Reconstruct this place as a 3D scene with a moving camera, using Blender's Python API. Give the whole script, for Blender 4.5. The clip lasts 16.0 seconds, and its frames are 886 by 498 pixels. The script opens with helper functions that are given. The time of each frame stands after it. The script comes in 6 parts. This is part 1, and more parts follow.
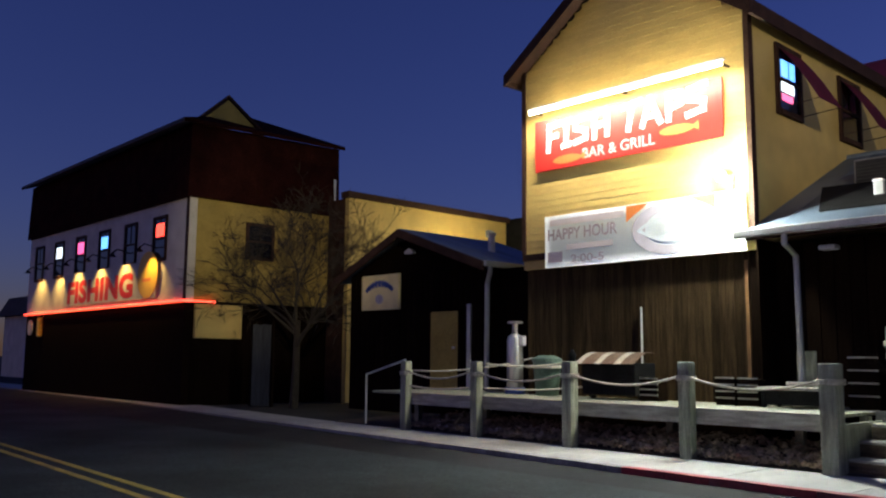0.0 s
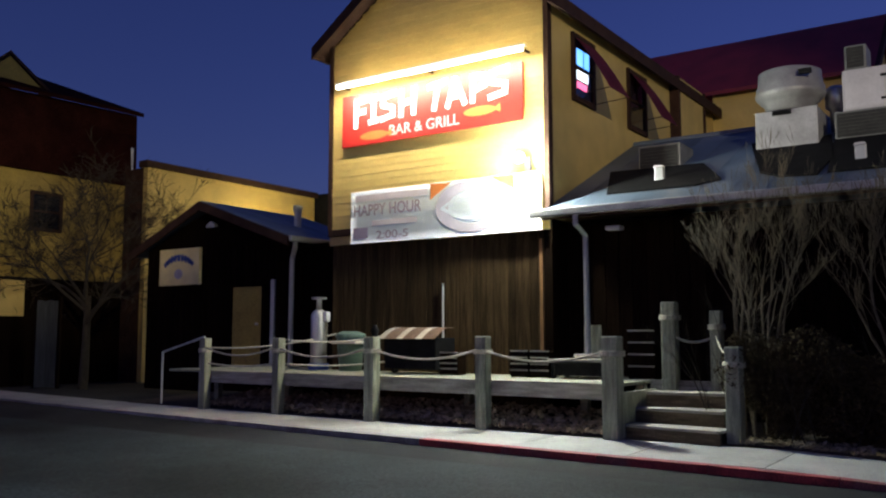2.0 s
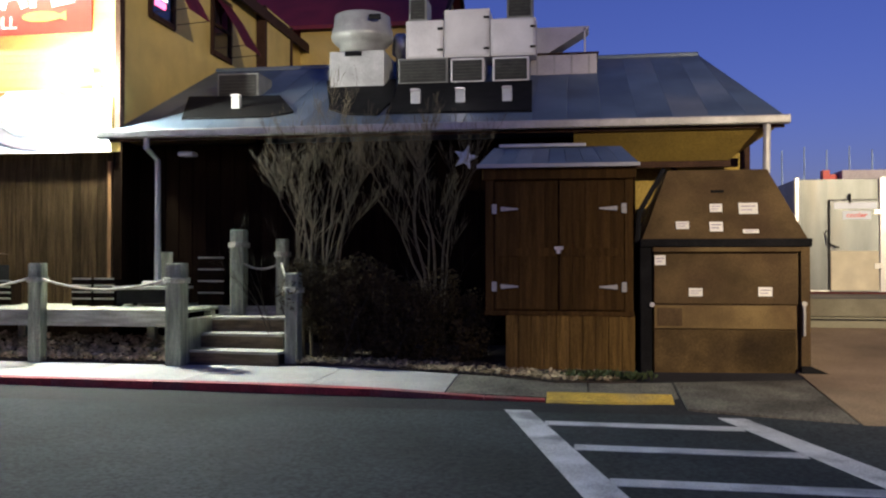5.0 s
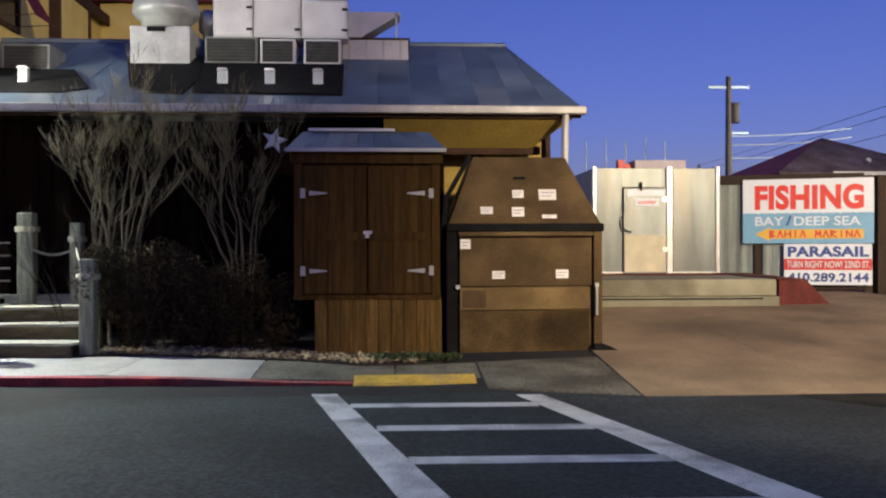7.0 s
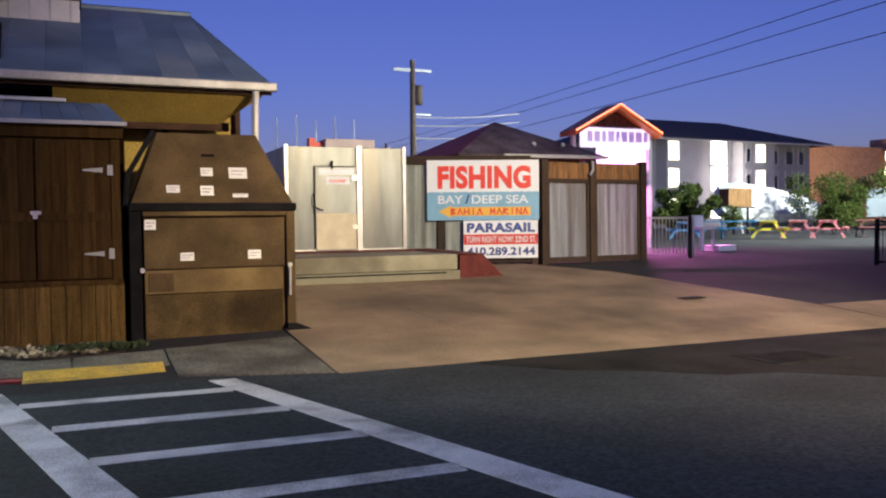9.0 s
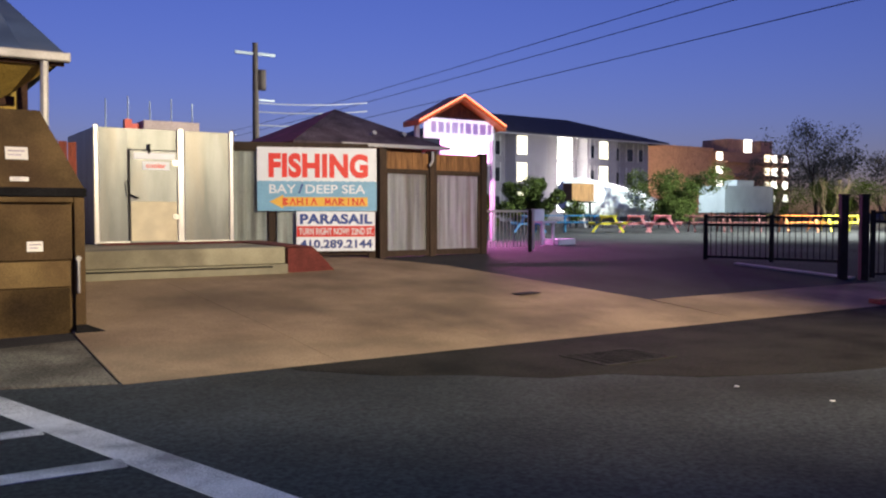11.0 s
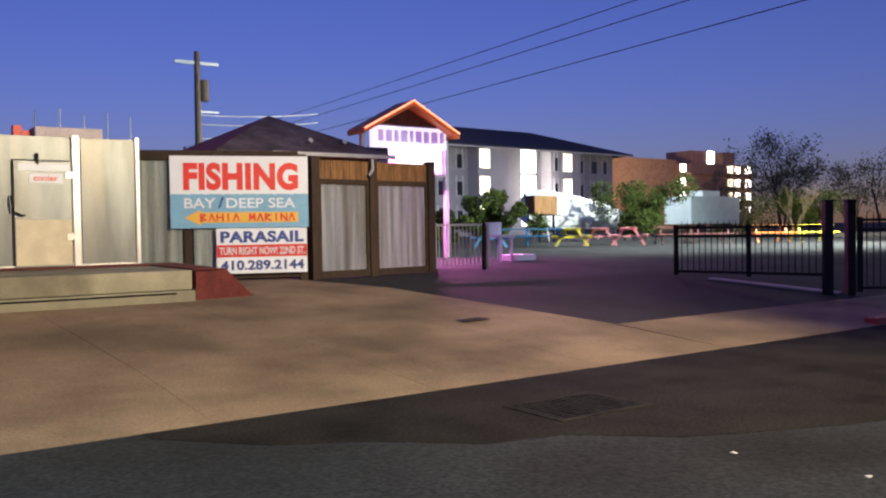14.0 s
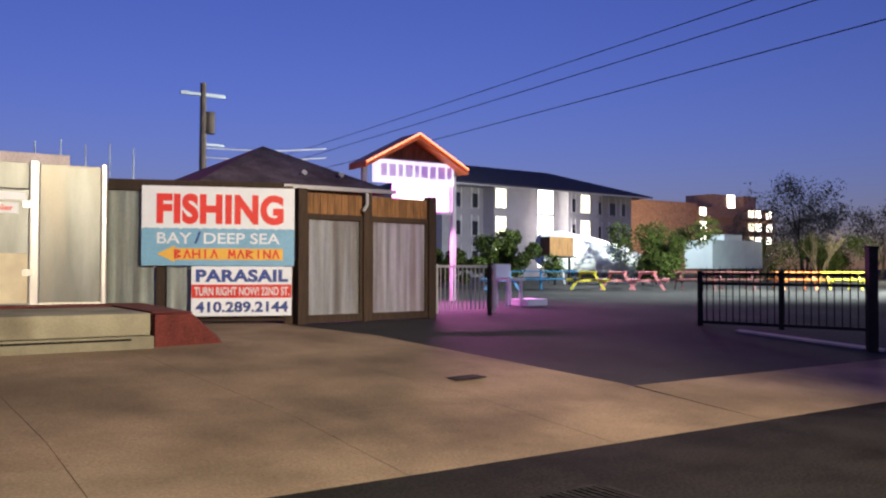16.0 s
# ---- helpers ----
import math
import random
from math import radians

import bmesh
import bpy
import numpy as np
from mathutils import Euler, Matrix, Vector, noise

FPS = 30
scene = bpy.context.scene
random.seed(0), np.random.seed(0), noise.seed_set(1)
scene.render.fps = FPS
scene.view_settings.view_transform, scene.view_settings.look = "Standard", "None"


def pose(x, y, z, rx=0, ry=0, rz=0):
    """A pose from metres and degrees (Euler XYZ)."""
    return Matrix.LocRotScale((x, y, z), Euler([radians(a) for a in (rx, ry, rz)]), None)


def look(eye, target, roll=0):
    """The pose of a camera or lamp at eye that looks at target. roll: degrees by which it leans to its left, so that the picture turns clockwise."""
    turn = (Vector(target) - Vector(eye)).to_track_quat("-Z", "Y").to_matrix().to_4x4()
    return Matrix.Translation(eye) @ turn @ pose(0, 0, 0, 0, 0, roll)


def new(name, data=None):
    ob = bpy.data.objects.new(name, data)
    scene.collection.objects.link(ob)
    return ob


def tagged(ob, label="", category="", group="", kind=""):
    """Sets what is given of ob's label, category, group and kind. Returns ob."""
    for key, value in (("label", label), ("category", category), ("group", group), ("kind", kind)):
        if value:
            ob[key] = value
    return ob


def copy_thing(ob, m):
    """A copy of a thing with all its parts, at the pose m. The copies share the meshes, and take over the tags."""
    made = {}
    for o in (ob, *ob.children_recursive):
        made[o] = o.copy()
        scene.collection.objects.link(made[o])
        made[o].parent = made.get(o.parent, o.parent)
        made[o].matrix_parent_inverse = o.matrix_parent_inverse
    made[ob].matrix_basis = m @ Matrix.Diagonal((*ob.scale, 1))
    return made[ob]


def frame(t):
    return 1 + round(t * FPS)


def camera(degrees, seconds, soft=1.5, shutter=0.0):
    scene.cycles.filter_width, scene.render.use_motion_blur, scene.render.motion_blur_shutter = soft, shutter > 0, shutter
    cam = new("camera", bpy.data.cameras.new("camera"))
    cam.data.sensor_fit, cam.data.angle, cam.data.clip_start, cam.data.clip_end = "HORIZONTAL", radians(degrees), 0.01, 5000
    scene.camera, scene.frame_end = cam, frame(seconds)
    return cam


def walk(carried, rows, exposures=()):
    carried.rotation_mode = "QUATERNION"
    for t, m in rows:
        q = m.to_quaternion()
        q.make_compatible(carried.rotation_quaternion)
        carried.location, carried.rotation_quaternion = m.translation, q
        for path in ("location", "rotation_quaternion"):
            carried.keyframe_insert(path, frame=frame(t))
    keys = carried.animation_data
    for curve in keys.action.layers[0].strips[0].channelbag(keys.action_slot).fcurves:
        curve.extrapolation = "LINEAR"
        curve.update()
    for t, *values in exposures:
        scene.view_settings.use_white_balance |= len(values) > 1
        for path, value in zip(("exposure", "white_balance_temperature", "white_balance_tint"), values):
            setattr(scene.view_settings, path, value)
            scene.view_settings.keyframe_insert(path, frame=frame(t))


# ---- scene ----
cam = camera(54.32, 16.0, 2.2)
# seconds, eye x y z, heading, tilt, lean
PATH = [
    (0, -0.580, -0.475, 1.513, 47.06, 7.20, 0.51),
    (0.5, -0.576, -0.463, 1.500, 45.17, 6.97, 0.45),
    (1, -0.570, -0.433, 1.511, 42.31, 6.71, 0.32),
    (1.5, -0.559, -0.403, 1.495, 40.64, 6.60, 0.30),
    (2, -0.523, -0.380, 1.508, 34.48, 5.68, 0.00),
    (2.5, -0.419, -0.359, 1.502, 28.13, 4.18, -0.13),
    (3, -0.318, -0.362, 1.507, 23.53, 3.18, -0.16),
    (3.5, -0.242, -0.366, 1.491, 19.72, 2.52, 0.06),
    (4, -0.162, -0.377, 1.505, 15.58, 1.76, 0.13),
    (6.5, 0.142, -0.392, 1.481, -0.03, 0.34, -0.21),
    (7, 0.150, -0.400, 1.489, -3.21, -0.10, -0.17),
    (7.5, 0.189, -0.428, 1.488, -6.60, -0.44, -0.12),
    (8, 0.191, -0.443, 1.512, -10.67, -0.94, -0.12),
    (8.5, 0.135, -0.450, 1.531, -17.52, -1.57, -0.41),
    (9, 0.148, -0.354, 1.528, -23.44, -1.82, -0.67),
    (9.5, 0.274, -0.305, 1.555, -26.26, -1.92, -0.22),
    (10, 0.471, -0.180, 1.560, -29.81, -2.15, 0.48),
    (12.5, 1.527, 0.828, 1.458, -35.07, -2.13, -0.91),
    (13, 1.780, 1.064, 1.475, -35.79, -1.70, -1.29),
    (13.5, 2.069, 1.308, 1.482, -35.79, -1.72, -1.24),
    (14, 2.373, 1.578, 1.493, -35.20, -1.40, -0.86),
    (14.5, 2.696, 1.828, 1.511, -34.47, -0.33, -0.19),
    (15, 2.960, 2.084, 1.525, -34.80, 0.03, -0.16),
    (15.5, 3.248, 2.348, 1.528, -34.46, 0.30, 0.03),
    (16, 3.508, 2.644, 1.530, -34.05, 1.23, 0.16),
]
EXPOSE = [(0.0, -0.75), (2.0, -0.85), (3.0, -0.6), (4.0, -0.35), (6.5, 0.2), (10.0, 0.2), (13.0, 0.1), (16.0, 0.15)]
walk(cam, [(t, pose(x, y, z, 90 + p, 0, w) @ pose(0, 0, 0, 0, 0, r)) for t, x, y, z, w, p, r in PATH], EXPOSE)

# ---- world and large lights ----
world = bpy.data.worlds.new("dusk")
scene.world = world
world.use_nodes = True
wn, wl = world.node_tree.nodes, world.node_tree.links
sky = wn.new("ShaderNodeTexSky")
sky.sky_type, sky.sun_disc = "NISHITA", False
sky.sun_elevation, sky.sun_rotation = radians(4.0), radians(200)
sky.air_density, sky.dust_density, sky.ozone_density = 1.0, 0.3, 2.0
tint = wn.new("ShaderNodeMix")
tint.data_type, tint.blend_type = "RGBA", "MULTIPLY"
tint.inputs[0].default_value = 1.0
tint.inputs[7].default_value = (0.365, 0.345, 1.0, 1)
wl.new(sky.outputs[0], tint.inputs[6])
wl.new(tint.outputs[2], wn["Background"].inputs[0])
wn["Background"].inputs[1].default_value = 0.17


def lamp(name, kind, m, power, color, size=0.1, size_y=None, cone=None):
    d = bpy.data.lights.new(name, kind)
    d.energy, d.color = power, color
    if kind == "AREA":
        d.size = size
        if size_y:
            d.shape, d.size_y = "RECTANGLE", size_y
    else:
        d.shadow_soft_size = size
    if cone:
        d.spot_size, d.spot_blend = radians(cone), 0.75
    ob = new(name, d)
    ob.matrix_world = m
    return ob


WARM, COOL, PINK = (1.0, 0.80, 0.52), (0.90, 0.95, 1.0), (1.0, 0.25, 0.75)
# strip light over the red sign, flood light at the wall's corner, assumed street lamp across the road, pink display,
# yard floodlight
lamp("sign_strip_light", "AREA", look((-9.42, 11.82, 6.20), (-9.42, 12.2, 5.1)), 640, (1.0, 0.91, 0.73), 4.1, 0.08)
lamp("sign_strip_light", "AREA", look((-9.42, 11.72, 6.32), (-9.42, 12.3, 7.4)), 36, (1.0, 0.84, 0.58), 4.1, 0.08)
lamp("flood_light", "SPOT", look((-7.45, 11.80, 4.22), (-4.6, 4.6, 0.0)), 1900, (0.84, 1.0, 0.98), 0.10, cone=135)
# one point per assumed head, stacked to make the wall glare taller
for z in (4.02, 4.44):
    lamp("flood_light", "POINT", pose(-7.42, 11.86, z), 560, (0.95, 1.0, 0.86), 0.06)
# unseen street lamp, assumed from the warm light on the fronts
lamp("assumed_street_light", "SPOT", look((12.0, -8.0, 8.75), (6.6, 13.0, 0.3)), 25000, (1.0, 0.80, 0.52), 0.25, cone=43)
# two narrow spots added to brighten side walls, source unknown
lamp("facade_fill", "SPOT", look((12.0, -8.0, 8.95), (-5.6, 15.6, 6.8)), 16000, (1.0, 0.86, 0.66), 0.25, cone=19)
lamp("facade_fill", "SPOT", look((12.0, -8.0, 8.95), (-23.9, 14.6, 4.8)), 26000, (1.0, 0.84, 0.58), 0.25, cone=12)
lamp("display_light", "AREA", look((15.9, 21.80, 2.98), (15.2, 18.6, 0)), 650, PINK, 1.5, 0.05)
lamp("yard_light", "POINT", pose(42.5, 41.0, 6.3), 3600, (0.95, 0.97, 1.0), 0.3)
# spot added just out of view, brightens the picnic tables and lot
lamp("lot_fill", "SPOT", look((37.0, 15.0, 9.0), (30.0, 31.0, 0)), 60000, (0.90, 1.0, 0.92), 0.25, cone=110)
# faint fill points added by the roof's vent boxes, which hold no lamp
lamp("roof_light", "POINT", pose(-5.35, 12.98, 4.42), 4, (1.0, 0.80, 0.50), 0.05)
lamp("roof_light", "POINT", pose(-1.77, 12.98, 4.42), 3, (1.0, 0.92, 0.85), 0.05)
lamp("wing_light", "POINT", pose(-20.4, 20.0, 5.2), 420, (1.0, 0.85, 0.45), 0.06)

# ---- materials ----
def material(name, color, rough=0.7, metal=0.0, vary=0.25, scale=3.0, bump=0.15, fine=60.0, stain=None, amount=0.4, stretch=(1, 1, 1), each=0.12, spec=0.5, grain=0.45):
    """A surface with broad patches, fine grain, relief and a slight difference from piece to piece."""
    m = bpy.data.materials.new(name)
    m.use_nodes = True
    n, l = m.node_tree.nodes, m.node_tree.links
    b = n["Principled BSDF"]
    b.inputs["Roughness"].default_value, b.inputs["Metallic"].default_value = rough, metal
    b.inputs["Specular IOR Level"].default_value = spec
    tc, mp = n.new("ShaderNodeTexCoord"), n.new("ShaderNodeMapping")
    mp.inputs["Scale"].default_value = stretch
    l.new(tc.outputs["Object"], mp.inputs[0])
    info = n.new("ShaderNodeObjectInfo")
    shift = n.new("ShaderNodeVectorMath")
    shift.operation = "MULTIPLY_ADD"
    l.new(info.outputs["Random"], shift.inputs[0])
    shift.inputs[1].default_value = (37, 19, 53) if each > 0.03 else (0, 0, 0)
    l.new(mp.outputs[0], shift.inputs[2])
    big, small = n.new("ShaderNodeTexNoise"), n.new("ShaderNodeTexNoise")
    for tex, s, d in ((big, scale, 4.0), (small, fine, 3.0)):
        tex.inputs["Scale"].default_value, tex.inputs["Detail"].default_value = s, d
        l.new(shift.outputs[0], tex.inputs["Vector"])
    c = [*color, 1]
    ramp = n.new("ShaderNodeMix")
    ramp.data_type = "RGBA"
    ramp.inputs[6].default_value = [v * (1 - vary) for v in color] + [1]
    ramp.inputs[7].default_value = [min(1, v * (1 + vary)) for v in color] + [1]
    spread = n.new("ShaderNodeMapRange")
    spread.inputs["From Min"].default_value, spread.inputs["From Max"].default_value = 0.33, 0.67
    l.new(big.outputs[0], spread.inputs[0])
    l.new(spread.outputs[0], ramp.inputs[0])
    out = ramp.outputs[2]
    if stain:
        st, cr = n.new("ShaderNodeTexNoise"), n.new("ShaderNodeValToRGB")
        st.inputs["Scale"].default_value, st.inputs["Detail"].default_value = scale * 0.6, 6.0
        l.new(shift.outputs[0], st.inputs["Vector"])
        cr.color_ramp.elements[0].position, cr.color_ramp.elements[1].position = 0.48, 0.68
        l.new(st.outputs[0], cr.inputs[0])
        am = n.new("ShaderNodeMath")
        am.operation = "MULTIPLY"
        am.inputs[1].default_value = amount
        l.new(cr.outputs[0], am.inputs[0])
        mx = n.new("ShaderNodeMix")
        mx.data_type = "RGBA"
        mx.inputs[7].default_value = [*stain, 1]
        l.new(out, mx.inputs[6]), l.new(am.outputs[0], mx.inputs[0])
        out = mx.outputs[2]
    hsv = n.new("ShaderNodeHueSaturation")
    mr = n.new("ShaderNodeMapRange")
    mr.inputs["To Min"].default_value, mr.inputs["To Max"].default_value = 1 - each, 1 + each
    l.new(info.outputs["Random"], mr.inputs[0])
    l.new(mr.outputs[0], hsv.inputs["Value"]), l.new(out, hsv.inputs["Color"])
    gr = n.new("ShaderNodeMix")
    gr.data_type, gr.blend_type = "RGBA", "OVERLAY"
    gr.inputs[0].default_value = grain
    speck = n.new("ShaderNodeMapRange")
    speck.inputs["From Min"].default_value, speck.inputs["From Max"].default_value = 0.3, 0.7
    l.new(small.outputs[0], speck.inputs[0])
    l.new(hsv.outputs[0], gr.inputs[6]), l.new(speck.outputs[0], gr.inputs[7])
    l.new(gr.outputs[2], b.inputs["Base Color"])
    bp = n.new("ShaderNodeBump")
    bp.inputs["Strength"].default_value, bp.inputs["Distance"].default_value = bump, 0.01
    l.new(small.outputs[0], bp.inputs["Height"]), l.new(bp.outputs[0], b.inputs["Normal"])
    return m


def glow(name, color, strength, base=(0.8, 0.8, 0.8)):
    m = bpy.data.materials.new(name)
    m.use_nodes = True
    b = m.node_tree.nodes["Principled BSDF"]
    b.inputs["Base Color"].default_value = (*base, 1)
    b.inputs["Emission Color"].default_value, b.inputs["Emission Strength"].default_value = (*color, 1), strength
    return m


def glassy(name, color):
    m = material(name, color, 0.06, 0.0, 0.1, 1.0, 0.0, spec=0.8)
    return m


ASPHALT = material("asphalt", (0.041, 0.048, 0.051), 0.9, vary=0.3, scale=0.5, bump=0.6, fine=30, stain=(0.018, 0.0185, 0.015), amount=0.85, spec=0.15)
ASPHALT_LOT = material("lot asphalt", (0.026, 0.026, 0.028), 0.9, vary=0.3, scale=0.5, bump=0.6, fine=70, stain=(0.07, 0.066, 0.06), amount=0.4, spec=0.15)
CONCRETE = material("drive concrete", (0.275, 0.207, 0.135), 0.9, vary=0.3, scale=0.75, bump=0.35, fine=45, stain=(0.13, 0.10, 0.07), amount=0.85, each=0.02, spec=0.1, grain=0.2)
WALKWAY = material("sidewalk concrete", (0.36, 0.35, 0.33), 0.85, vary=0.15, scale=1.2, bump=0.3, fine=60, stain=(0.22, 0.21, 0.20), amount=0.5, each=0.06, grain=0.35)
WALKWAY_DIRTY_SHADED = material("grimy concrete with painted shade", (0.13, 0.122, 0.10), 0.95, vary=0.4, scale=1.6, bump=0.5, fine=40, stain=(0.06, 0.056, 0.048), amount=0.8, each=0.04, spec=0.1)
KERB = material("kerb concrete", (0.30, 0.29, 0.27), 0.85, vary=0.25, scale=3, stain=(0.12, 0.11, 0.1), amount=0.6)
KERB_RED = material("worn red kerb paint", (0.30, 0.035, 0.035), 0.7, vary=0.3, scale=4, stain=(0.16, 0.10, 0.09), amount=0.6)
KERB_YELLOW = material("worn yellow kerb paint", (0.62, 0.40, 0.06), 0.7, vary=0.2, scale=5, stain=(0.30, 0.24, 0.14), amount=0.5)
PAINT_WHITE = material("road marking white", (0.55, 0.55, 0.55), 0.8, vary=0.15, scale=3, stain=(0.14, 0.14, 0.145), amount=0.8, fine=80)
PAINT_YELLOW = material("road marking yellow", (0.50, 0.34, 0.05), 0.8, vary=0.2, scale=3, stain=(0.15, 0.12, 0.06), amount=0.6)
SOIL = material("soil", (0.055, 0.042, 0.03), 0.95, vary=0.4, scale=4, bump=0.8, fine=40)
LEAF_DRY = material("dry leaves", (0.48, 0.36, 0.25), 0.9, vary=0.5, scale=9, bump=0.1)
LEAF_PALE = material("pale dry leaves", (0.46, 0.36, 0.22), 0.9, vary=0.5, scale=9, bump=0.1)
LEAF_GREEN = material("evergreen leaves", (0.058, 0.043, 0.022), 0.9, vary=0.4, scale=5, bump=0.1, spec=0.08)
LEAF_TREE = material("thin winter crown", (0.16, 0.17, 0.11), 0.9, vary=0.4, scale=1, spec=0.05)
LEAF_BUSH = material("bush leaves", (0.05, 0.068, 0.016), 0.8, vary=0.4, scale=3, bump=0.1, spec=0.08)
GRASS = material("grass", (0.04, 0.058, 0.018), 0.9, vary=0.4, scale=5)
BARK = material("shrub bark", (0.115, 0.09, 0.055), 0.9, vary=0.3, scale=8, stretch=(1, 1, 0.3))
BARK_DARK = material("twig bark", (0.036, 0.027, 0.016), 0.9, vary=0.3, scale=8)
YELLOW = material("yellow siding paint", (0.68, 0.50, 0.155), 0.6, vary=0.08, scale=2, bump=0.1, stain=(0.50, 0.34, 0.11), amount=0.3, each=0.04, grain=0.2)
YELLOW_DULL = material("ochre stucco", (0.38, 0.27, 0.06), 0.8, vary=0.15, scale=2, stain=(0.30, 0.22, 0.07), amount=0.4)
CREAM = material("cream wall paint", (0.62, 0.58, 0.48), 0.7, vary=0.1, scale=2, stain=(0.42, 0.38, 0.30), amount=0.3)
MAROON = material("maroon metal roof", (0.20, 0.022, 0.034), 0.6, vary=0.2, scale=1.5, bump=0.1)
MAROON_DARK = material("near black maroon shingles", (0.026, 0.007, 0.005), 0.95, vary=0.3, scale=2, bump=0.3, fine=30, spec=0.03)
TRIM_DARK = material("dark brown trim", (0.05, 0.026, 0.018), 0.75, vary=0.25, scale=4, spec=0.15)
WOOD_WALL = material("dark stained boards", (0.046, 0.029, 0.014), 0.9, vary=0.4, scale=3, bump=0.3, stretch=(6, 6, 0.5), each=0.4, spec=0.1)
GRATE = material("worn grate iron", (0.026, 0.025, 0.022), 0.95, 0.0, vary=0.4, scale=5, spec=0.1)
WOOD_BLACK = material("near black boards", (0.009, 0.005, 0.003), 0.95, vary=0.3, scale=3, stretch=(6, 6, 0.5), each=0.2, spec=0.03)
WOOD_SHED = material("brown shed boards", (0.054, 0.030, 0.010), 0.9, vary=0.35, scale=3, bump=0.3, stretch=(7, 7, 0.5), each=0.22, stain=(0.045, 0.024, 0.010), amount=0.5, spec=0.08)
WOOD_BASE = material("tan base boards", (0.125, 0.076, 0.024), 0.9, vary=0.4, scale=3, bump=0.3, stretch=(7, 7, 0.5), each=0.25, stain=(0.07, 0.042, 0.016), amount=0.7, spec=0.08)
WOOD_GREY = material("weathered timber", (0.28, 0.285, 0.215), 0.85, vary=0.3, scale=4, bump=0.4, stretch=(5, 5, 0.6), each=0.12, stain=(0.13, 0.13, 0.09), amount=0.5)
WOOD_GREY_X = material("weathered deck timber", (0.33, 0.31, 0.27), 0.85, vary=0.3, scale=4, bump=0.4, stretch=(0.6, 5, 5), each=0.15, stain=(0.16, 0.15, 0.12), amount=0.5)
WOOD_FENCE = material("fence frame timber", (0.04, 0.024, 0.014), 0.8, vary=0.35, scale=4, stretch=(5, 5, 0.6), each=0.2)
WOOD_CEDAR = material("cedar boards", (0.22, 0.11, 0.04), 0.75, vary=0.35, scale=4, stretch=(5, 5, 0.6), each=0.2)
ROPE = material("pale rope", (0.42, 0.39, 0.32), 0.9, vary=0.2, scale=20, bump=0.5, fine=120)
ROOF_METAL = material("blue grey metal roofing", (0.10, 0.145, 0.205), 0.5, 0.25, vary=0.3, scale=0.8, bump=0.08, stain=(0.28, 0.30, 0.32), amount=0.5, grain=0.2)
GUTTER = material("pale metal gutter", (0.50, 0.52, 0.52), 0.4, 0.3, vary=0.1, scale=3, grain=0.1)
STEEL = material("brushed steel", (0.55, 0.55, 0.53), 0.35, 0.85, vary=0.15, scale=3, bump=0.08, stretch=(8, 8, 0.6), stain=(0.35, 0.33, 0.29), amount=0.4, grain=0.15)
GALV = material("galvanised sheet", (0.46, 0.54, 0.52), 0.5, 0.15, vary=0.3, scale=1.6, bump=0.1, stretch=(5, 5, 0.25), stain=(0.24, 0.22, 0.18), amount=0.7, each=0.15, grain=0.25)
COOLER = material("embossed cooler panel", (0.20, 0.22, 0.218), 0.36, 0.5, vary=0.25, scale=1.3, bump=0.25, fine=45, stain=(0.25, 0.235, 0.20), amount=0.7, stretch=(2.5, 2.5, 0.5), grain=0.05)
COOLER_KICK = material("cream kick plate", (0.72, 0.66, 0.48), 0.5, vary=0.12, scale=3, stain=(0.5, 0.43, 0.28), amount=0.5, grain=0.08)
AC_WHITE = material("pale duct paint", (0.60, 0.58, 0.60), 0.5, 0.1, vary=0.1, scale=2, stain=(0.42, 0.40, 0.42), amount=0.4, grain=0.12)
AC_GREY = material("grey duct metal", (0.42, 0.42, 0.42), 0.5, 0.3, vary=0.15, scale=3, stain=(0.2, 0.19, 0.18), amount=0.4, grain=0.15)
GRILLE = material("dark coil grille", (0.028, 0.028, 0.027), 0.6, 0.3, vary=0.3, scale=6, bump=0.6, fine=120)
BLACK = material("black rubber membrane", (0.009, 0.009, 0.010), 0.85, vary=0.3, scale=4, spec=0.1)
IRON = material("black painted iron", (0.010, 0.010, 0.011), 0.65, 0.0, vary=0.3, scale=6, spec=0.15)
DUMP = material("worn brown dumpster paint", (0.090, 0.060, 0.027), 0.75, 0.0, vary=0.4, scale=1.7, bump=0.15, stain=(0.055, 0.032, 0.018), amount=0.75, grain=0.2, spec=0.15)
DUMP_LOW = material("rubbed brown dumpster paint", (0.155, 0.108, 0.046), 0.75, 0.0, vary=0.25, scale=2.5, stain=(0.07, 0.042, 0.02), amount=0.8, grain=0.2, spec=0.15)
DUMP_DARK = material("grimy brown dumpster paint", (0.075, 0.050, 0.022), 0.85, vary=0.45, scale=2.2, stain=(0.03, 0.02, 0.012), amount=0.8, grain=0.25, spec=0.1)
LABEL = material("white label", (0.78, 0.77, 0.72), 0.6, vary=0.04, scale=6, grain=0.1)
SIGN_WHITE = material("white sign face", (0.74, 0.81, 0.90), 0.45, vary=0.05, scale=2, grain=0.15)
SIGN_RED = material("red sign face", (0.66, 0.035, 0.025), 0.45, vary=0.05, scale=3, grain=0.15)
SIGN_BLUE = material("light blue sign face", (0.20, 0.45, 0.68), 0.45, vary=0.05, scale=3, grain=0.15)
SIGN_NAVY = material("navy sign ink", (0.03, 0.07, 0.30), 0.5, vary=0.05, grain=0.15)
SIGN_YELLOW = material("yellow sign ink", (0.85, 0.52, 0.08), 0.5, vary=0.06, grain=0.15)
SIGN_ORANGE = material("orange sign ink", (0.80, 0.25, 0.06), 0.5, vary=0.06, grain=0.15)
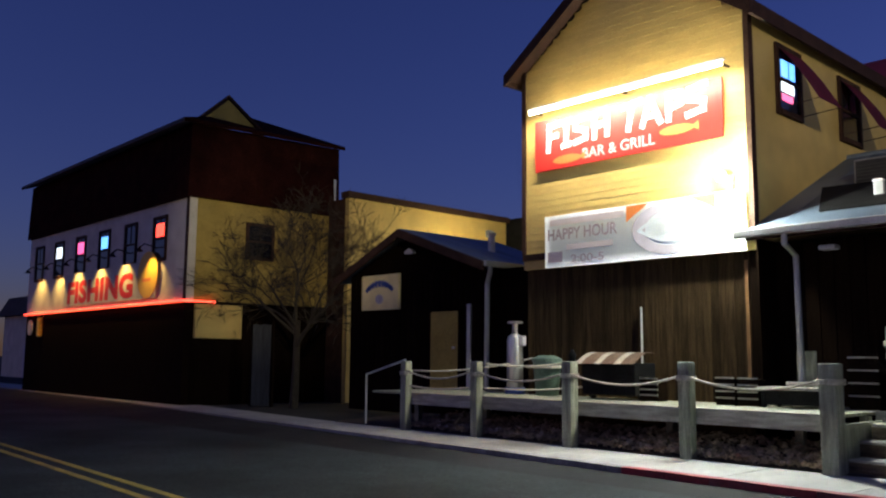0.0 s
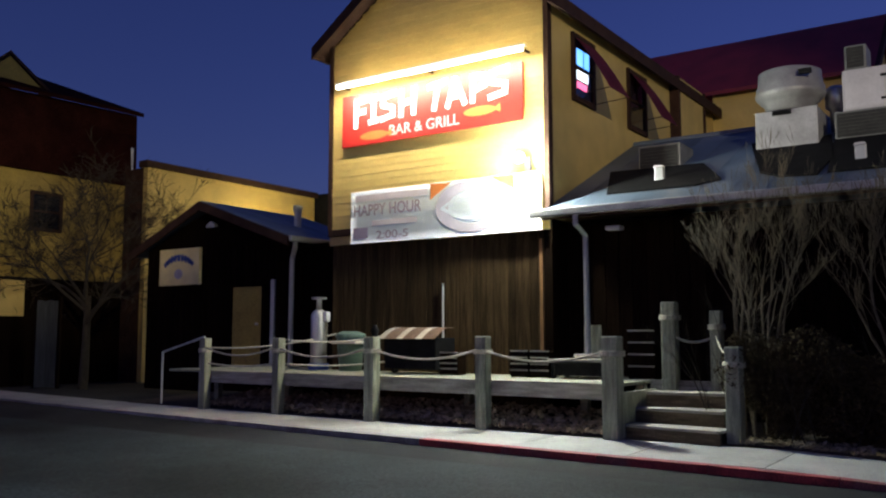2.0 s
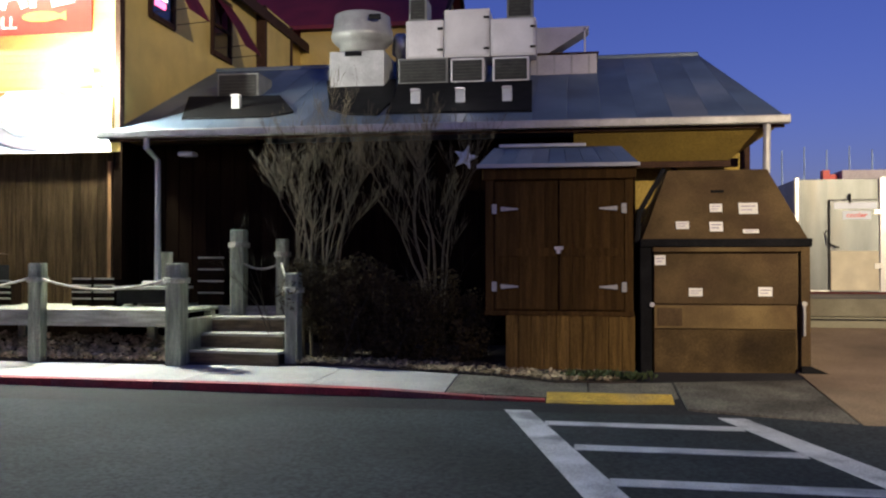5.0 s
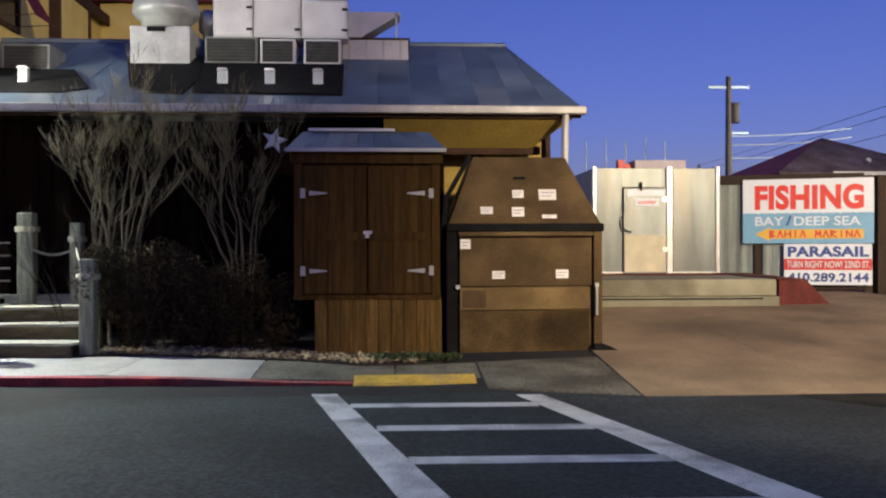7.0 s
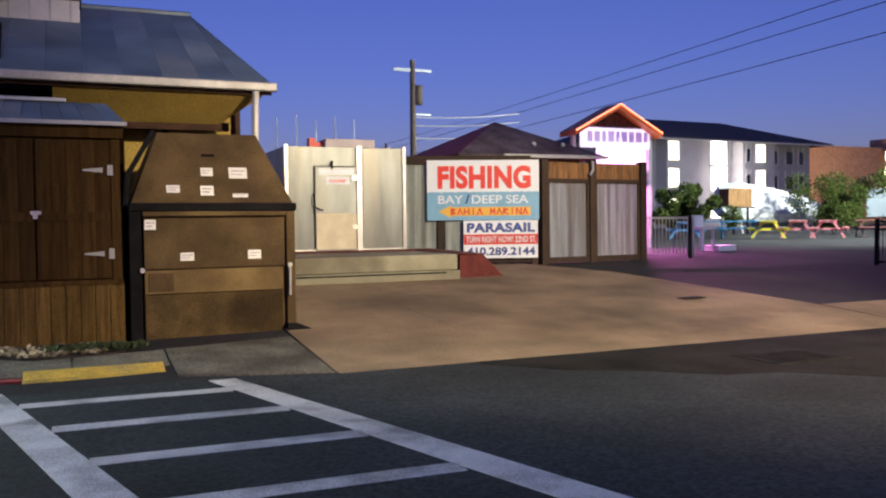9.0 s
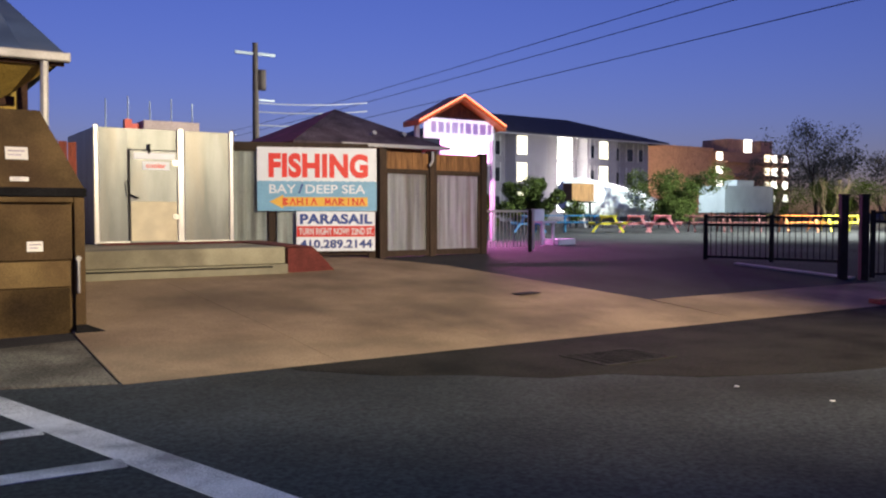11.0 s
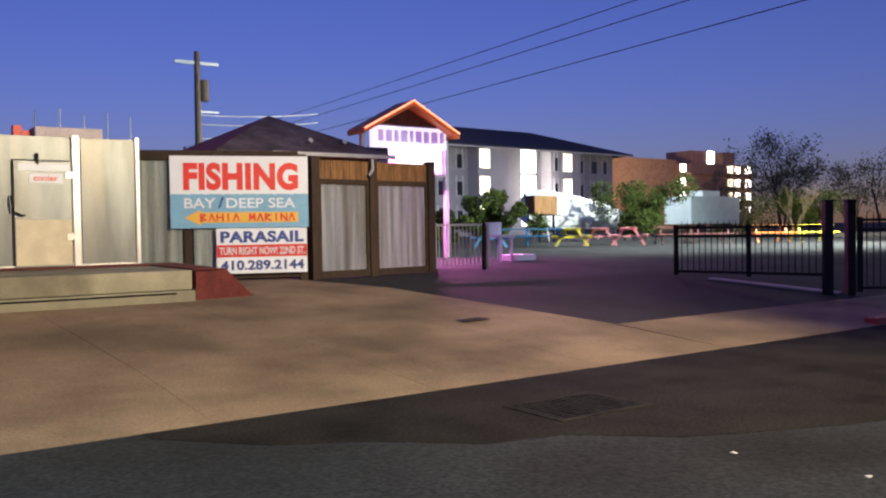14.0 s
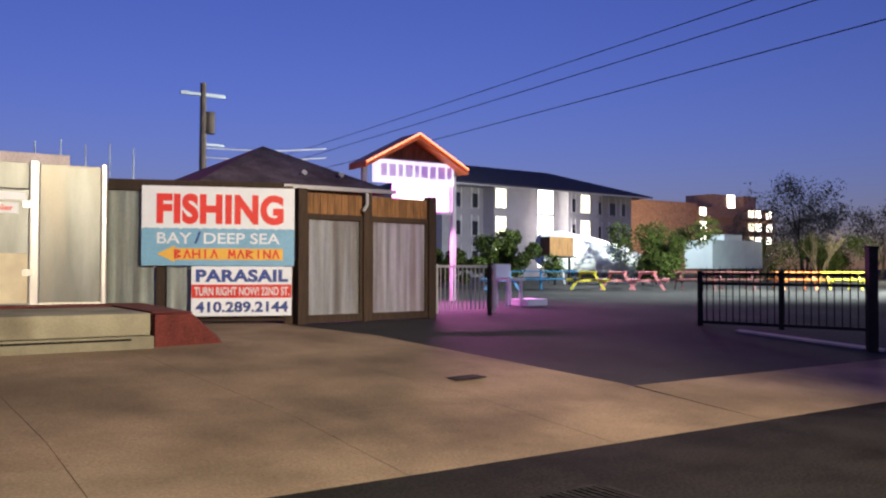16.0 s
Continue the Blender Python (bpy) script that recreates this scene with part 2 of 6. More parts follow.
SIGN_GREY = material("faded print", (0.46, 0.42, 0.50), 0.6, vary=0.1, scale=4)
SIGN_PALE = material("pale print", (0.60, 0.54, 0.56), 0.6, vary=0.1, scale=4)
PLATFORM = material("stained platform concrete", (0.27, 0.26, 0.185), 0.85, vary=0.25, scale=1.5, bump=0.4, stain=(0.12, 0.105, 0.075), amount=0.8, grain=0.15)
MAT_RED = material("dark red matting", (0.13, 0.028, 0.024), 0.95, vary=0.2, scale=6, bump=0.4)
GLASS_DARK = glassy("dark window glass", (0.02, 0.022, 0.03))
HUT_GREY = material("grey violet shingles", (0.105, 0.085, 0.10), 0.9, vary=0.35, scale=1.8, bump=0.3, fine=30, stain=(0.05, 0.03, 0.035), amount=0.6, spec=0.1)
HUT_ROOF = material("maroon shingles", (0.21, 0.035, 0.055), 0.8, vary=0.3, scale=1.5, bump=0.3, fine=30)
GREY_DARK = material("charcoal shingles", (0.045, 0.045, 0.055), 0.85, vary=0.25, scale=3, bump=0.4, fine=30)
APT = material("grey lap siding", (0.36, 0.34, 0.38), 0.75, vary=0.06, scale=1)
BRICK_FAR = material("brown brick", (0.42, 0.25, 0.17), 0.85, vary=0.2, scale=2)
WHITE_WRAP = material("white boat wrap", (0.78, 0.80, 0.82), 0.5, vary=0.06, scale=0.6)
PINKISH = material("pink table paint", (0.75, 0.28, 0.30), 0.6, vary=0.1)
SKYBLUE = material("light blue table paint", (0.16, 0.42, 0.75), 0.6, vary=0.1)
TEAL = material("deep blue table paint", (0.03, 0.20, 0.42), 0.6, vary=0.1)
LEMON = material("yellow table paint", (0.78, 0.68, 0.06), 0.6, vary=0.1)
DARK_RED = material("dark red table paint", (0.16, 0.05, 0.05), 0.6, vary=0.1)
GREEN_BIN = material("green plastic bin", (0.10, 0.16, 0.13), 0.5, vary=0.1)
STRIPE_BROWN = material("brown canvas", (0.20, 0.13, 0.09), 0.85, vary=0.15, scale=8)
STRIPE_PALE = material("pale canvas", (0.62, 0.58, 0.50), 0.85, vary=0.1, scale=8)
WOOD_POLE = material("utility pole timber", (0.12, 0.085, 0.065), 0.85, vary=0.3, scale=4, stretch=(4, 4, 0.4))
BIN_WHITE = material("white lifeguard paint", (0.70, 0.68, 0.74), 0.6, vary=0.05)
LIT_WARM = glow("lit window warm", (1.0, 0.90, 0.62), 3.0)
LIT_WHITE = glow("lit window white", (1.0, 0.97, 0.85), 6.0)
TUBE = glow("fluorescent tube", (1.0, 0.90, 0.68), 30.0)
BULB = glow("flood lamp lens", (1.0, 0.98, 0.88), 60.0)
ASPHALT_DARK = material("dark asphalt with painted dimness", (0.021, 0.020, 0.0175), 0.95, vary=0.4, scale=1.3, bump=0.6, fine=40, stain=(0.035, 0.032, 0.027), amount=0.5, spec=0.06)
TRIM_HIGHLIGHT = material("metal corner trim with painted highlight", (0.74, 0.74, 0.72), 0.28, 0.45, vary=0.06, scale=3, grain=0.1)
NEON_RED = glow("red neon tube", (1.0, 0.06, 0.02), 5.0)
NEON_BLUE = glow("blue neon", (0.12, 0.40, 1.0), 4.0)
NEON_PINK = glow("pink neon", (1.0, 0.12, 0.35), 3.0)
NEON_WHITE = glow("white neon", (0.80, 0.92, 1.0), 4.0)
LED_PINK = glow("pink display", (1.0, 0.34, 0.86), 3.2)
LED_WHITE = glow("white display", (0.90, 0.80, 1.0), 1.0)
LED_DIM = glow("violet display text", (0.40, 0.22, 0.62), 0.6)
APT_ROOF = material("weathered grey shingles", (0.10, 0.095, 0.11), 0.9, vary=0.25, scale=3, bump=0.4, fine=30, spec=0.1)
TRAILER = material("pale blue trailer skin", (0.34, 0.42, 0.44), 0.5, vary=0.08, scale=1.5, grain=0.1)
LED_CORE = glow("bright display", (1.0, 0.90, 0.98), 3.0)

# ---- building helpers ----
def bx(bm, x0, x1, y0, y1, z0, z1, m=None, bevel=0.0):
    vs = [bm.verts.new((x, y, z)) for x in (x0, x1) for y in (y0, y1) for z in (z0, z1)]
    fs = [bm.faces.new([vs[i] for i in f]) for f in ((0, 1, 3, 2), (4, 6, 7, 5), (0, 4, 5, 1), (2, 3, 7, 6), (0, 2, 6, 4), (1, 5, 7, 3))]
    if m is not None:
        for v in vs:
            v.co = m @ v.co
    if bevel:
        es = {e for f in fs for e in f.edges}
        bmesh.ops.bevel(bm, geom=list(es), offset=bevel, segments=2, affect="EDGES", profile=0.5)
    return bm


def box(x0, x1, y0, y1, z0, z1, bevel=0.0, m=None):
    return bx(bmesh.new(), x0, x1, y0, y1, z0, z1, m, bevel)


def tube(bm, pts, radii, sides=8):
    """A round bar along points, with a radius at each."""
    rings = []
    for i, p in enumerate(pts):
        p = Vector(p)
        d = (Vector(pts[min(i + 1, len(pts) - 1)]) - Vector(pts[max(i - 1, 0)])).normalized()
        a = d.cross(Vector((0.31, 0.95, 0.12)) if abs(d.y) < 0.9 else Vector((1, 0, 0))).normalized()
        b = d.cross(a)
        r = radii[i] if isinstance(radii, (list, tuple)) else radii
        rings.append([bm.verts.new(p + r * (math.cos(t) * a + math.sin(t) * b)) for t in [2 * math.pi * k / sides for k in range(sides)]])
    for q, w in zip(rings, rings[1:]):
        for k in range(sides):
            bm.faces.new((q[k], q[(k + 1) % sides], w[(k + 1) % sides], w[k]))
    bm.faces.new(rings[0][::-1]), bm.faces.new(rings[-1])
    return bm


def prism(bm, outline, y0, y1):
    """A plate from an outline in x and z, between two depths."""
    a = [bm.verts.new((x, y0, z)) for x, z in outline]
    b = [bm.verts.new((x, y1, z)) for x, z in outline]
    n = len(a)
    bm.faces.new(a), bm.faces.new(b[::-1])
    for i in range(n):
        bm.faces.new((a[i], b[i], b[(i + 1) % n], a[(i + 1) % n]))
    return bm


def slab(bm, corners, thick):
    """A slab under four corners."""
    a = [bm.verts.new(c) for c in corners]
    b = [bm.verts.new((c[0], c[1], c[2] - thick)) for c in corners]
    bm.faces.new(a), bm.faces.new(b[::-1])
    n = len(a)
    for i in range(n):
        bm.faces.new((a[i], b[i], b[(i + 1) % n], a[(i + 1) % n]))
    return bm


def meshed(name, bm, mat, smooth=False):
    bmesh.ops.recalc_face_normals(bm, faces=bm.faces)
    me = bpy.data.meshes.new(name)
    bm.to_mesh(me)
    bm.free()
    me.materials.append(mat)
    if smooth:
        for p in me.polygons:
            p.use_smooth = True
    return me


def part(name, bm, mat, parent, label="", smooth=False):
    ob = new(name, meshed(name, bm, mat, smooth))
    ob.parent = parent
    return tagged(ob, label)


def piece(name, me, parent, m):
    """One of many alike pieces, on a shared mesh."""
    ob = new(name, me)
    ob.parent, ob.matrix_basis = parent, m
    return ob


def thing(name, x, y, z, rz, label, category, group="", kind=""):
    ob = new(name)
    ob.matrix_basis = pose(x, y, z, 0, 0, rz)
    return tagged(ob, label, category, group, kind)


def struct(name, bm, mat, label, category):
    return tagged(new(name, meshed(name, bm, mat)), label, category, kind="structure")


def words(name, body, mat, parent, x0, x1, z0, z1, y, deep=0.004, slant=0.0, heavy=0.0):
    """Lettering fitted into a field of the face that looks to -y."""
    cu = bpy.data.curves.new(name, "FONT")
    cu.body, cu.extrude, cu.shear, cu.offset = body, 0.01, slant, heavy
    cu.space_character = 1.0 + 2.2 * max(0.0, heavy - 0.02)
    tmp = new(name, cu)
    me = bpy.data.meshes.new_from_object(tmp.evaluated_get(bpy.context.evaluated_depsgraph_get()))
    bpy.data.objects.remove(tmp)
    xs, ys = [v.co.x for v in me.vertices], [v.co.y for v in me.vertices]
    sx, sz = (x1 - x0) / (max(xs) - min(xs)), (z1 - z0) / (max(ys) - min(ys))
    ax, az = min(xs), min(ys)
    for v in me.vertices:
        v.co = (x0 + (v.co.x - ax) * sx, y - deep * (1 if v.co.z > 0 else 0), z0 + (v.co.y - az) * sz)
    me.materials.clear()
    me.materials.append(mat)
    ob = new(name, me)
    ob.parent = parent
    return ob


def interp(x, table):
    for (a, u), (b, v) in zip(table, table[1:]):
        if x <= b:
            return u + (v - u) * max(0, (x - a)) / (b - a)
    return table[-1][1]


def rise(y):
    """Height of the ground behind the street's edge on the drive."""
    return interp(y, [(8.05, 0), (10, 0.15), (14, 0.5), (17, 0.6), (24, 0.65), (25, 0.65)])


KERB_Y = [(-70, 12.2), (-40, 11.0), (-25, 10.3), (-16, 9.60), (-12, 9.33), (-8, 9.09), (-5, 8.96), (-2.5, 8.86), (-0.3, 8.77), (1.1, 8.76)]
KERB_Z = [(-70, 0.13), (-2.6, 0.13), (-0.6, 0.05), (2, 0.05)]

# ---- ground ----
gx = [-600, -200, -90, -40, -20, -10, -4, 0, 2.6, 5, 8, 12, 18, 26, 40, 70, 150, 300, 900]
gy = [-600, -150, -40, -10, 0, 5, 8.05, 10, 14, 17, 24, 40, 80, 200, 900]
bm = bmesh.new()
grid = [[bm.verts.new((x, y, (rise(y) if x > 1 else (0.12 if y > 9.9 else 0)) - 0.012)) for y in gy] for x in gx]
for i in range(len(gx) - 1):
    for j in range(len(gy) - 1):
        bm.faces.new((grid[i][j], grid[i + 1][j], grid[i + 1][j + 1], grid[i][j + 1]))
struct("ground", bm, ASPHALT_LOT, "dark worn asphalt of the parking lot and yard", "ground")
bm = bmesh.new()
for i in range(60):
    x0, x1 = -130 + i * 5, -125 + i * 5
    for y0, y1 in ((-9, -3), (-3, 3), (3, 8.05)):
        slab(bm, [(x0, y0, 0.004), (x1, y0, 0.004), (x1, y1, 0.004), (x0, y1, 0.004)], 0.01)
for x0, x1 in zip(range(-60, 1, 4), range(-56, 2, 4)):
    slab(bm, [(x0, 8.05, 0.004), (x1, 8.05, 0.004), (x1, interp(x1, KERB_Y), 0.004), (x0, interp(x0, KERB_Y), 0.004)], 0.01)
slab(bm, [(0, 8.05, 0.004), (2.7, 8.05, 0.004), (2.7, 8.7, 0.02), (0, 8.76, 0.012)], 0.01)
bmesh.ops.remove_doubles(bm, verts=bm.verts, dist=0.001)
struct("road", bm, ASPHALT, "dark grey asphalt street with worn patches", "road")

# dark band by the drive, widened so its colour stands in for weaker light
bm = bmesh.new()
rnd = random.Random(15)
edge = [(4.2 + 0.6 * k, 7.75 - 3.0 * min(1, k / 6) * (0.92 + 0.08 * math.sin(k * 0.9)) + rnd.uniform(-0.12, 0.12)) for k in range(26)]
for (xa, ya), (xb, yb) in zip(edge, edge[1:]):
    slab(bm, [(xa, ya, 0.008), (xb, yb, 0.008), (xb, 8.04, 0.008), (xa, 8.04, 0.008)], 0.005)
bmesh.ops.remove_doubles(bm, verts=bm.verts, dist=0.0005)
struct("road_patch", bm, ASPHALT_DARK, "dark asphalt along the drive's edge, widened to dim the road", "road")

# markings
def marking(name, label, quads, mat):
    bm = bmesh.new()
    for q in quads:
        slab(bm, [(x, y, 0.009) for x, y in q], 0.004)
    return struct(name, bm, mat, label, "road marking")


def bar(x0, y0, x1, y1, w):
    d = Vector((x1 - x0, y1 - y0)).normalized() * w / 2
    return [(x0 - d.y, y0 + d.x), (x1 - d.y, y1 + d.x), (x1 + d.y, y1 - d.x), (x0 + d.y, y0 - d.x)][::-1]


marking("road_marking", "worn white painted crosswalk side line on asphalt", [[(-0.70, 8.40), (0.13, 4.88), (1.2, 0.35), (1.52, 0.35), (0.43, 4.88), (-0.44, 8.40)]], PAINT_WHITE)
marking("road_marking", "worn white painted crosswalk side line on asphalt", [[(1.36, 8.23), (2.27, 4.85), (3.5, 0.3), (3.83, 0.3), (2.58, 4.85), (1.62, 8.23)]], PAINT_WHITE)
for yy, xa, xb in ((7.75, -0.27, 1.5), (6.72, 0.0, 1.78), (5.63, 0.24, 2.08), (4.55, 0.5, 2.36), (3.45, 0.76, 2.65), (2.35, 1.03, 2.95), (1.25, 1.3, 3.25)):
    marking("road_marking", "worn white painted crosswalk rung on asphalt", [bar(xa, yy - 0.02, xb, yy - 0.06, 0.20)], PAINT_WHITE)
for yy in (3.62, 3.90):
    marking("road_marking", "long yellow painted centre line on asphalt", [bar(-80, yy + 3, -8.5, yy, 0.10)], PAINT_YELLOW)

# kerb pieces
kerb = thing("kerb", 0, 0, 0, 0, "concrete kerb, grey, then worn red and yellow paint", "kerb", kind="structure")
ks = [-70 + 3 * i for i in range(20)] + [-10, -8.7, -7.4, -6.1, -4.8, -3.5, -2.2, -0.95, -0.30, 1.02]
for a, b in zip(ks, ks[1:]):
    ya, yb, za, zb = interp(a, KERB_Y), interp(b, KERB_Y), interp(a, KERB_Z), interp(b, KERB_Z)
    mat = KERB_YELLOW if a >= -0.31 else KERB_RED if a >= -7.5 else KERB
    bm = slab(bmesh.new(), [(a + 0.006, ya, za), (b - 0.006, yb, zb), (b - 0.006, yb + 0.16, zb), (a + 0.006, ya + 0.16, za)], 0.2)
    part("kerb_stone", bm, mat, kerb)
part("kerb_stone", slab(bmesh.new(), [(-0.29, 8.72, 0.035), (1.02, 8.72, 0.035), (1.02, 9.02, 0.105), (-0.29, 9.02, 0.105)], 0.12), KERB_YELLOW, kerb)
part("kerb_stone", slab(bmesh.new(), [(14.6, 8.10, 0.10), (17.6, 8.10, 0.10), (17.6, 8.3, 0.10), (14.6, 8.3, 0.10)], 0.12), KERB_RED, kerb)
# sidewalk slabs
BACK = [(-70, 13.5), (-40, 12.6), (-25, 11.6), (-16, 10.75), (-5.0, 10.5), (-3.3, 10.75), (-1.0, 10.0), (-0.2, 9.55), (1.1, 9.7), (2.7, 9.7)]
walkway = thing("pavement", 0, 0, 0, 0, "pale grey concrete sidewalk slabs along the kerb", "sidewalk", kind="structure")
ks = [-70 + 4 * i for i in range(13)] + [-20 + 1.55 * i for i in range(14)] + [1.1]
for a, b in zip(ks, ks[1:]):
    bm = slab(bmesh.new(), [(a + 0.008, interp(a, KERB_Y) + 0.165, interp(a, KERB_Z)), (b - 0.008, interp(b, KERB_Y) + 0.165, interp(b, KERB_Z)), (b - 0.008, interp(b, BACK), 0.135), (a + 0.008, interp(a, BACK), 0.135)], 0.1)
    # right of -2.6: grime, with the shrubs' shadow painted in as darker concrete
    part("slab", bm, WALKWAY if a < -2.6 else WALKWAY_DIRTY_SHADED, walkway)
# drive slabs
drive = thing("driveway", 0, 0, 0, 0, "stained tan concrete drive apron in large slabs", "driveway", kind="structure")
def right_edge(y):
    return 11.1 - max(0, y - 9.85) * 0.27
rows_y = [8.05, 10.0, 12.0, 14.0, 17.0]
for y0, y1 in zip(rows_y, rows_y[1:]):
    for k in range(4):
        f0, f1 = k / 4, (k + 1) / 4
        xl = 2.63
        c = [(xl + (right_edge(y) - xl) * fr, y) for fr, y in ((f0, y0), (f1, y0), (f1, y1), (f0, y1))]
        c = [(x + (0.003 if i in (0, 3) else -0.003), y + (0.003 if i < 2 else -0.003), rise(y) + 0.006) for i, (x, y) in enumerate(c)]
        part("slab", slab(bmesh.new(), c, 0.08), CONCRETE, drive)
for k in range(14):
    a = 11.1 + 2.6 * k
    part("slab", slab(bmesh.new(), [(a + 0.006, 8.06, 0.006), (a + 2.594, 8.06, 0.006), (a + 2.594, 9.85, 0.145), (a + 0.006, 9.85, 0.145)], 0.08), CONCRETE, drive)
part("slab", slab(bmesh.new(), [(1.12, 8.5, 0.045), (2.6, 8.1, 0.012), (2.6, 9.99, 0.158), (1.12, 9.72, 0.14)], 0.1), WALKWAY_DIRTY_SHADED, drive)
# planted bed
bm = bmesh.new()
xs = [-16, -13, -11, -9, -7, -5, -3.3, -1.0, -0.2, 0.7]
for a, b in zip(xs, xs[1:]):
    slab(bm, [(a, interp(a, BACK) + 0.002, 0.15), (b, interp(b, BACK) + 0.002, 0.15), (b, 13.2, 0.24), (a, 13.2, 0.24)], 0.12)
struct("planting_bed", bm, SOIL, "dark soil bed strewn with fallen leaves", "soil")


def leaves(name, label, n, spots, size, mat, category, seed):
    """Loose leaf blades: each a bent pair of triangles."""
    rnd = random.Random(seed)
    vs, fs = [], []
    for _ in range(n):
        p, nrm = spots(rnd)
        a = Vector((rnd.uniform(-1, 1), rnd.uniform(-1, 1), rnd.uniform(-1, 1) * nrm)).normalized()
        b = a.cross(Vector((rnd.uniform(-0.4, 0.4), rnd.uniform(-0.4, 0.4), 1))).normalized()
        s = size * rnd.uniform(0.6, 1.4)
        k = len(vs)
        vs += [p - a * s, p + b * s * 0.5 + Vector((0, 0, s * 0.25)), p + a * s, p - b * s * 0.5 + Vector((0, 0, s * 0.15))]
        fs += [(k, k + 1, k + 2), (k, k + 2, k + 3)]
    me = bpy.data.meshes.new(name)
    me.from_pydata([tuple(v) for v in vs], [], fs)
    me.materials.append(mat)
    return tagged(new(name, me), label, category, kind="stuff")


def litter(rnd):
    x = rnd.uniform(-13.6, -5.2)
    y = interp(x, BACK) + 0.02 + rnd.random() ** 1.4 * 1.3
    return Vector((x, y, 0.17 + rnd.random() * 0.06 + 0.14 * max(0, y - 10.55))), 0.5


def litter_right(rnd):
    x = rnd.uniform(-3.7, 0.5)
    y = interp(x, BACK) - 0.03 + abs(rnd.gauss(0, 0.35))
    return Vector((x, y, 0.165 + rnd.random() * 0.03)), 0.35


leaves("leaf_litter", "heap of brown fallen leaves under the deck", 5200, litter, 0.055, LEAF_DRY, "leaves", 1)
leaves("leaf_litter", "pale fallen leaves along the sidewalk's edge", 1500, litter_right, 0.04, LEAF_PALE, "leaves", 2)
leaves("grass", "tuft of green grass beside the shed", 420, lambda r: (Vector((r.gauss(0.35, 0.22), r.gauss(9.85, 0.1), 0.19)), 3.0), 0.05, GRASS, "grass", 3)

# street grate
grate = thing("storm_grate", 7.35, 6.75, 0.0, 0, "dark iron storm drain grate in the asphalt", "drain")
part("rim", bx(bx(bx(bx(bmesh.new(), -0.5, 0.5, -0.36, -0.31, 0.002, 0.016), -0.5, 0.5, 0.31, 0.36, 0.002, 0.016), -0.5, -0.45, -0.31, 0.31, 0.002, 0.016), 0.45, 0.5, -0.31, 0.31, 0.002, 0.016), GRATE, grate)
part("pit", box(-0.45, 0.45, -0.31, 0.31, 0.002, 0.006), GRATE, grate)
me = meshed("bar", box(-0.015, 0.015, -0.31, 0.31, 0.006, 0.016), GRATE)
for k in range(15):
    piece("bar", me, grate, pose(-0.42 + 0.06 * k, 0, 0))
dp = thing("drain_plate", 9.2, 10.9, rise(10.9) + 0.006, 0, "small dark worn drain plate in the concrete drive", "drain")
part("plate", prism(bmesh.new(), [(0, 0), (0.0, 0.01), (0.42, 0.02), (0.42, 0.01)], -0.13, 0.13), GRATE, dp)
rnd = random.Random(77)
for k in range(2):
    q = new("litter_scrap", meshed("litter_scrap", slab(bmesh.new(), [(-0.018, -0.012, 0.01), (0.02, -0.015, 0.013), (0.018, 0.015, 0.01), (-0.015, 0.012, 0.014)], 0.005), LABEL))
    q.matrix_basis = pose(rnd.uniform(1.5, 8.5), rnd.uniform(3.8, 7.6), 0.003, 0, 0, rnd.uniform(0, 360))
    tagged(q, "small pale paper scrap on the asphalt", "litter", "scraps on the road")

# ---- the bar building with the lit gable front ----
FX0, FX1, FY, SZ = -11.93, -7.08, 12.27, 3.55   # front corners, front plane, foot of the yellow storey
bar_house = thing("bar_building", -9.5, FY, 0, 0, "two storey bar with yellow lap siding over dark boards", "building")
EAVE, PEAK = 7.2, 8.95
bm = prism(bmesh.new(), [(-2.43, SZ - 0.3), (2.42, SZ - 0.3), (2.42, EAVE), (0, PEAK - 0.1), (-2.43, EAVE)], 0.02, 0.2)
part("wall", bm, YELLOW, bar_house)
for b in ((2.22, 2.42, 0.201, 6.0, SZ - 0.3, EAVE + 0.1), (-2.43, -2.23, 0.201, 6.0, 0.2, EAVE + 0.1), (2.22, 2.60, 6.001, 7.7, SZ - 0.3, EAVE + 0.1), (2.22, 2.42, 7.701, 9.3, SZ - 0.3, EAVE + 0.1)):
    part("wall", box(*b), YELLOW, bar_house)
# lap boards of the front, from the foot to the gable
n = 0
z = SZ
boards = {}
while z < PEAK - 0.2:
    half = 2.42 if z < EAVE - 0.13 else 2.42 * (PEAK - 0.13 - z) / (PEAK - EAVE)
    if half < 0.2:
        break
    key = round(half, 2)
    if key not in boards:
        bm = bmesh.new()
        prof = [(0.020, 0.0), (-0.011, 0.0), (-0.004, 0.128), (0.020, 0.128)]
        a = [bm.verts.new((-half, y, zz)) for y, zz in prof]
        b = [bm.verts.new((half, y, zz)) for y, zz in prof]
        bm.faces.new(a), bm.faces.new(b[::-1])
        for i in range(4):
            bm.faces.new((a[i], b[i], b[(i + 1) % 4], a[(i + 1) % 4]))
        boards[key] = meshed("lap_board", bm, YELLOW)
    piece("lap_board", boards[key], bar_house, pose(0, 0, z))
    z += 0.128
for xx in (-2.43, 2.36):
    part("corner_board", box(xx, xx + 0.09, -0.045, 0.10, SZ, EAVE + 0.1), TRIM_DARK, bar_house)
for yy in (5.9, 7.7, 9.25):
    part("corner_board", box(2.40 if yy < 8 else 2.42, 2.64 if yy < 8 else 2.48, yy, yy + 0.1, SZ, EAVE + 0.1), TRIM_DARK, bar_house)
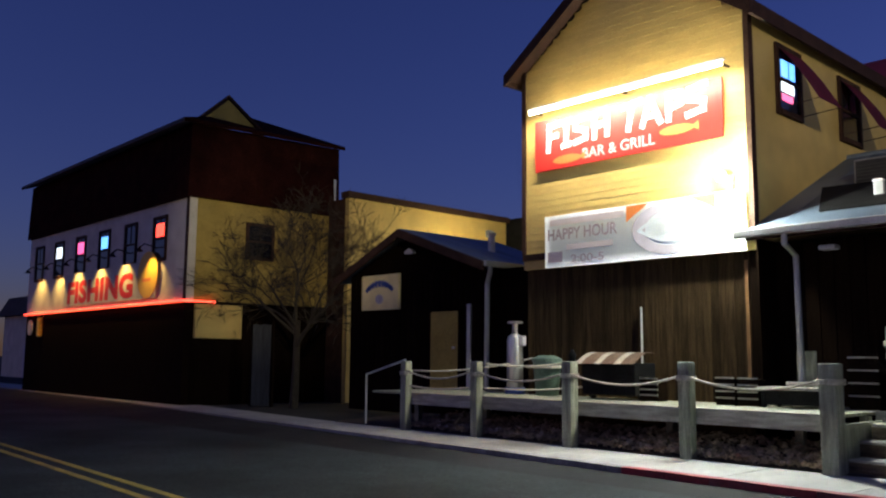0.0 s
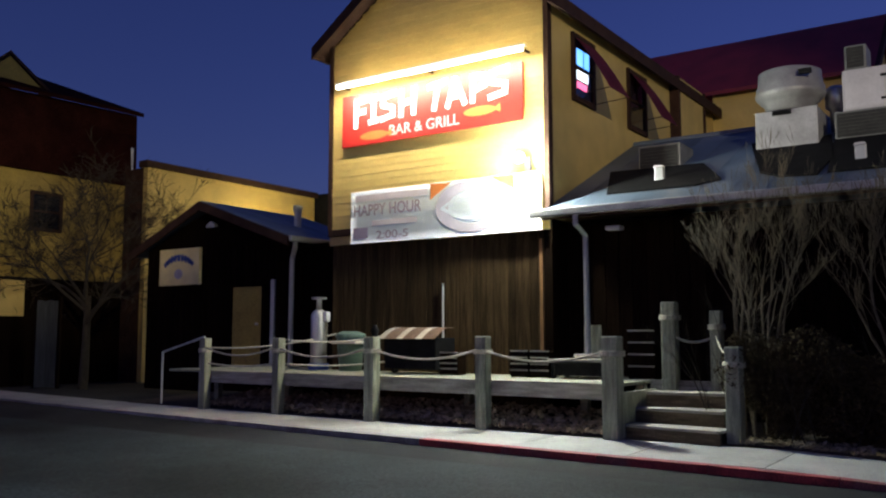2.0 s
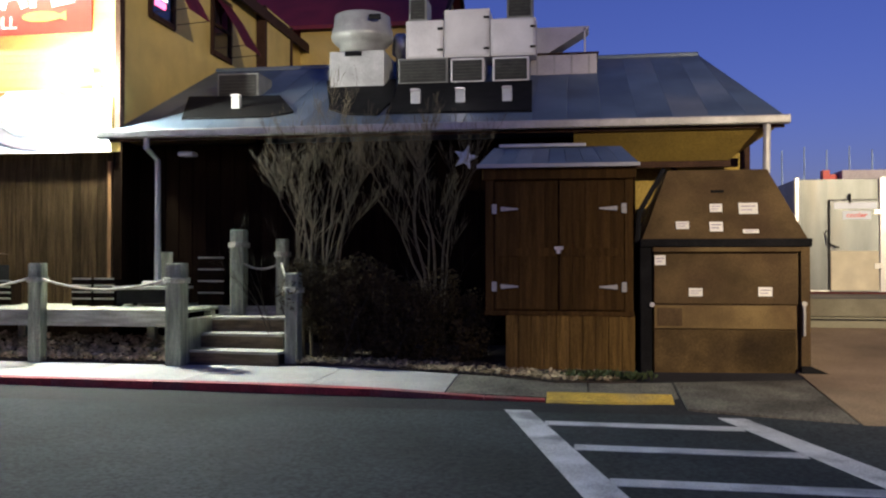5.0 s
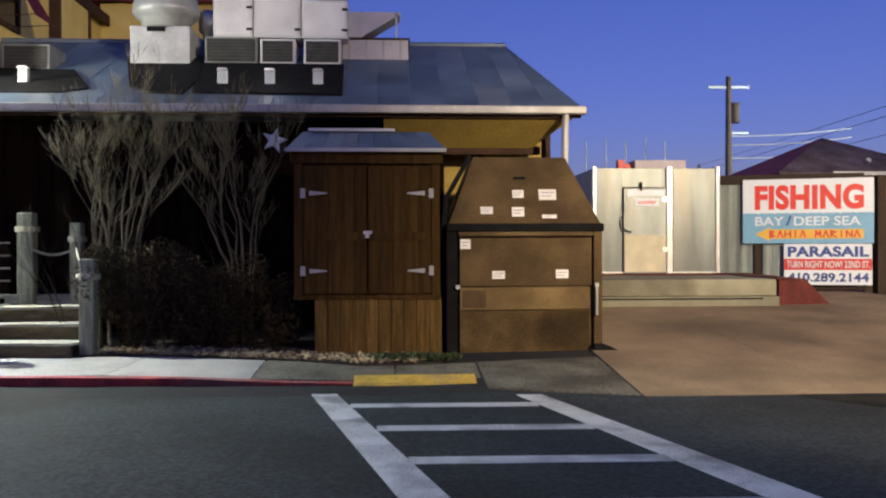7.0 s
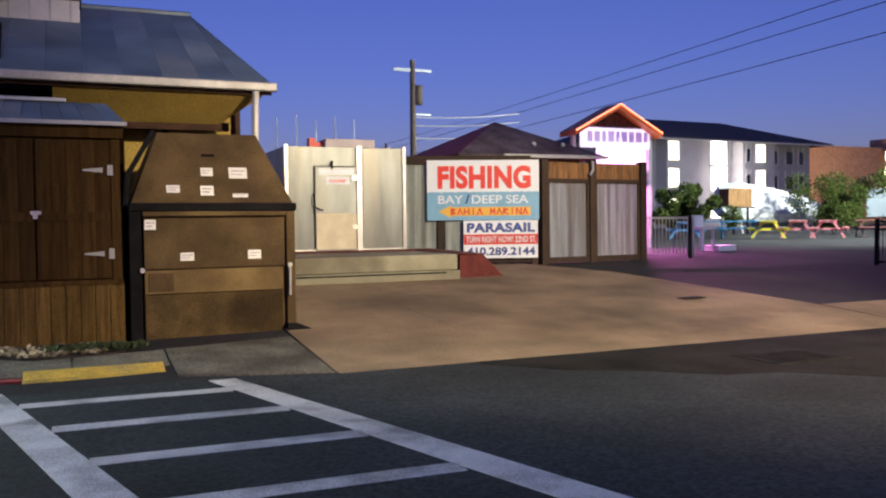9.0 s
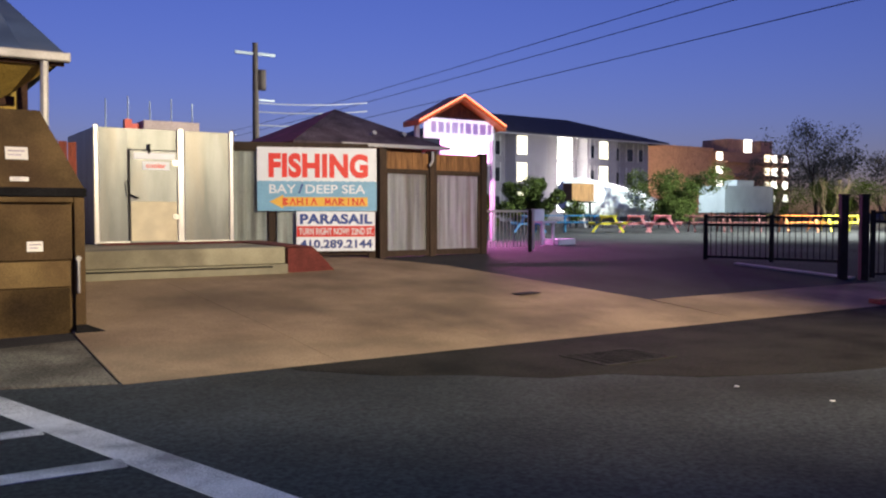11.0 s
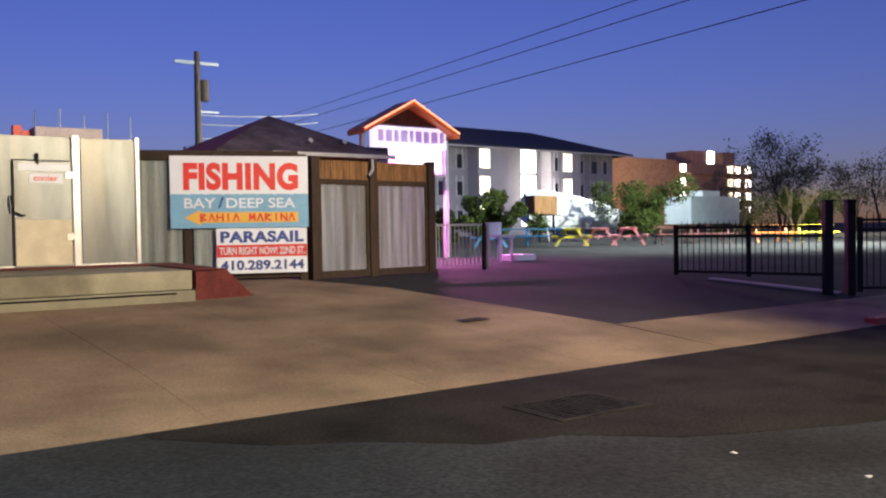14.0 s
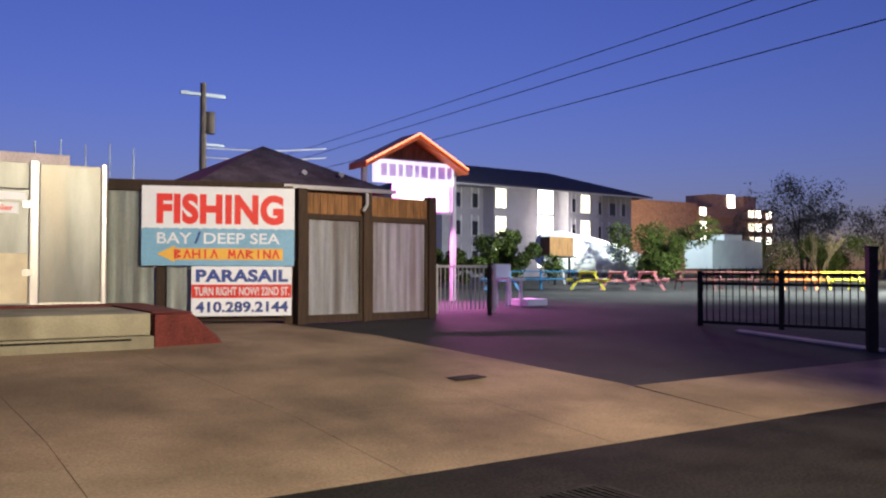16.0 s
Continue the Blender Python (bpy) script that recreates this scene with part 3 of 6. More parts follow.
for s in (-1, 1):
    slope = (PEAK - EAVE) / 2.42
    e = 2.62
    c = [(0, -0.32, PEAK + 0.12), (s * e, -0.32, PEAK + 0.12 - slope * e), (s * e, 9.2, PEAK + 0.12 - slope * e), (0, 9.2, PEAK + 0.12)]
    part("roof", slab(bmesh.new(), c if s < 0 else c[::-1], 0.1), TRIM_DARK, bar_house)
    bm = slab(bmesh.new(), [(0, -0.36, PEAK + 0.14), (s * (e + 0.02), -0.36, PEAK + 0.14 - slope * e), (s * (e + 0.02), -0.31, PEAK + 0.14 - slope * e), (0, -0.31, PEAK + 0.14)], 0.24)
    part("bargeboard", bm, TRIM_DARK, bar_house)
    part("fascia", box(s * 2.62 - 0.03, s * 2.62 + 0.03, -0.34, 9.2, EAVE - 0.22, EAVE + 0.02), TRIM_DARK, bar_house)
# wing across the back with its maroon roof and gable
part("wall", box(2.42, 6.0, 9.1, 9.3, 4.2, 7.75), YELLOW, bar_house, "yellow back wing wall")
bm = slab(bmesh.new(), [(-1.0, 8.85, 7.65), (6.25, 8.85, 7.65), (6.25, 11.6, 9.75), (-1.0, 11.6, 9.75)], 0.1)
part("roof", bm, MAROON, bar_house)
bm = slab(bmesh.new(), [(6.25, 14.4, 7.65), (-1.0, 14.4, 7.65), (-1.0, 11.6, 9.75), (6.25, 11.6, 9.75)], 0.1)
part("roof", bm, MAROON, bar_house)
bm = bmesh.new()
a = [bm.verts.new((6.0, y, z)) for y, z in ((9.1, 4.2), (14.2, 4.2), (14.2, 7.7), (11.6, 9.6), (9.1, 7.7))]
b = [bm.verts.new((5.85, y, z)) for y, z in ((9.1, 4.2), (14.2, 4.2), (14.2, 7.7), (11.6, 9.6), (9.1, 7.7))]
bm.faces.new(a), bm.faces.new(b[::-1])
for i in range(5):
    bm.faces.new((a[i], b[i], b[(i + 1) % 5], a[(i + 1) % 5]))
part("gable_wall", bm, YELLOW, bar_house)
for y0, y1 in ((8.8, 11.6), (14.45, 11.6)):
    part("bargeboard", slab(bmesh.new(), [(6.22, y0, 7.62), (6.32, y0, 7.62), (6.32, y1, 9.82), (6.22, y1, 9.82)], 0.2), TRIM_DARK, bar_house)


def sash(parent, along, x0, x1, z0, z1, at, lit=None, trim=TRIM_DARK, deep=0.05, sill=True):
    """A sash window on a wall that looks to -y (along 'x') or to +x (along 'y')."""
    def put(name, u0, u1, d0, d1, w0, w1, mat, par, label=""):
        b = box(u0, u1, at - d1, at - d0, w0, w1) if along == "x" else box(at + d0, at + d1, u0, u1, w0, w1)
        return part(name, b, mat, par, label)
    win = put("window", x0, x1, 0.0, 0.012, z0, z1, lit or GLASS_DARK, parent)
    t = 0.09
    for a, b2, c, d in ((x0 - t, x0, z0 - t, z1 + t), (x1, x1 + t, z0 - t, z1 + t)):
        put("window_frame", a, b2, 0, deep, c, d, trim, win)
    put("window_frame", x0, x1, 0, deep, z1, z1 + t, trim, win)
    put("window_sill", x0, x1, 0, deep + 0.02, z0 - t, z0, trim, win)
    zm = (z0 + z1) / 2
    put("sash_bar", x0, x1, 0.012, 0.035, zm - 0.025, zm + 0.025, trim, win)
    put("sash_bar", (x0 + x1) / 2 - 0.012, (x0 + x1) / 2 + 0.012, 0.012, 0.028, zm, z1, trim, win)
    return win


AWX, AWZ = 3.13, 5.75
w1 = sash(bar_house, "y", 0.98, 1.75, 5.72, 6.78, 2.42)
w2 = sash(bar_house, "y", 3.5, 4.32, 5.70, 6.78, 2.42)
for k, (z0, z1, mat) in enumerate(((6.32, 6.62, NEON_BLUE), (6.06, 6.26, NEON_WHITE), (5.9, 6.02, NEON_PINK))):
    part("neon_sign", box(2.436, 2.445, 1.10, 1.60 - 0.05 * k, z0, z1, 0.0), mat, w1)
for y0 in (0.95, 3.45):
    bm = bmesh.new()
    rows2 = [[bm.verts.new((2.43 + (AWX - 2.43) * k / 5, yy, 6.84 + (AWZ - 6.84) * k / 5 + 0.07 * math.sin(math.pi * k / 5))) for yy in (y0, y0 + 0.87)] for k in range(6)]
    for q, w in zip(rows2, rows2[1:]):
        bm.faces.new((q[0], q[1], w[1], w[0]))
    bmesh.ops.solidify(bm, geom=bm.faces[:], thickness=0.03)
    aw = part("awning", bm, MAROON, bar_house, "dark red window awning")
    for yy in (y0 + 0.03, y0 + 0.84):
        part("stay", tube(bmesh.new(), [(2.43, yy, AWZ - 0.02), (AWX - 0.03, yy, AWZ + 0.02)], 0.008, 6), TRIM_DARK, aw)
# lower storey of dark vertical boards
part("wall", box(-2.4, 2.42, 0.15, 0.35, 0.2, SZ - 0.02), WOOD_WALL, bar_house, "dark stained board wall")
me = meshed("board", box(-0.066, 0.066, 0.10, 0.148, 0.7, SZ - 0.03), WOOD_WALL)
for k in range(34):
    piece("board", me, bar_house, pose(-2.34 + 0.142 * k, random.uniform(-0.008, 0.006), 0))
part("trim_board", box(-2.43, 2.42, -0.03, 0.15, SZ - 0.13, SZ - 0.002), TRIM_DARK, bar_house)
part("batten", box(2.2, 2.26, 0.05, 0.10, 0.75, 3.1), WOOD_CEDAR, bar_house)
part("pipe", tube(bmesh.new(), [(0.25, 0.06, 0.8), (0.25, 0.06, 2.35), (0.27, 0.02, 2.42)], 0.018), GUTTER, bar_house)

# strip lamp over the sign
strip = thing("strip_lamp", -9.42, FY - 0.45, 6.25, 0, "long glowing strip lamp over the red sign", "lamp")
part("housing", box(-1.98, 2.15, -0.04, 0.07, 0.03, 0.06, 0.008), AC_GREY, strip)
part("tube", tube(bmesh.new(), [(-1.95, 0.01, -0.015), (2.1, 0.01, -0.015)], 0.04), TUBE, strip)
for xx in (-2.0, 0.0, 2.0):
    part("bracket", box(xx - 0.02, xx + 0.02, 0.05, 0.43, 0.03, 0.06), TRIM_DARK, strip)
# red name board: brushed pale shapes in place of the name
rb = thing("sign_board", -9.52, FY - 0.06, 5.13, 0, "red sign board with white lettering and orange fish shapes", "sign")
part("panel", box(-2.02, 2.01, -0.03, 0.0, 0, 1.02, 0.008), SIGN_RED, rb)


def strokes(lines, x0, x1, z0, z1, w, y, mat, parent, name, label="", deep=0.004, step=0.0007):
    """Brush strokes laid over one another in a field of a face that looks to -y."""
    bm = bmesh.new()
    k = 0
    for line in lines:
        pts = [Vector((x0 + (x1 - x0) * u, 0, z0 + (z1 - z0) * v)) for u, v in line]
        for p, q in zip(pts, pts[1:]):
            d = (q - p).normalized()
            n = Vector((-d.z, 0, d.x)) * w / 2
            e = d * w * 0.32
            c = [p - e + n * 0.8, q + e + n, q + e - n, p - e - n * 1.1]
            prism(bm, [(v.x, v.z) for v in c], y - deep - step * k, y)
            k += 1
    return part(name, bm, mat, parent, label)


MARKS = [
    (0.00, 0.30, [[(0.05, -0.1), (0.15, 1)], [(0.15, 0.95), (1, 1.0)], [(0.15, 0.5), (0.8, 0.52)]]),
    (0.36, 0.58, [[(0.2, 0.95), (0.9, 1)], [(0.55, 1), (0.45, 0)], [(0.05, 0), (0.85, 0.03)]]),
    (0.66, 0.98, [[(1, 1), (0.15, 0.92), (0.1, 0.6), (0.85, 0.42), (0.85, 0.1), (0, 0)]]),
    (1.08, 1.44, [[(0.1, 0), (0.15, 1)], [(0.9, 0.02), (0.95, 1.05)], [(0.15, 0.5), (0.9, 0.55)]]),
    (1.76, 2.14, [[(0, 0.95), (1, 1.05)], [(0.55, 1), (0.3, 0)]]),
    (2.16, 2.56, [[(0, 0), (0.45, 1.05)], [(0.45, 1.05), (0.95, 0.02)], [(0.25, 0.35), (0.75, 0.38)]]),
    (2.66, 2.98, [[(0.1, 0), (0.15, 1)], [(0.15, 1), (0.9, 0.95), (0.9, 0.55), (0.15, 0.42)]]),
    (3.06, 3.42, [[(1, 1.05), (0.15, 0.95), (0.1, 0.62), (0.9, 0.45), (0.85, 0.12), (0, 0.02)]]),
]
for k, (u0, u1, lines) in enumerate(MARKS):
    strokes(lines, -1.70 + u0, -1.70 + u1, 0.42 + 0.008 * k, 0.88 + 0.008 * k, 0.115, -0.0305, SIGN_WHITE, rb, "letter_shape", "white brushed letter shape")
words("lettering", "BAR & GRILL", SIGN_PALE, rb, -0.85, 0.72, 0.10, 0.30, -0.03, heavy=0.01)
for cx, zz in ((-1.22, 0.16), (1.15, 0.28)):
    bm = prism(bmesh.new(), [(cx + 0.34 * math.cos(t), zz + 0.085 * math.sin(t)) for t in [k * math.pi / 8 for k in range(16)]] , -0.038, -0.028)
    prism(bm, [(cx + 0.28, zz), (cx + 0.42, zz + 0.08), (cx + 0.42, zz - 0.08)], -0.037, -0.028)
    part("fish_shape", bm, SIGN_ORANGE, rb)
# hanging white banner
BANNER_PRINT = material("washed out print", (0.36, 0.31, 0.42), 0.6, vary=0.1, scale=4, grain=0.1)
BANNER_EMBLEM = material("washed grey emblem print", (0.50, 0.47, 0.55), 0.6, vary=0.15, scale=5, grain=0.1)
BANNER_FAINT = material("faint pink print", (0.72, 0.66, 0.70), 0.6, vary=0.08, scale=4, grain=0.1)
bn = thing("banner", -9.27, FY - 0.09, 3.23, 0, "washed out white printed banner below the sign", "banner")
bm = bmesh.new()
nx, nz = 24, 6
g = [[bm.verts.new((-2.03 + 4.13 * i / nx, 0.0008 * math.sin(i * 1.1 + j), 1.0 * j / nz)) for j in range(nz + 1)] for i in range(nx + 1)]
for i in range(nx):
    for j in range(nz):
        bm.faces.new((g[i][j], g[i + 1][j], g[i + 1][j + 1], g[i][j + 1]))
bmesh.ops.solidify(bm, geom=bm.faces[:], thickness=0.006)
part("cloth", bm, SIGN_WHITE, bn, smooth=True)
words("lettering", "HAPPY HOUR", BANNER_PRINT, bn, -1.95, -0.35, 0.52, 0.74, -0.0072, 0.0004, heavy=0.02)
words("lettering", "2:00-5", BANNER_PRINT, bn, -1.40, -0.65, 0.07, 0.22, -0.0072, 0.0004, heavy=0.015)
for x0, x1, z0, z1, mt in ((-1.5, -0.45, 0.32, 0.42, BANNER_FAINT), (-1.95, -1.6, 0.1, 0.3, BANNER_PRINT), (-1.9, -0.2, 0.80, 0.92, BANNER_FAINT)):
    part("print_bar", box(x0, x1, -0.0076, -0.0070, z0, z1), mt, bn)
def oval_ring(r0, r1):
    bm = bmesh.new()
    rings = [[bm.verts.new((0.75 + 0.78 * r * math.cos(2 * math.pi * k / 36), y, 0.52 + 0.46 * r * math.sin(2 * math.pi * k / 36))) for k in range(36)] for r, y in ((r0, -0.0070), (r0, -0.0077), (r1, -0.0077), (r1, -0.0070))]
    for p, q in zip(rings, rings[1:] + rings[:1]):
        for k in range(36):
            bm.faces.new((p[k], p[(k + 1) % 36], q[(k + 1) % 36], q[k]))
    bmesh.ops.recalc_face_normals(bm, faces=bm.faces[:])
    return bm


part("oval_emblem", oval_ring(0.66, 1.0), BANNER_EMBLEM, bn, "washed grey oval band")
for up_down in (-1, 1):
    arc = [(-0.62 + 1.34 * k / 10, up_down * (0.20 * math.sin(math.pi * min(1.0, k / 8.6)) - (0.12 * (k - 8.6) / 1.4 if k > 8.6 else 0))) for k in range(11)]
    strokes([[(x, z) for x, z in arc]], 0.72, 1.72, 0.52, 1.52, 0.06, -0.0076, SIGN_WHITE, bn, "fish_line", "", 0.0006, 0.00005)
for c in ([(-0.15, 0.70), (0.32, 0.985), (-0.15, 0.985)], [(1.12, 0.985), (1.58, 0.985), (1.58, 0.74)]):
    part("print_patch", prism(bmesh.new(), c, -0.0076, -0.0070), SIGN_ORANGE, bn)
# flood lamp
fl = thing("flood_lamp", -7.45, FY - 0.06, 4.22, 0, "glaring white flood lamp by the wall's corner, with two assumed heads", "lamp")
part("back_plate", box(-0.06, 0.06, 0.0, 0.05, -0.28, 0.28, 0.012), AC_GREY, fl)
# two heads are assumed, to match the tall glare
for zz in (-0.20, 0.22):
    hd2 = part("lamp_head", tube(bmesh.new(), [(0, -0.16, zz), (0, -0.21, zz), (0, -0.27, zz - 0.01)], [0.04, 0.075, 0.095], 16), AC_GREY, fl, smooth=True)
    part("arm", tube(bmesh.new(), [(0, 0.0, zz), (0, -0.12, zz + 0.03), (0, -0.17, zz)], 0.016), AC_GREY, hd2)
    part("lens", tube(bmesh.new(), [(0, -0.272, zz - 0.01), (0, -0.30, zz - 0.012)], [0.088, 0.06], 16), BULB, hd2, "glaring lens")

# ---- low porch with its gable ----
porch = thing("porch", -16.35, 13.2, 0, 0, "dark boarded porch with a low metal gable roof", "porch")
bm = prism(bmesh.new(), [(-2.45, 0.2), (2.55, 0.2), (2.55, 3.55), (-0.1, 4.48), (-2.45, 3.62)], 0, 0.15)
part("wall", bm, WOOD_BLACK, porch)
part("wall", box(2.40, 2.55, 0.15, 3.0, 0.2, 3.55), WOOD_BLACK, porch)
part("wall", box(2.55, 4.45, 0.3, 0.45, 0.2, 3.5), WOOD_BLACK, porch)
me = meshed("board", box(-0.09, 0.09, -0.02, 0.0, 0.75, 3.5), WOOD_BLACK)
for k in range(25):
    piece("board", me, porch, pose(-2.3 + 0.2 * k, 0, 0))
for s, e, ze in ((-1, -2.75, 3.5), (1, 2.78, 3.62)):
    for k in range(8):
        y0, y1 = -0.35 + 0.42 * k, 0.07 + 0.42 * k
        c = [(-0.1, y0 + 0.004, 4.62), (e, y0 + 0.004, ze), (e, y1 - 0.004, ze), (-0.1, y1 - 0.004, 4.62)]
        part("roof_panel", slab(bmesh.new(), c if s < 0 else c[::-1], 0.05), ROOF_METAL, porch)
    part("bargeboard", slab(bmesh.new(), [(-0.1, -0.42, 4.60), (e, -0.42, ze - 0.02), (e, -0.36, ze - 0.02), (-0.1, -0.36, 4.60)], 0.2), TRIM_DARK, porch)
part("gutter", box(2.74, 2.86, -0.38, 3.0, 3.50, 3.62, 0.015), GUTTER, porch)
part("downspout", tube(bmesh.new(), [(2.8, -0.2, 3.52), (2.8, -0.2, 3.38), (2.62, -0.1, 3.15), (2.6, -0.1, 0.85)], 0.055), GUTTER, porch)
part("post", box(2.45, 2.60, -0.06, 0.0, 0.8, 3.5), WOOD_BLACK, porch)
part("vent", tube(bmesh.new(), [(1.5, 1.2, 4.0), (1.5, 1.2, 4.42), (1.5, 1.2, 4.5)], [0.09, 0.09, 0.13]), GUTTER, porch)
pl = part("porch_lamp", prism(bmesh.new(), [(-0.2, 4.02), (0.1, 4.02), (0.1, 4.08), (-0.05, 4.16), (-0.2, 4.08)], -0.1, 0.0), GUTTER, porch)
dr = part("door", box(0.74, 1.66, -0.06, -0.02, 0.78, 2.58), YELLOW_DULL, porch, "plain ochre door")
part("door_handle", tube(bmesh.new(), [(1.55, -0.06, 1.75), (1.55, -0.12, 1.75)], 0.03), STEEL, dr)
part("door_frame", bx(bx(bmesh.new(), 0.66, 0.74, -0.07, 0, 0.78, 2.66), 1.66, 1.74, -0.07, 0, 0.78, 2.66), WOOD_BLACK, dr)
part("jamb_board", box(1.95, 2.05, -0.07, 0, 0.8, 2.72), GUTTER, porch, "pale narrow board")
tea = thing("drink_sign", -17.47, 13.11, 2.69, 0, "faded cream square sign with dark arched print", "sign")
part("panel", box(-0.72, 0.73, -0.03, 0.06, 0, 0.88, 0.01), material("aged cream sign", (0.85, 0.72, 0.36), 0.6, vary=0.1, scale=3, grain=0.15), tea)
bm = bmesh.new()
for k in range(9):
    t = math.pi * (0.22 + 0.56 * k / 8)
    bx(bm, -0.05, 0.05, -0.04, -0.03, -0.08, 0.08, Matrix.Translation((0.6 * math.cos(t), 0, 0.30 + 0.36 * math.sin(t))) @ Matrix.Rotation(math.pi / 2 - t, 4, "Y").inverted())
part("print_arc", bm, SIGN_NAVY, tea)
part("print_badge", prism(bmesh.new(), [(0.15 * math.cos(t), 0.27 + 0.12 * math.sin(t)) for t in [k * math.pi / 6 for k in range(12)]], -0.04, -0.03), SIGN_GREY, tea)

# ---- deck, posts and rope ----
deck = thing("deck", 0, 0, 0, 0, "raised weathered timber deck behind rope posts", "deck")
me = meshed("deck_board", box(-0.07, 0.07, 10.78, 13.1, 0.80, 0.84), WOOD_GREY)
for k in range(64):
    piece("deck_board", me, deck, pose(-14.7 + 0.148 * k, 0, random.uniform(-0.003, 0.003)))
for a, b in ((-13.5, -11.6), (-11.6, -9.4), (-9.4, -7.3), (-7.3, -5.3)):
    part("rim_board", box(a + 0.005, b - 0.005, 10.68, 10.775, 0.62, 0.845, 0.006), WOOD_GREY_X, deck)
part("rim_board", box(-5.30, -4.1, 12.0, 12.1, 0.62, 0.845), WOOD_GREY_X, deck)
for xx in (-14.5, -12.5, -10.5, -8.4, -6.3, -5.4):
    part("support_post", box(xx, xx + 0.12, 11.7, 11.82, 0.1, 0.79), WOOD_GREY, deck)
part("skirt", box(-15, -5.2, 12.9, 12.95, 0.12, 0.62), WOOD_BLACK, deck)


def rope_post(x, y, z1, w, label="square weathered timber post with a chamfered top"):
    p = thing("rope_post", x, y, 0.12, random.uniform(-4, 4), label, "post", "posts along the deck")
    bm = box(-w / 2, w / 2, -w / 2, w / 2, 0, z1 - 0.12, 0.018)
    part("shaft", bm, WOOD_GREY, p)
    bm = bmesh.new()
    for zz in (z1 - 0.35, z1 - 0.325, z1 - 0.375):
        r = w * 0.72
        tube(bm, [(r * math.cos(t), r * math.sin(t), zz) for t in [2 * math.pi * k / 12 for k in range(13)]], 0.014, 5)
    part("rope_coil", bm, ROPE, p)
    return p


POSTS = [(-13.5, 10.6, 1.45), (-11.59, 10.62, 1.46), (-9.42, 10.55, 1.48), (-7.33, 10.58, 1.49), (-5.23, 10.46, 1.49)]
for (x, y, z1), w in zip(POSTS, (0.165, 0.17, 0.195, 0.185, 0.225)):
    rope_post(x, y, z1, w)
rope_post(-4.98, 11.99, 1.99, 0.21, "tall square weathered timber post at the deck stair")
rope_post(-3.73, 10.8, 1.36, 0.19, "leaning weathered timber post at the stair's foot")
rope_post(-4.3, 12.0, 1.85, 0.16, "thin weathered timber post behind the stair")


def rope(p, q, sag, r=0.017, label="sagging pale rope between two posts"):
    n = 12
    pts = []
    for k in range(n + 1):
        t = k / n
        v = Vector(p).lerp(Vector(q), t)
        v.z -= sag * 4 * t * (1 - t)
        pts.append(v)
    ob = new("rope", meshed("rope", tube(bmesh.new(), pts, r, 6), ROPE, True))
    return tagged(ob, label, "rope", "ropes along the deck")


for (a, b) in zip(POSTS, POSTS[1:]):
    rope((a[0] + 0.1, a[1] - 0.06, 1.27), (b[0] - 0.1, b[1] - 0.06, 1.28), 0.14)
rope((-13.4, 10.6, 0.98), (-11.7, 10.62, 1.0), 0.05)
rope((-11.5, 10.7, 1.0), (-10.2, 12.2, 1.05), 0.06)
rope((-13.4, 10.66, 1.27), (-11.6, 12.6, 1.62), 0.12)
rope((-11.5, 10.7, 1.42), (-10.3, 12.2, 1.52), 0.08)
rope((-4.98, 11.9, 1.55), (-4.3, 11.95, 1.5), 0.12)
rope((-4.3, 11.95, 1.5), (-3.75, 10.85, 1.2), 0.1)
# handrail at the far end
hr = thing("handrail", -14.3, 10.6, 0.12, 0, "thin pale metal handrail at the deck's end", "handrail")
part("rail", tube(bmesh.new(), [(-0.45, 0, 0.05), (-0.45, 0, 1.05), (0.75, 0.02, 1.35)], 0.022), GUTTER, hr)
# stair
st = thing("deck_stair", -4.5, 10.5, 0.12, 0, "three weathered timber steps up to the deck", "stairs")
# risers are darker and browner than the treads
WOOD_STAIR = material("dark brown stair timber", (0.13, 0.10, 0.065), 0.9, vary=0.35, scale=4, bump=0.4, stretch=(0.6, 5, 5), each=0.2, stain=(0.06, 0.05, 0.03), amount=0.5, spec=0.1)
for k in range(3):
    m = pose(0.03, 0.28 + 0.40 * k, 0, 0, 0, (-7, -3, 9)[k])
    for j in range(2):
        part("tread_board", box(-0.65, 0.65 - 0.1 * k, -0.22 + 0.21 * j, -0.02 + 0.21 * j, 0.165 + 0.2 * k, 0.20 + 0.2 * k, 0.005, m), WOOD_GREY_X, st)
    part("riser", box(-0.66, 0.66 - 0.1 * k, -0.20, -0.165, 0.2 * k + (0.0 if k else 0.01), 0.16 + 0.2 * k, 0.004, m), WOOD_STAIR, st)
part("stringer", prism(bmesh.new(), [(-0.64, 0), (-0.64, 0.62), (-0.68, 0.62), (-0.68, 0)], 0.05, 1.3), WOOD_GREY, st)

# ---- things on the deck ----
ht = thing("patio_heater", -12.1, 12.2, 0.84, 0, "tall shiny steel gas cylinder with a narrow collar", "heater")
part("cylinder", tube(bmesh.new(), [(0, 0, 0), (0, 0, 0.05), (0, 0, 1.02), (0, 0, 1.1), (0, 0, 1.16)], [0.15, 0.16, 0.16, 0.14, 0.07], 20), STEEL, ht, smooth=True)
part("neck", tube(bmesh.new(), [(0, 0, 1.15), (0, 0, 1.36)], 0.055, 14), STEEL, ht, smooth=True)
part("cap", tube(bmesh.new(), [(0, 0, 1.36), (0, 0, 1.40)], 0.15, 16), STEEL, ht)
part("collar", box(0.13, 0.25, -0.06, 0.06, 0.92, 1.12, 0.02), AC_WHITE, ht)
part("base", tube(bmesh.new(), [(0, 0, 0), (0, 0, 0.12)], 0.2, 16), SIGN_NAVY, ht)
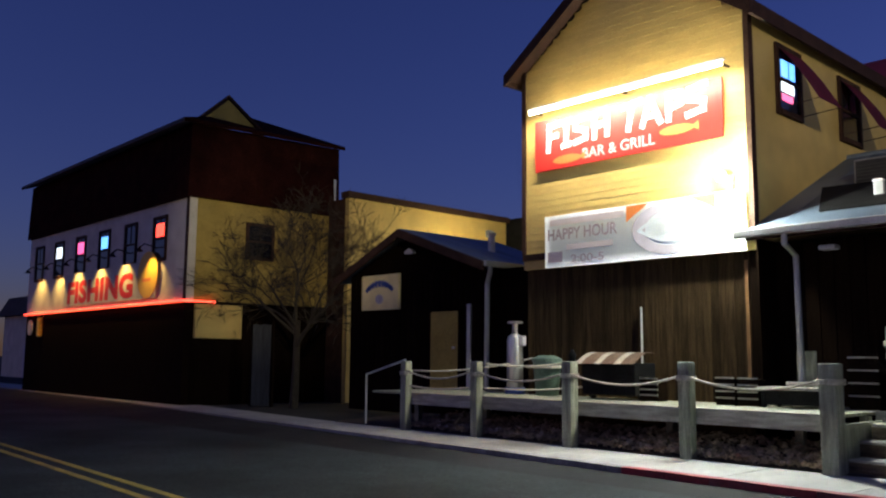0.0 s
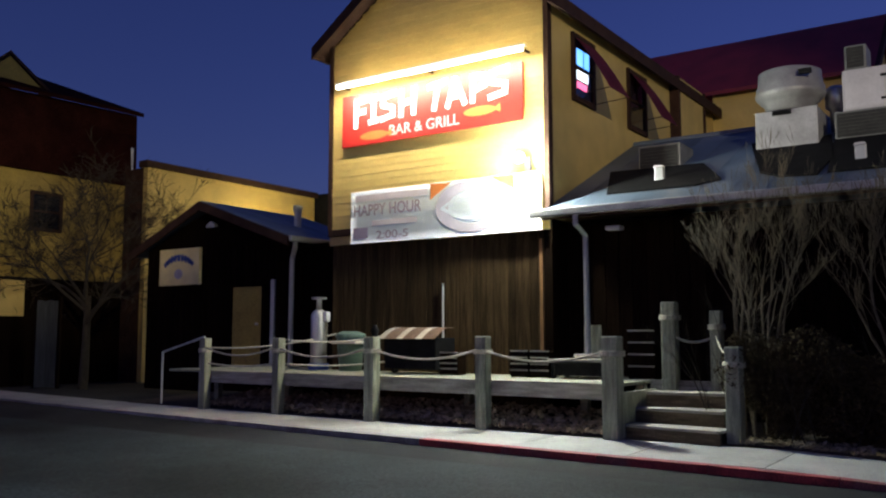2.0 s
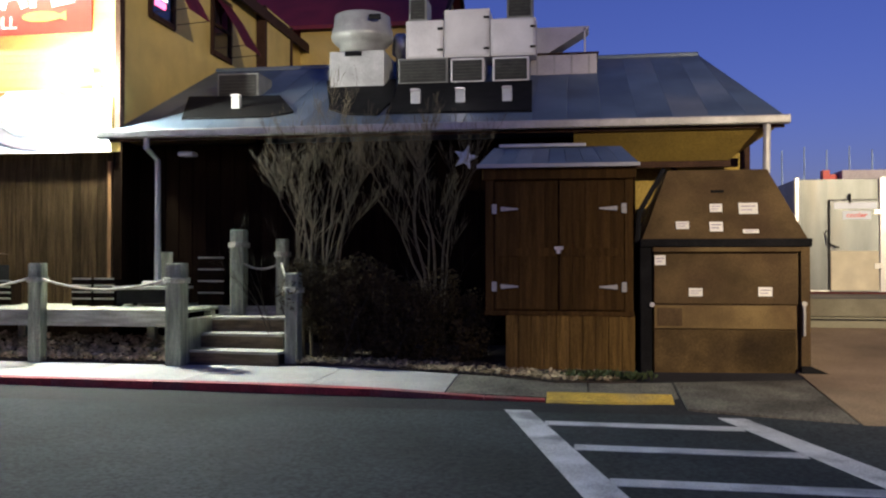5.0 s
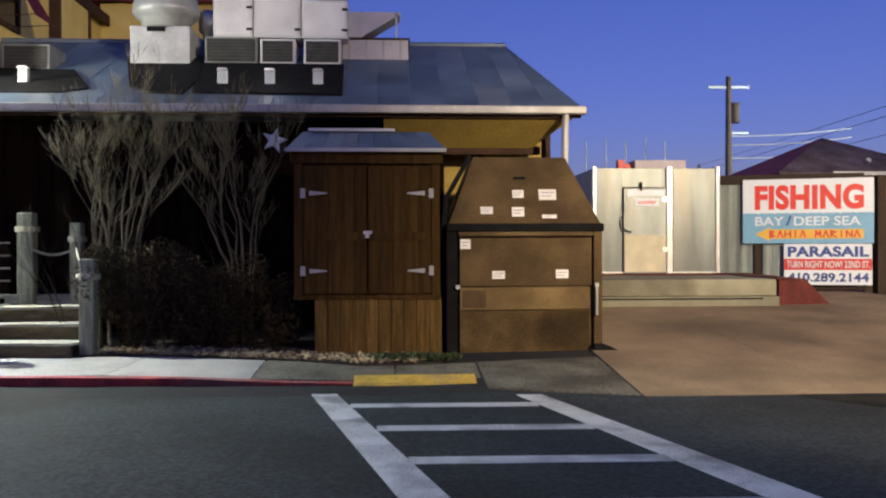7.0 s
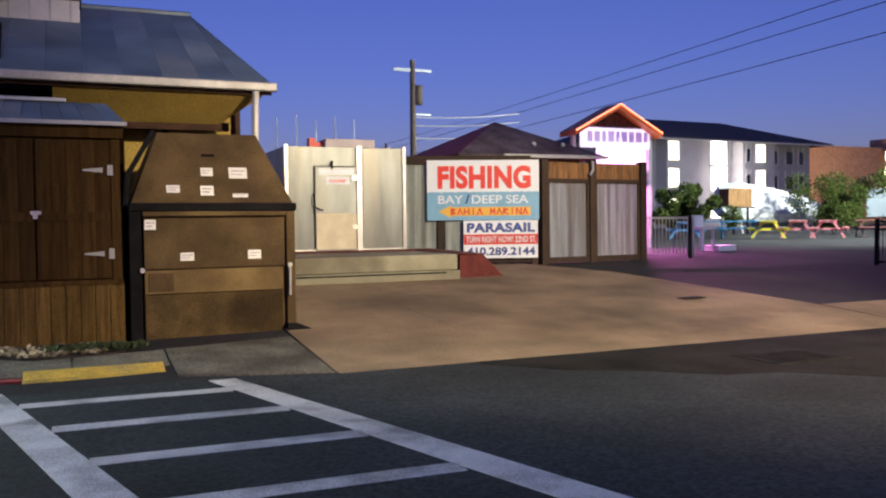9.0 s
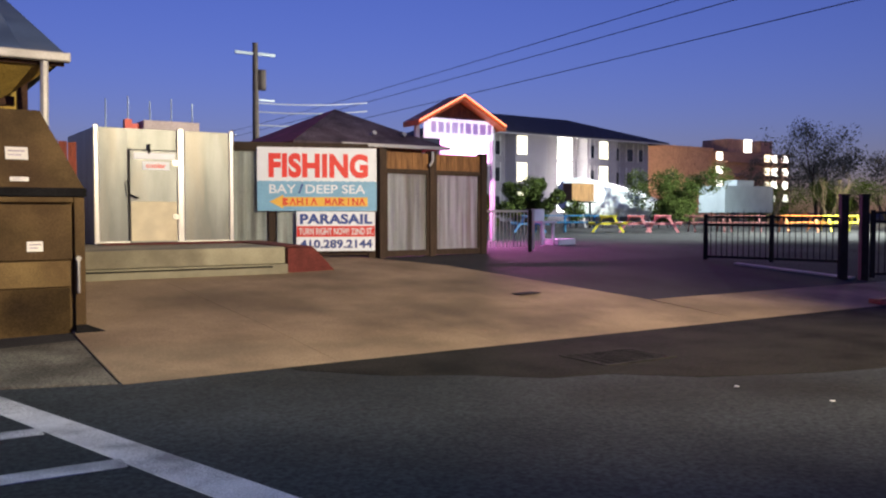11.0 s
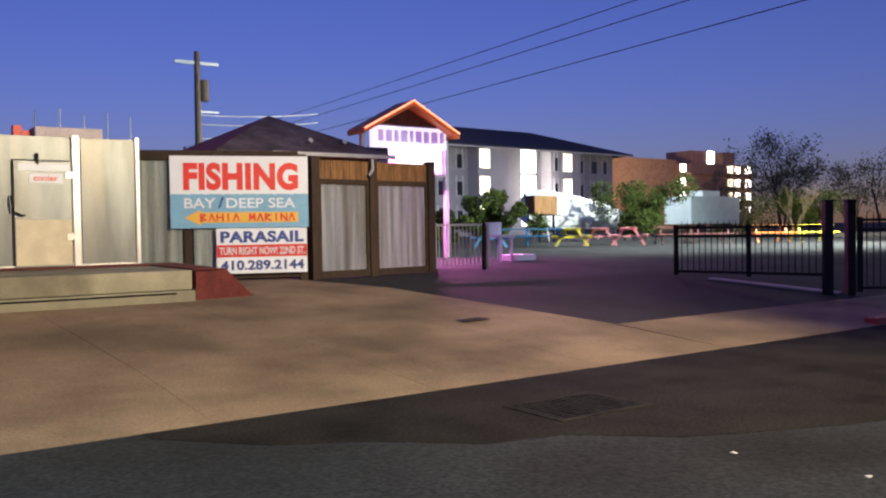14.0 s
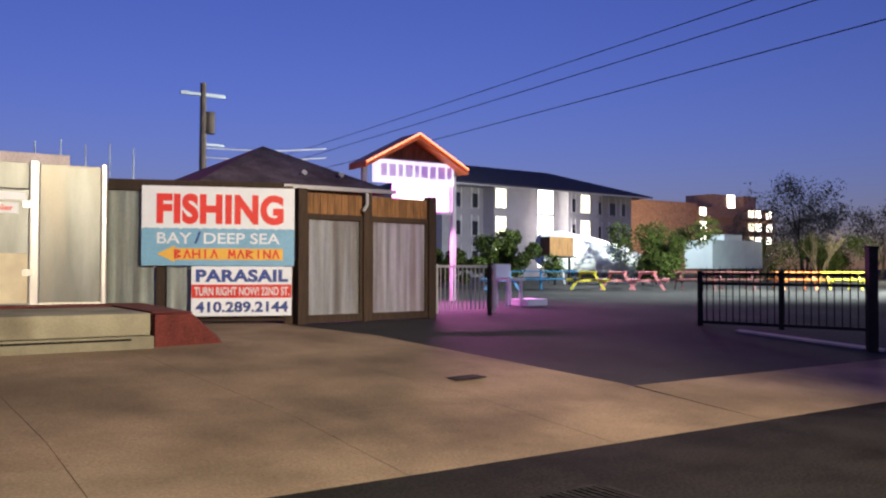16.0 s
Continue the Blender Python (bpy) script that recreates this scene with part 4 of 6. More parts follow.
bn2 = thing("trash_bin", -11.2, 12.1, 0.84, 8, "grey green plastic trash bin with a lid", "bin")
part("body", tube(bmesh.new(), [(0, 0, 0), (0, 0, 0.55), (0, 0, 0.62)], [0.21, 0.26, 0.27], 16), GREEN_BIN, bn2, smooth=True)
part("lid", tube(bmesh.new(), [(0, 0, 0.62), (0, 0, 0.68), (0, 0, 0.74)], [0.29, 0.28, 0.14], 16), GREEN_BIN, bn2)
part("cloth", box(-0.3, 0.3, -0.3, 0.3, 0.5, 0.56, 0.05), STRIPE_PALE, bn2, "pale cloth over the rim")
cb = thing("bar_cart", -9.45, 11.85, 0.84, 0, "low dark outdoor cart under a striped canvas hood", "cart")
part("body", box(-0.55, 0.55, -0.25, 0.35, 0.08, 0.62, 0.02), BLACK, cb)
for k in range(9):
    a, b = -0.6 + 0.135 * k, -0.6 + 0.135 * (k + 1)
    bm = bmesh.new()
    prof = [(-0.38 + 0.62 * t, 0.60 + 0.2 * math.sin(t * math.pi * 0.62)) for t in [j / 6 for j in range(7)]]
    vs = [[bm.verts.new((x, y, z)) for y, z in prof] for x in (a, b)]
    for j in range(6):
        bm.faces.new((vs[0][j], vs[1][j], vs[1][j + 1], vs[0][j + 1]))
    bmesh.ops.solidify(bm, geom=bm.faces[:], thickness=0.015)
    part("hood_stripe", bm, STRIPE_PALE if k % 3 == 0 else STRIPE_BROWN, cb)
for xx in (-0.5, 0.5):
    part("wheel", tube(bmesh.new(), [(xx - 0.03, 0, 0.08), (xx + 0.03, 0, 0.08)], 0.08, 14), IRON, cb)


def crate(x, y, w, h, label):
    c = thing("crate", x, y, 0.84, random.uniform(-6, 6), label, "crate", "crates on the deck")
    for k in range(4):
        z0 = 0.03 + k * h / 4
        part("slat", box(-w / 2, w / 2, -0.16, -0.145, z0, z0 + h / 4 - 0.03), WOOD_BLACK, c)
        part("pale_edge", box(-w / 2 - 0.005, w / 2 + 0.005, -0.168, -0.145, z0 + h / 4 - 0.029, z0 + h / 4 - 0.005), WOOD_GREY_X, c)
        part("slat", box(-w / 2, w / 2, 0.145, 0.16, z0, z0 + h / 4 - 0.03), WOOD_BLACK, c)
    for sx in (-1, 1):
        part("end_board", box(sx * (w / 2) - 0.012, sx * (w / 2) + 0.012, -0.14, 0.14, 0.0, h), WOOD_BLACK, c)
    part("bottom", box(-w / 2 + 0.015, w / 2 - 0.015, -0.14, 0.14, 0.01, 0.03), WOOD_BLACK, c)


crate(-8.75, 11.9, 0.32, 0.36, "small slatted timber crate beside the cart")
crate(-7.35, 11.85, 0.3, 0.40, "dark slatted crate on the deck")
crate(-7.0, 11.85, 0.3, 0.40, "dark slatted crate on the deck")
crate(-5.5, 12.35, 0.42, 0.72, "tall slatted crate near the stair post")
tb = thing("side_table", -6.3, 11.9, 0.84, 0, "low dark table with a pale edge", "table")
part("tabletop", box(-0.5, 0.5, -0.3, 0.3, 0.26, 0.30, 0.008), WOOD_GREY_X, tb)
for sx in (-0.45, 0.4):
    for sy in (-0.26, 0.21):
        part("leg", box(sx, sx + 0.05, sy, sy + 0.05, 0, 0.26), BLACK, tb)
part("apron", box(-0.46, 0.46, -0.25, 0.25, 0.05, 0.25), BLACK, tb)
ch = thing("deck_chair", -6.35, 12.3, 0.84, 25, "folded pale deck chair leaning by the wall", "chair")
part("backrest", box(-0.14, 0.14, 0.1, 0.14, 0.3, 0.85, m=Matrix.Rotation(-0.15, 4, "X")), WOOD_GREY, ch)
part("seat", box(-0.3, 0.2, -0.3, 0.1, 0.32, 0.37, 0.015), STRIPE_PALE, ch)
for sx in (-0.26, 0.14):
    part("leg", box(sx, sx + 0.04, -0.28, -0.24, 0, 0.32), WOOD_GREY, ch)
    part("leg", box(sx, sx + 0.04, 0.06, 0.10, 0, 0.32), WOOD_GREY, ch)
fg = new("post_ornament", meshed("post_ornament", tube(bmesh.new(), [(0, 0, 0), (0, 0, 0.05), (0, 0, 0.1), (0, 0, 0.15), (0, 0, 0.2)], [0.07, 0.05, 0.075, 0.045, 0.02], 10), BLACK, True))
fg.matrix_basis = pose(-9.42, 10.62, 1.475)
tagged(fg, "small dark ornament on a deck post", "ornament")

# ---- long dark building with the metal roof ----
kit = thing("kitchen_building", -2.0, 12.0, 0, 0, "low dark boarded building under a blue grey metal roof", "building")
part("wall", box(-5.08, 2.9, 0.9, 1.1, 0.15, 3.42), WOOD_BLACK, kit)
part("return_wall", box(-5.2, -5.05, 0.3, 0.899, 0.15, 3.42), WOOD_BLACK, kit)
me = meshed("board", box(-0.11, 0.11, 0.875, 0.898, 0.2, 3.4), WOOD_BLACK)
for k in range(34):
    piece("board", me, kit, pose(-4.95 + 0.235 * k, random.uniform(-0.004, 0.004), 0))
part("wall", box(2.9, 4.55, 1.15, 1.3, 0.15, 3.42), YELLOW_DULL, kit, "ochre end wall under the eave")
part("wall", box(4.4, 4.55, 1.3, 7.0, 0.15, 3.42), YELLOW_DULL, kit)
part("soffit", slab(bmesh.new(), [(2.0, 0.06, 3.38), (4.74, 0.06, 3.38), (4.22, 0.62, 3.02), (2.0, 0.62, 3.02)], 0.03), YELLOW_DULL, kit, "sloping ochre soffit boards")
part("beam", box(2.0, 4.36, 0.63, 0.75, 2.90, 3.02), TRIM_DARK, kit)
part("brace", box(-0.05, 0.05, -0.05, 0.05, 0, 1.0, m=pose(3.05, 1.08, 2.05, 0, 28, 0)), TRIM_DARK, kit)
part("brace", box(-0.05, 0.05, -0.05, 0.05, 0, 0.75, m=pose(4.1, 0.9, 2.95, 0, 52, 0)), TRIM_DARK, kit)
part("eave_post", box(4.38, 4.50, 0.5, 0.62, 0.15, 3.4), TRIM_DARK, kit)
RS = (5.33 - 3.5) / 4.0
for k in range(20):
    a, b = -5.1 + 0.5 * k, -5.1 + 0.5 * (k + 1)
    if b > 4.9:
        b = 4.88
    t = min(b, 4.88)
    top_a, top_b = min(a, 4.27), min(b, 4.27)
    bm = bmesh.new()
    c = [(a, 0, 3.5), (b - 0.004, 0, 3.5), (max(top_b - 0.004, top_a + 0.001), 4.0, 5.33), (top_a, 4.0, 5.33)]
    if k >= 19:
        c = [(a, 0, 3.5), (b, 0, 3.5), (4.27, 4.0, 5.33), (4.268, 4.0, 5.33)]
    slab(bm, c, 0.04)
    bx(bm, a - 0.012, a + 0.012, 0, 0.02, 3.5, 3.504)
    v = [bm.verts.new(p) for p in ((a - 0.012, 0, 3.502), (a + 0.012, 0, 3.502), (top_a + 0.012, 4.0, 5.332), (top_a - 0.012, 4.0, 5.332), (a, 0, 3.507), (top_a, 4.0, 5.337))]
    bm.faces.new((v[0], v[4], v[5], v[3])), bm.faces.new((v[1], v[2], v[5], v[4]))
    part("roof_panel", bm, ROOF_METAL, kit)
part("roof_panel", slab(bmesh.new(), [(4.88, 0, 3.5), (4.88, 8, 3.5), (4.27, 4.001, 5.33)], 0.04), ROOF_METAL, kit)
part("roof_panel", slab(bmesh.new(), [(-5.1, 4.0, 5.33), (4.27, 4.0, 5.33), (4.88, 8, 3.5), (-5.1, 8, 3.5)], 0.04), ROOF_METAL, kit)
part("ridge_cap", tube(bmesh.new(), [(-5.1, 4.0, 5.34), (4.27, 4.0, 5.34)], 0.05, 6), ROOF_METAL, kit)
part("gutter", box(-5.25, 4.92, -0.13, -0.003, 3.40, 3.52, 0.02), AC_GREY, kit)
part("fascia", box(-5.1, 4.86, 0.0, 0.03, 3.36, 3.455), TRIM_DARK, kit)
part("downspout", tube(bmesh.new(), [(-4.45, -0.06, 3.42), (-4.45, -0.06, 3.25), (-4.45, 0.30, 3.1), (-4.45, 0.34, 0.85)], 0.045), GUTTER, kit)
part("downspout", tube(bmesh.new(), [(4.62, -0.06, 3.42), (4.62, -0.03, 3.2), (4.62, 0.05, 2.2)], 0.05), AC_GREY, kit)
part("eave_lamp", box(-4.05, -3.8, 0.15, 0.35, 3.14, 3.21, 0.02), AC_WHITE, kit)


def roof_z(y):
    return 3.5 + (y - 12.0) * RS


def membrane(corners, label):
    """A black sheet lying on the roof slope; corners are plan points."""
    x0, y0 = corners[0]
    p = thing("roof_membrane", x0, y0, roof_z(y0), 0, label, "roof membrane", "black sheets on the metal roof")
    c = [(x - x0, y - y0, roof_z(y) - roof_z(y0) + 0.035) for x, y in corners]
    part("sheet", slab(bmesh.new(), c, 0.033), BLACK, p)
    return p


def hood(x, y, z):
    # plain vent box; the points of the same name are added fill
    p = thing("roof_light", x, y, z, 0, "small pale hooded vent box on the roof curb", "vent", "vent boxes on the roof")
    part("body", box(-0.075, 0.075, -0.09, 0, -0.12, 0.1, 0.012), GUTTER, p)
    part("hood", prism(bmesh.new(), [(-0.085, 0.1), (0.085, 0.1), (0.06, 0.13), (-0.06, 0.13)], -0.12, 0.0), AC_WHITE, p)


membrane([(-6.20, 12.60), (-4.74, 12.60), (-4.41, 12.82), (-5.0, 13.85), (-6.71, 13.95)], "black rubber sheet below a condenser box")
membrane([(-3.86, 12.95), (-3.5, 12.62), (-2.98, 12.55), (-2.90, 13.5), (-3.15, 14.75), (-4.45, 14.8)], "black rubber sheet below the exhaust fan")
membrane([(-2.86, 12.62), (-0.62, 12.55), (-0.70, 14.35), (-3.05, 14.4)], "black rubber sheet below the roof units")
for x in (-5.49, -2.49, -1.77, -1.03):
    hood(x, 13.16, roof_z(13.1) + 0.13)


CASING = material("weathered grey casing", (0.20, 0.205, 0.20), 0.6, 0.2, vary=0.2, scale=3, stain=(0.11, 0.105, 0.10), amount=0.5, grain=0.15)
FIN = material("dull fin metal", (0.05, 0.05, 0.045), 0.7, 0.2, vary=0.3, scale=6)


def grille_box(x0, x1, z0, z1, y0, y1, label, mat):
    p = thing("air_conditioner", (x0 + x1) / 2, y0, z0, 0, label, "air conditioner", "units on the metal roof")
    w, h = (x1 - x0) / 2, z1 - z0
    part("casing", box(-w, w, 0.0, y1 - y0, 0, h, 0.015), mat, p)
    part("coil", box(-w + 0.035, w - 0.035, -0.012, -0.002, 0.035, h - 0.035), GRILLE, p)
    me = meshed("fin", box(-w + 0.06, w - 0.06, -0.02, -0.013, 0, 0.012), FIN)
    k = 0.09
    while k < h - 0.08:
        piece("fin", me, p, pose(0, 0, k))
        k += 0.055
    return p


grille_box(-6.16, -5.41, 4.37, 4.80, 13.9, 14.6, "grey condenser box with a dark coil", CASING)
grille_box(-3.035, -2.159, 4.607, 5.064, 14.38, 15.10, "wide roof unit with a dark grille", CASING)
grille_box(-2.110, -1.526, 4.607, 5.035, 14.38, 15.10, "roof unit with a square dark grille", AC_WHITE)
grille_box(-1.379, -0.756, 4.607, 5.035, 14.38, 15.10, "roof unit with a square dark grille", AC_WHITE)
grille_box(-2.870, -2.548, 5.746, 6.155, 14.50, 15.00, "small dark unit on the pale ducts", CASING)
grille_box(-1.146, -0.698, 5.727, 6.204, 14.50, 15.00, "small dark unit on the pale ducts", CASING)
for x0, x1, z0, z1 in ((-2.91, -2.25, 5.07, 5.74), (-2.23, -1.44, 5.07, 5.91), (-1.42, -0.64, 5.07, 5.72)):
    p = thing("duct_cabinet", (x0 + x1) / 2, 14.45, z0, 0, "pale metal duct cabinet with latched doors", "cabinet", "duct cabinets on the roof")
    w, h = (x1 - x0) / 2, z1 - z0
    part("body", box(-w, w, 0, 0.75, 0, h, 0.012), AC_WHITE, p)
    part("door", box(-w + 0.04, w - 0.04, -0.015, -0.002, 0.04, h - 0.04, 0.005), AC_WHITE, p)
    for zz in (0.12, h - 0.18):
        part("latch", box(w - 0.1, w + 0.0, -0.03, -0.016, zz, zz + 0.04), IRON, p)
p = thing("intake_duct", -0.15, 14.85, 4.73, 0, "pale ribbed duct with a slanted intake hood", "duct")
part("body", box(-0.6, 0.55, 0, 0.7, 0, 0.42, 0.01), AC_WHITE, p)
for k in range(4):
    part("rib", box(-0.5 + 0.3 * k, -0.47 + 0.3 * k, -0.012, 0.0, 0.02, 0.40), AC_GREY, p)
bm = prism(bmesh.new(), [(-0.5, 0.46), (-0.5, 0.92), (0.42, 0.92), (0.40, 0.88), (-0.3, 0.46)], 0.05, 0.6)
part("hood", bm, AC_WHITE, p)
part("stay", box(0.33, 0.36, 0.05, 0.08, 0.44, 0.9), AC_WHITE, p)
part("lip", box(-0.6, 0.58, -0.03, 0.72, 0.425, 0.45), TRIM_DARK, p)
p = thing("exhaust_fan", -3.77, 14.75, 4.76, 0, "round spun metal exhaust fan on a square duct", "fan")
part("duct", box(-0.48, 0.5, -0.45, 0.45, -0.25, 0.45, 0.01), AC_GREY, p)
part("neck", tube(bmesh.new(), [(0, 0, 0.45), (0, 0, 0.52)], 0.33, 24), AC_GREY, p)
part("bowl", tube(bmesh.new(), [(0, 0, 0.48), (0, 0, 0.50), (0, 0, 0.62), (0, 0, 0.66), (0, 0, 0.74), (0, 0, 0.80), (0, 0, 0.82), (0, 0, 0.90), (0, 0, 0.94), (0, 0, 1.16), (0, 0, 1.18)], [0.36, 0.40, 0.42, 0.48, 0.55, 0.565, 0.55, 0.545, 0.52, 0.50, 0.46], 28), AC_GREY, p, smooth=True)
part("motor_cap", tube(bmesh.new(), [(0, 0, 1.17), (0, 0, 1.21)], [0.30, 0.28], 20), AC_GREY, p)
part("vent_slot", box(-0.2, 0.1, -0.47, -0.451, 0.36, 0.44), BLACK, p)
part("bracket", box(0.25, 0.45, -0.56, -0.49, 0.98, 1.06), IRON, p)
p = thing("small_exhaust", -3.12, 15.1, 4.76, 0, "small round exhaust pipe beside the fan", "fan")
part("pipe", tube(bmesh.new(), [(0, 0, 0), (0, 0, 0.5), (0, 0, 0.55), (0, 0, 0.85), (0, 0, 0.92)], [0.1, 0.1, 0.17, 0.18, 0.1], 16), STEEL, p, smooth=True)

# ---- shed ----
sh = thing("shed", -0.19, 10.46, 0.14, 0, "brown wooden double door shed with a metal lid roof", "shed")
part("body", box(-0.90, 0.90, 0.03, 1.1, 0.70, 2.42), WOOD_SHED, sh)
part("base", box(-0.66, 0.93, 0.02, 1.1, 0.0, 0.70), WOOD_BASE, sh)
me = meshed("base_board", box(-0.075, 0.075, 0.0, 0.019, 0.0, 0.71), WOOD_BASE)
for k in range(10):
    piece("base_board", me, sh, pose(-0.58 + 0.159 * k, random.uniform(-0.004, 0.004), random.uniform(-0.015, 0.005)))
part("sill_board", box(-0.92, 0.92, -0.02, 0.03, 0.70, 0.755), WOOD_SHED, sh)
part("header", box(-0.95, 0.95, -0.05, 0.03, 2.40, 2.55, 0.008), WOOD_SHED, sh)
for s in (-1, 1):
    part("corner_post", box(s * 0.86 - 0.05, s * 0.86 + 0.05, -0.012, 0.03, 0.755, 2.40), WOOD_SHED, sh)
    d = part("door", box(s * 0.405 - 0.395, s * 0.405 + 0.395, 0.0, 0.028, 0.77, 2.38), WOOD_SHED, sh)
    for k in range(5):
        part("plank", box(s * 0.405 - 0.39 + 0.157 * k, s * 0.405 - 0.239 + 0.157 * k, -0.014, -0.001, 0.78, 2.37), WOOD_SHED, d)
    part("rail", box(s * 0.405 - 0.385, s * 0.405 + 0.385, -0.028, -0.0145, 1.44, 1.54), WOOD_SHED, d)
    for zz in (1.06, 2.03):
        part("hinge", bx(prism(bmesh.new(), [(s * 0.72, zz - 0.03), (s * 0.72, zz + 0.03), (s * 0.50, zz + 0.008), (s * 0.50, zz - 0.008)], -0.04, -0.03), s * 0.80 - 0.03, s * 0.80 + 0.03, -0.04, -0.03, zz - 0.06, zz + 0.06), AC_GREY, d, "dull strap hinge")
lk = part("hasp", bx(bx(bmesh.new(), -0.05, 0.06, -0.045, -0.029, 1.52, 1.56), -0.025, 0.025, -0.06, -0.046, 1.47, 1.53), STEEL, sh, "shiny hasp and padlock")
for k in range(9):
    a, b = -1.0 + 0.2205 * k, -1.0 + 0.2205 * (k + 1)
    part("roof_panel", slab(bmesh.new(), [(a + 0.003, -0.12, 2.575), (b - 0.003, -0.12, 2.575), (0.85 * b - 0.003 - 0.03, 0.75, 2.90), (0.85 * a + 0.003 - 0.03, 0.75, 2.90)], 0.025), ROOF_METAL, sh)
part("roof_edge", box(-1.01, 0.99, -0.14, -0.118, 2.54, 2.585), GUTTER, sh)
part("roof_cap", box(-0.80, 0.35, 0.70, 0.85, 2.90, 2.945, 0.01), GUTTER, sh, "pale strip on the shed roof")

# ---- trash compactor ----
du = thing("trash_compactor", 1.80, 10.45, 0.13, 0, "rust brown steel trash compactor with white labels", "dumpster")
part("body", box(-0.84, 0.86, 0.03, 1.5, 0.03, 1.57, 0.012), DUMP, du)
part("upper_plate", box(-0.83, 0.85, 0.0, 0.028, 0.87, 1.52, 0.006), DUMP, du)
part("middle_plate", box(-0.83, 0.83, -0.008, 0.028, 0.57, 0.85, 0.006), DUMP_LOW, du, "rubbed pale band")
part("lower_plate", box(-0.83, 0.82, 0.006, 0.028, 0.02, 0.55, 0.006), DUMP_DARK, du, "grimy darker plate")
part("patch_plate", box(-0.79, -0.50, -0.016, -0.009, 0.60, 0.82, 0.006), DUMP, du)
part("rim", box(-1.0, 1.0, -0.06, 1.55, 1.56, 1.66, 0.015), BLACK, du, "black steel rim")
part("lip", box(-0.85, 0.86, -0.07, -0.0, 1.50, 1.555, 0.01), DUMP_LOW, du, "worn lip")
for x0, x1 in ((-1.0, -0.86), (0.87, 0.98)):
    part("side_post", box(x0, x1, -0.03, 1.5, 0.0, 1.56, 0.01), BLACK if x0 < 0 else DUMP, du)
bm = bmesh.new()
lo, hi = [(-0.95, 0.30), (1.04, 0.30), (1.04, 1.6), (-0.95, 1.6)], [(-0.60, 0.62), (0.63, 0.62), (0.63, 1.5), (-0.60, 1.5)]
a = [bm.verts.new((x, y, 1.66)) for x, y in lo]
b = [bm.verts.new((x, y, 2.56)) for x, y in hi]
bm.faces.new(a[::-1]), bm.faces.new(b)
for i in range(4):
    bm.faces.new((a[i], a[(i + 1) % 4], b[(i + 1) % 4], b[i]))
hop = part("hopper", bm, DUMP, du, "sloping brown hopper hood")
part("guide_arm", tube(bmesh.new(), [(-1.02, 0.2, 1.60), (-0.98, 0.45, 2.0), (-0.64, 0.7, 2.58)], 0.035, 6), IRON, du)
# low black triangular wedge at the right foot
part("skid", prism(bmesh.new(), [(0.86, 0), (1.30, 0), (0.98, 0.14), (0.86, 0.14)], -0.1, -0.02), BLACK, du)
part("hydraulic_rod", tube(bmesh.new(), [(0.90, -0.06, 0.5), (0.90, -0.06, 0.85)], 0.018), STEEL, du)
part("bolt", tube(bmesh.new(), [(0.90, -0.03, 0.88), (0.90, -0.08, 0.88)], 0.03, 10), STEEL, du)
part("bolt", tube(bmesh.new(), [(-0.86, -0.03, 0.86), (-0.86, -0.08, 0.86)], 0.03, 10), STEEL, du)


def tag(parent, x, z, w, h, y, tilt=0.0):
    m = Matrix.Translation((x, y, z)) @ Matrix.Rotation(tilt, 4, "X")
    lb = part("label", box(-w / 2, w / 2, -0.004, 0.004, -h / 2, h / 2, m=m), LABEL, parent)
    part("print_bar", box(-w * 0.38, w * 0.38, -0.006, -0.0045, h * 0.12, h * 0.25, m=m), SIGN_GREY, lb)
    part("print_bar", box(-w * 0.38, w * 0.2, -0.006, -0.0045, -h * 0.2, -h * 0.08, m=m), SIGN_GREY, lb)


for x, z, w, h in ((-0.76, 1.40, 0.13, 0.12), (-0.34, 1.01, 0.16, 0.10), (0.47, 1.02, 0.16, 0.11)):
    tag(du, x, z, w, h, -0.006)
for x, z, w, h in ((-0.03, 2.06, 0.15, 0.11), (0.36, 2.05, 0.23, 0.15), (-0.04, 1.82, 0.16, 0.13), (0.37, 1.76, 0.19, 0.05), (-0.45, 1.84, 0.16, 0.10)):
    yy = 0.30 + (z - 1.66) / 0.9 * 0.32
    tag(du, x, z, w, h, yy - 0.012, -0.34)
part("vent_slot", box(-0.08, 0.08, 0.50, 0.52, 2.26, 2.29, m=pose(0, -0.0, 0)), BLACK, hop)

# star ornament on the wall
so = thing("hanging_star", -1.55, 12.0, 3.02, 0, "white five pointed star hung from the eave", "ornament")
pts = [((0.19 if k % 2 == 0 else 0.08) * math.sin(k * math.pi / 5 + 0.25), (0.19 if k % 2 == 0 else 0.08) * math.cos(k * math.pi / 5 + 0.25)) for k in range(10)]
bm = bmesh.new()
ring = [bm.verts.new((x, 0, z)) for x, z in pts]
front, back = bm.verts.new((0, -0.04, 0)), bm.verts.new((0, 0.04, 0))
for k in range(10):
    bm.faces.new((ring[k], ring[(k + 1) % 10], front)), bm.faces.new((ring[(k + 1) % 10], ring[k], back))
part("star", bm, SIGN_WHITE, so)
part("cord", tube(bmesh.new(), [(0.045, 0, 0.18), (0.045, 0.0, 0.36)], 0.004, 5), IRON, so)


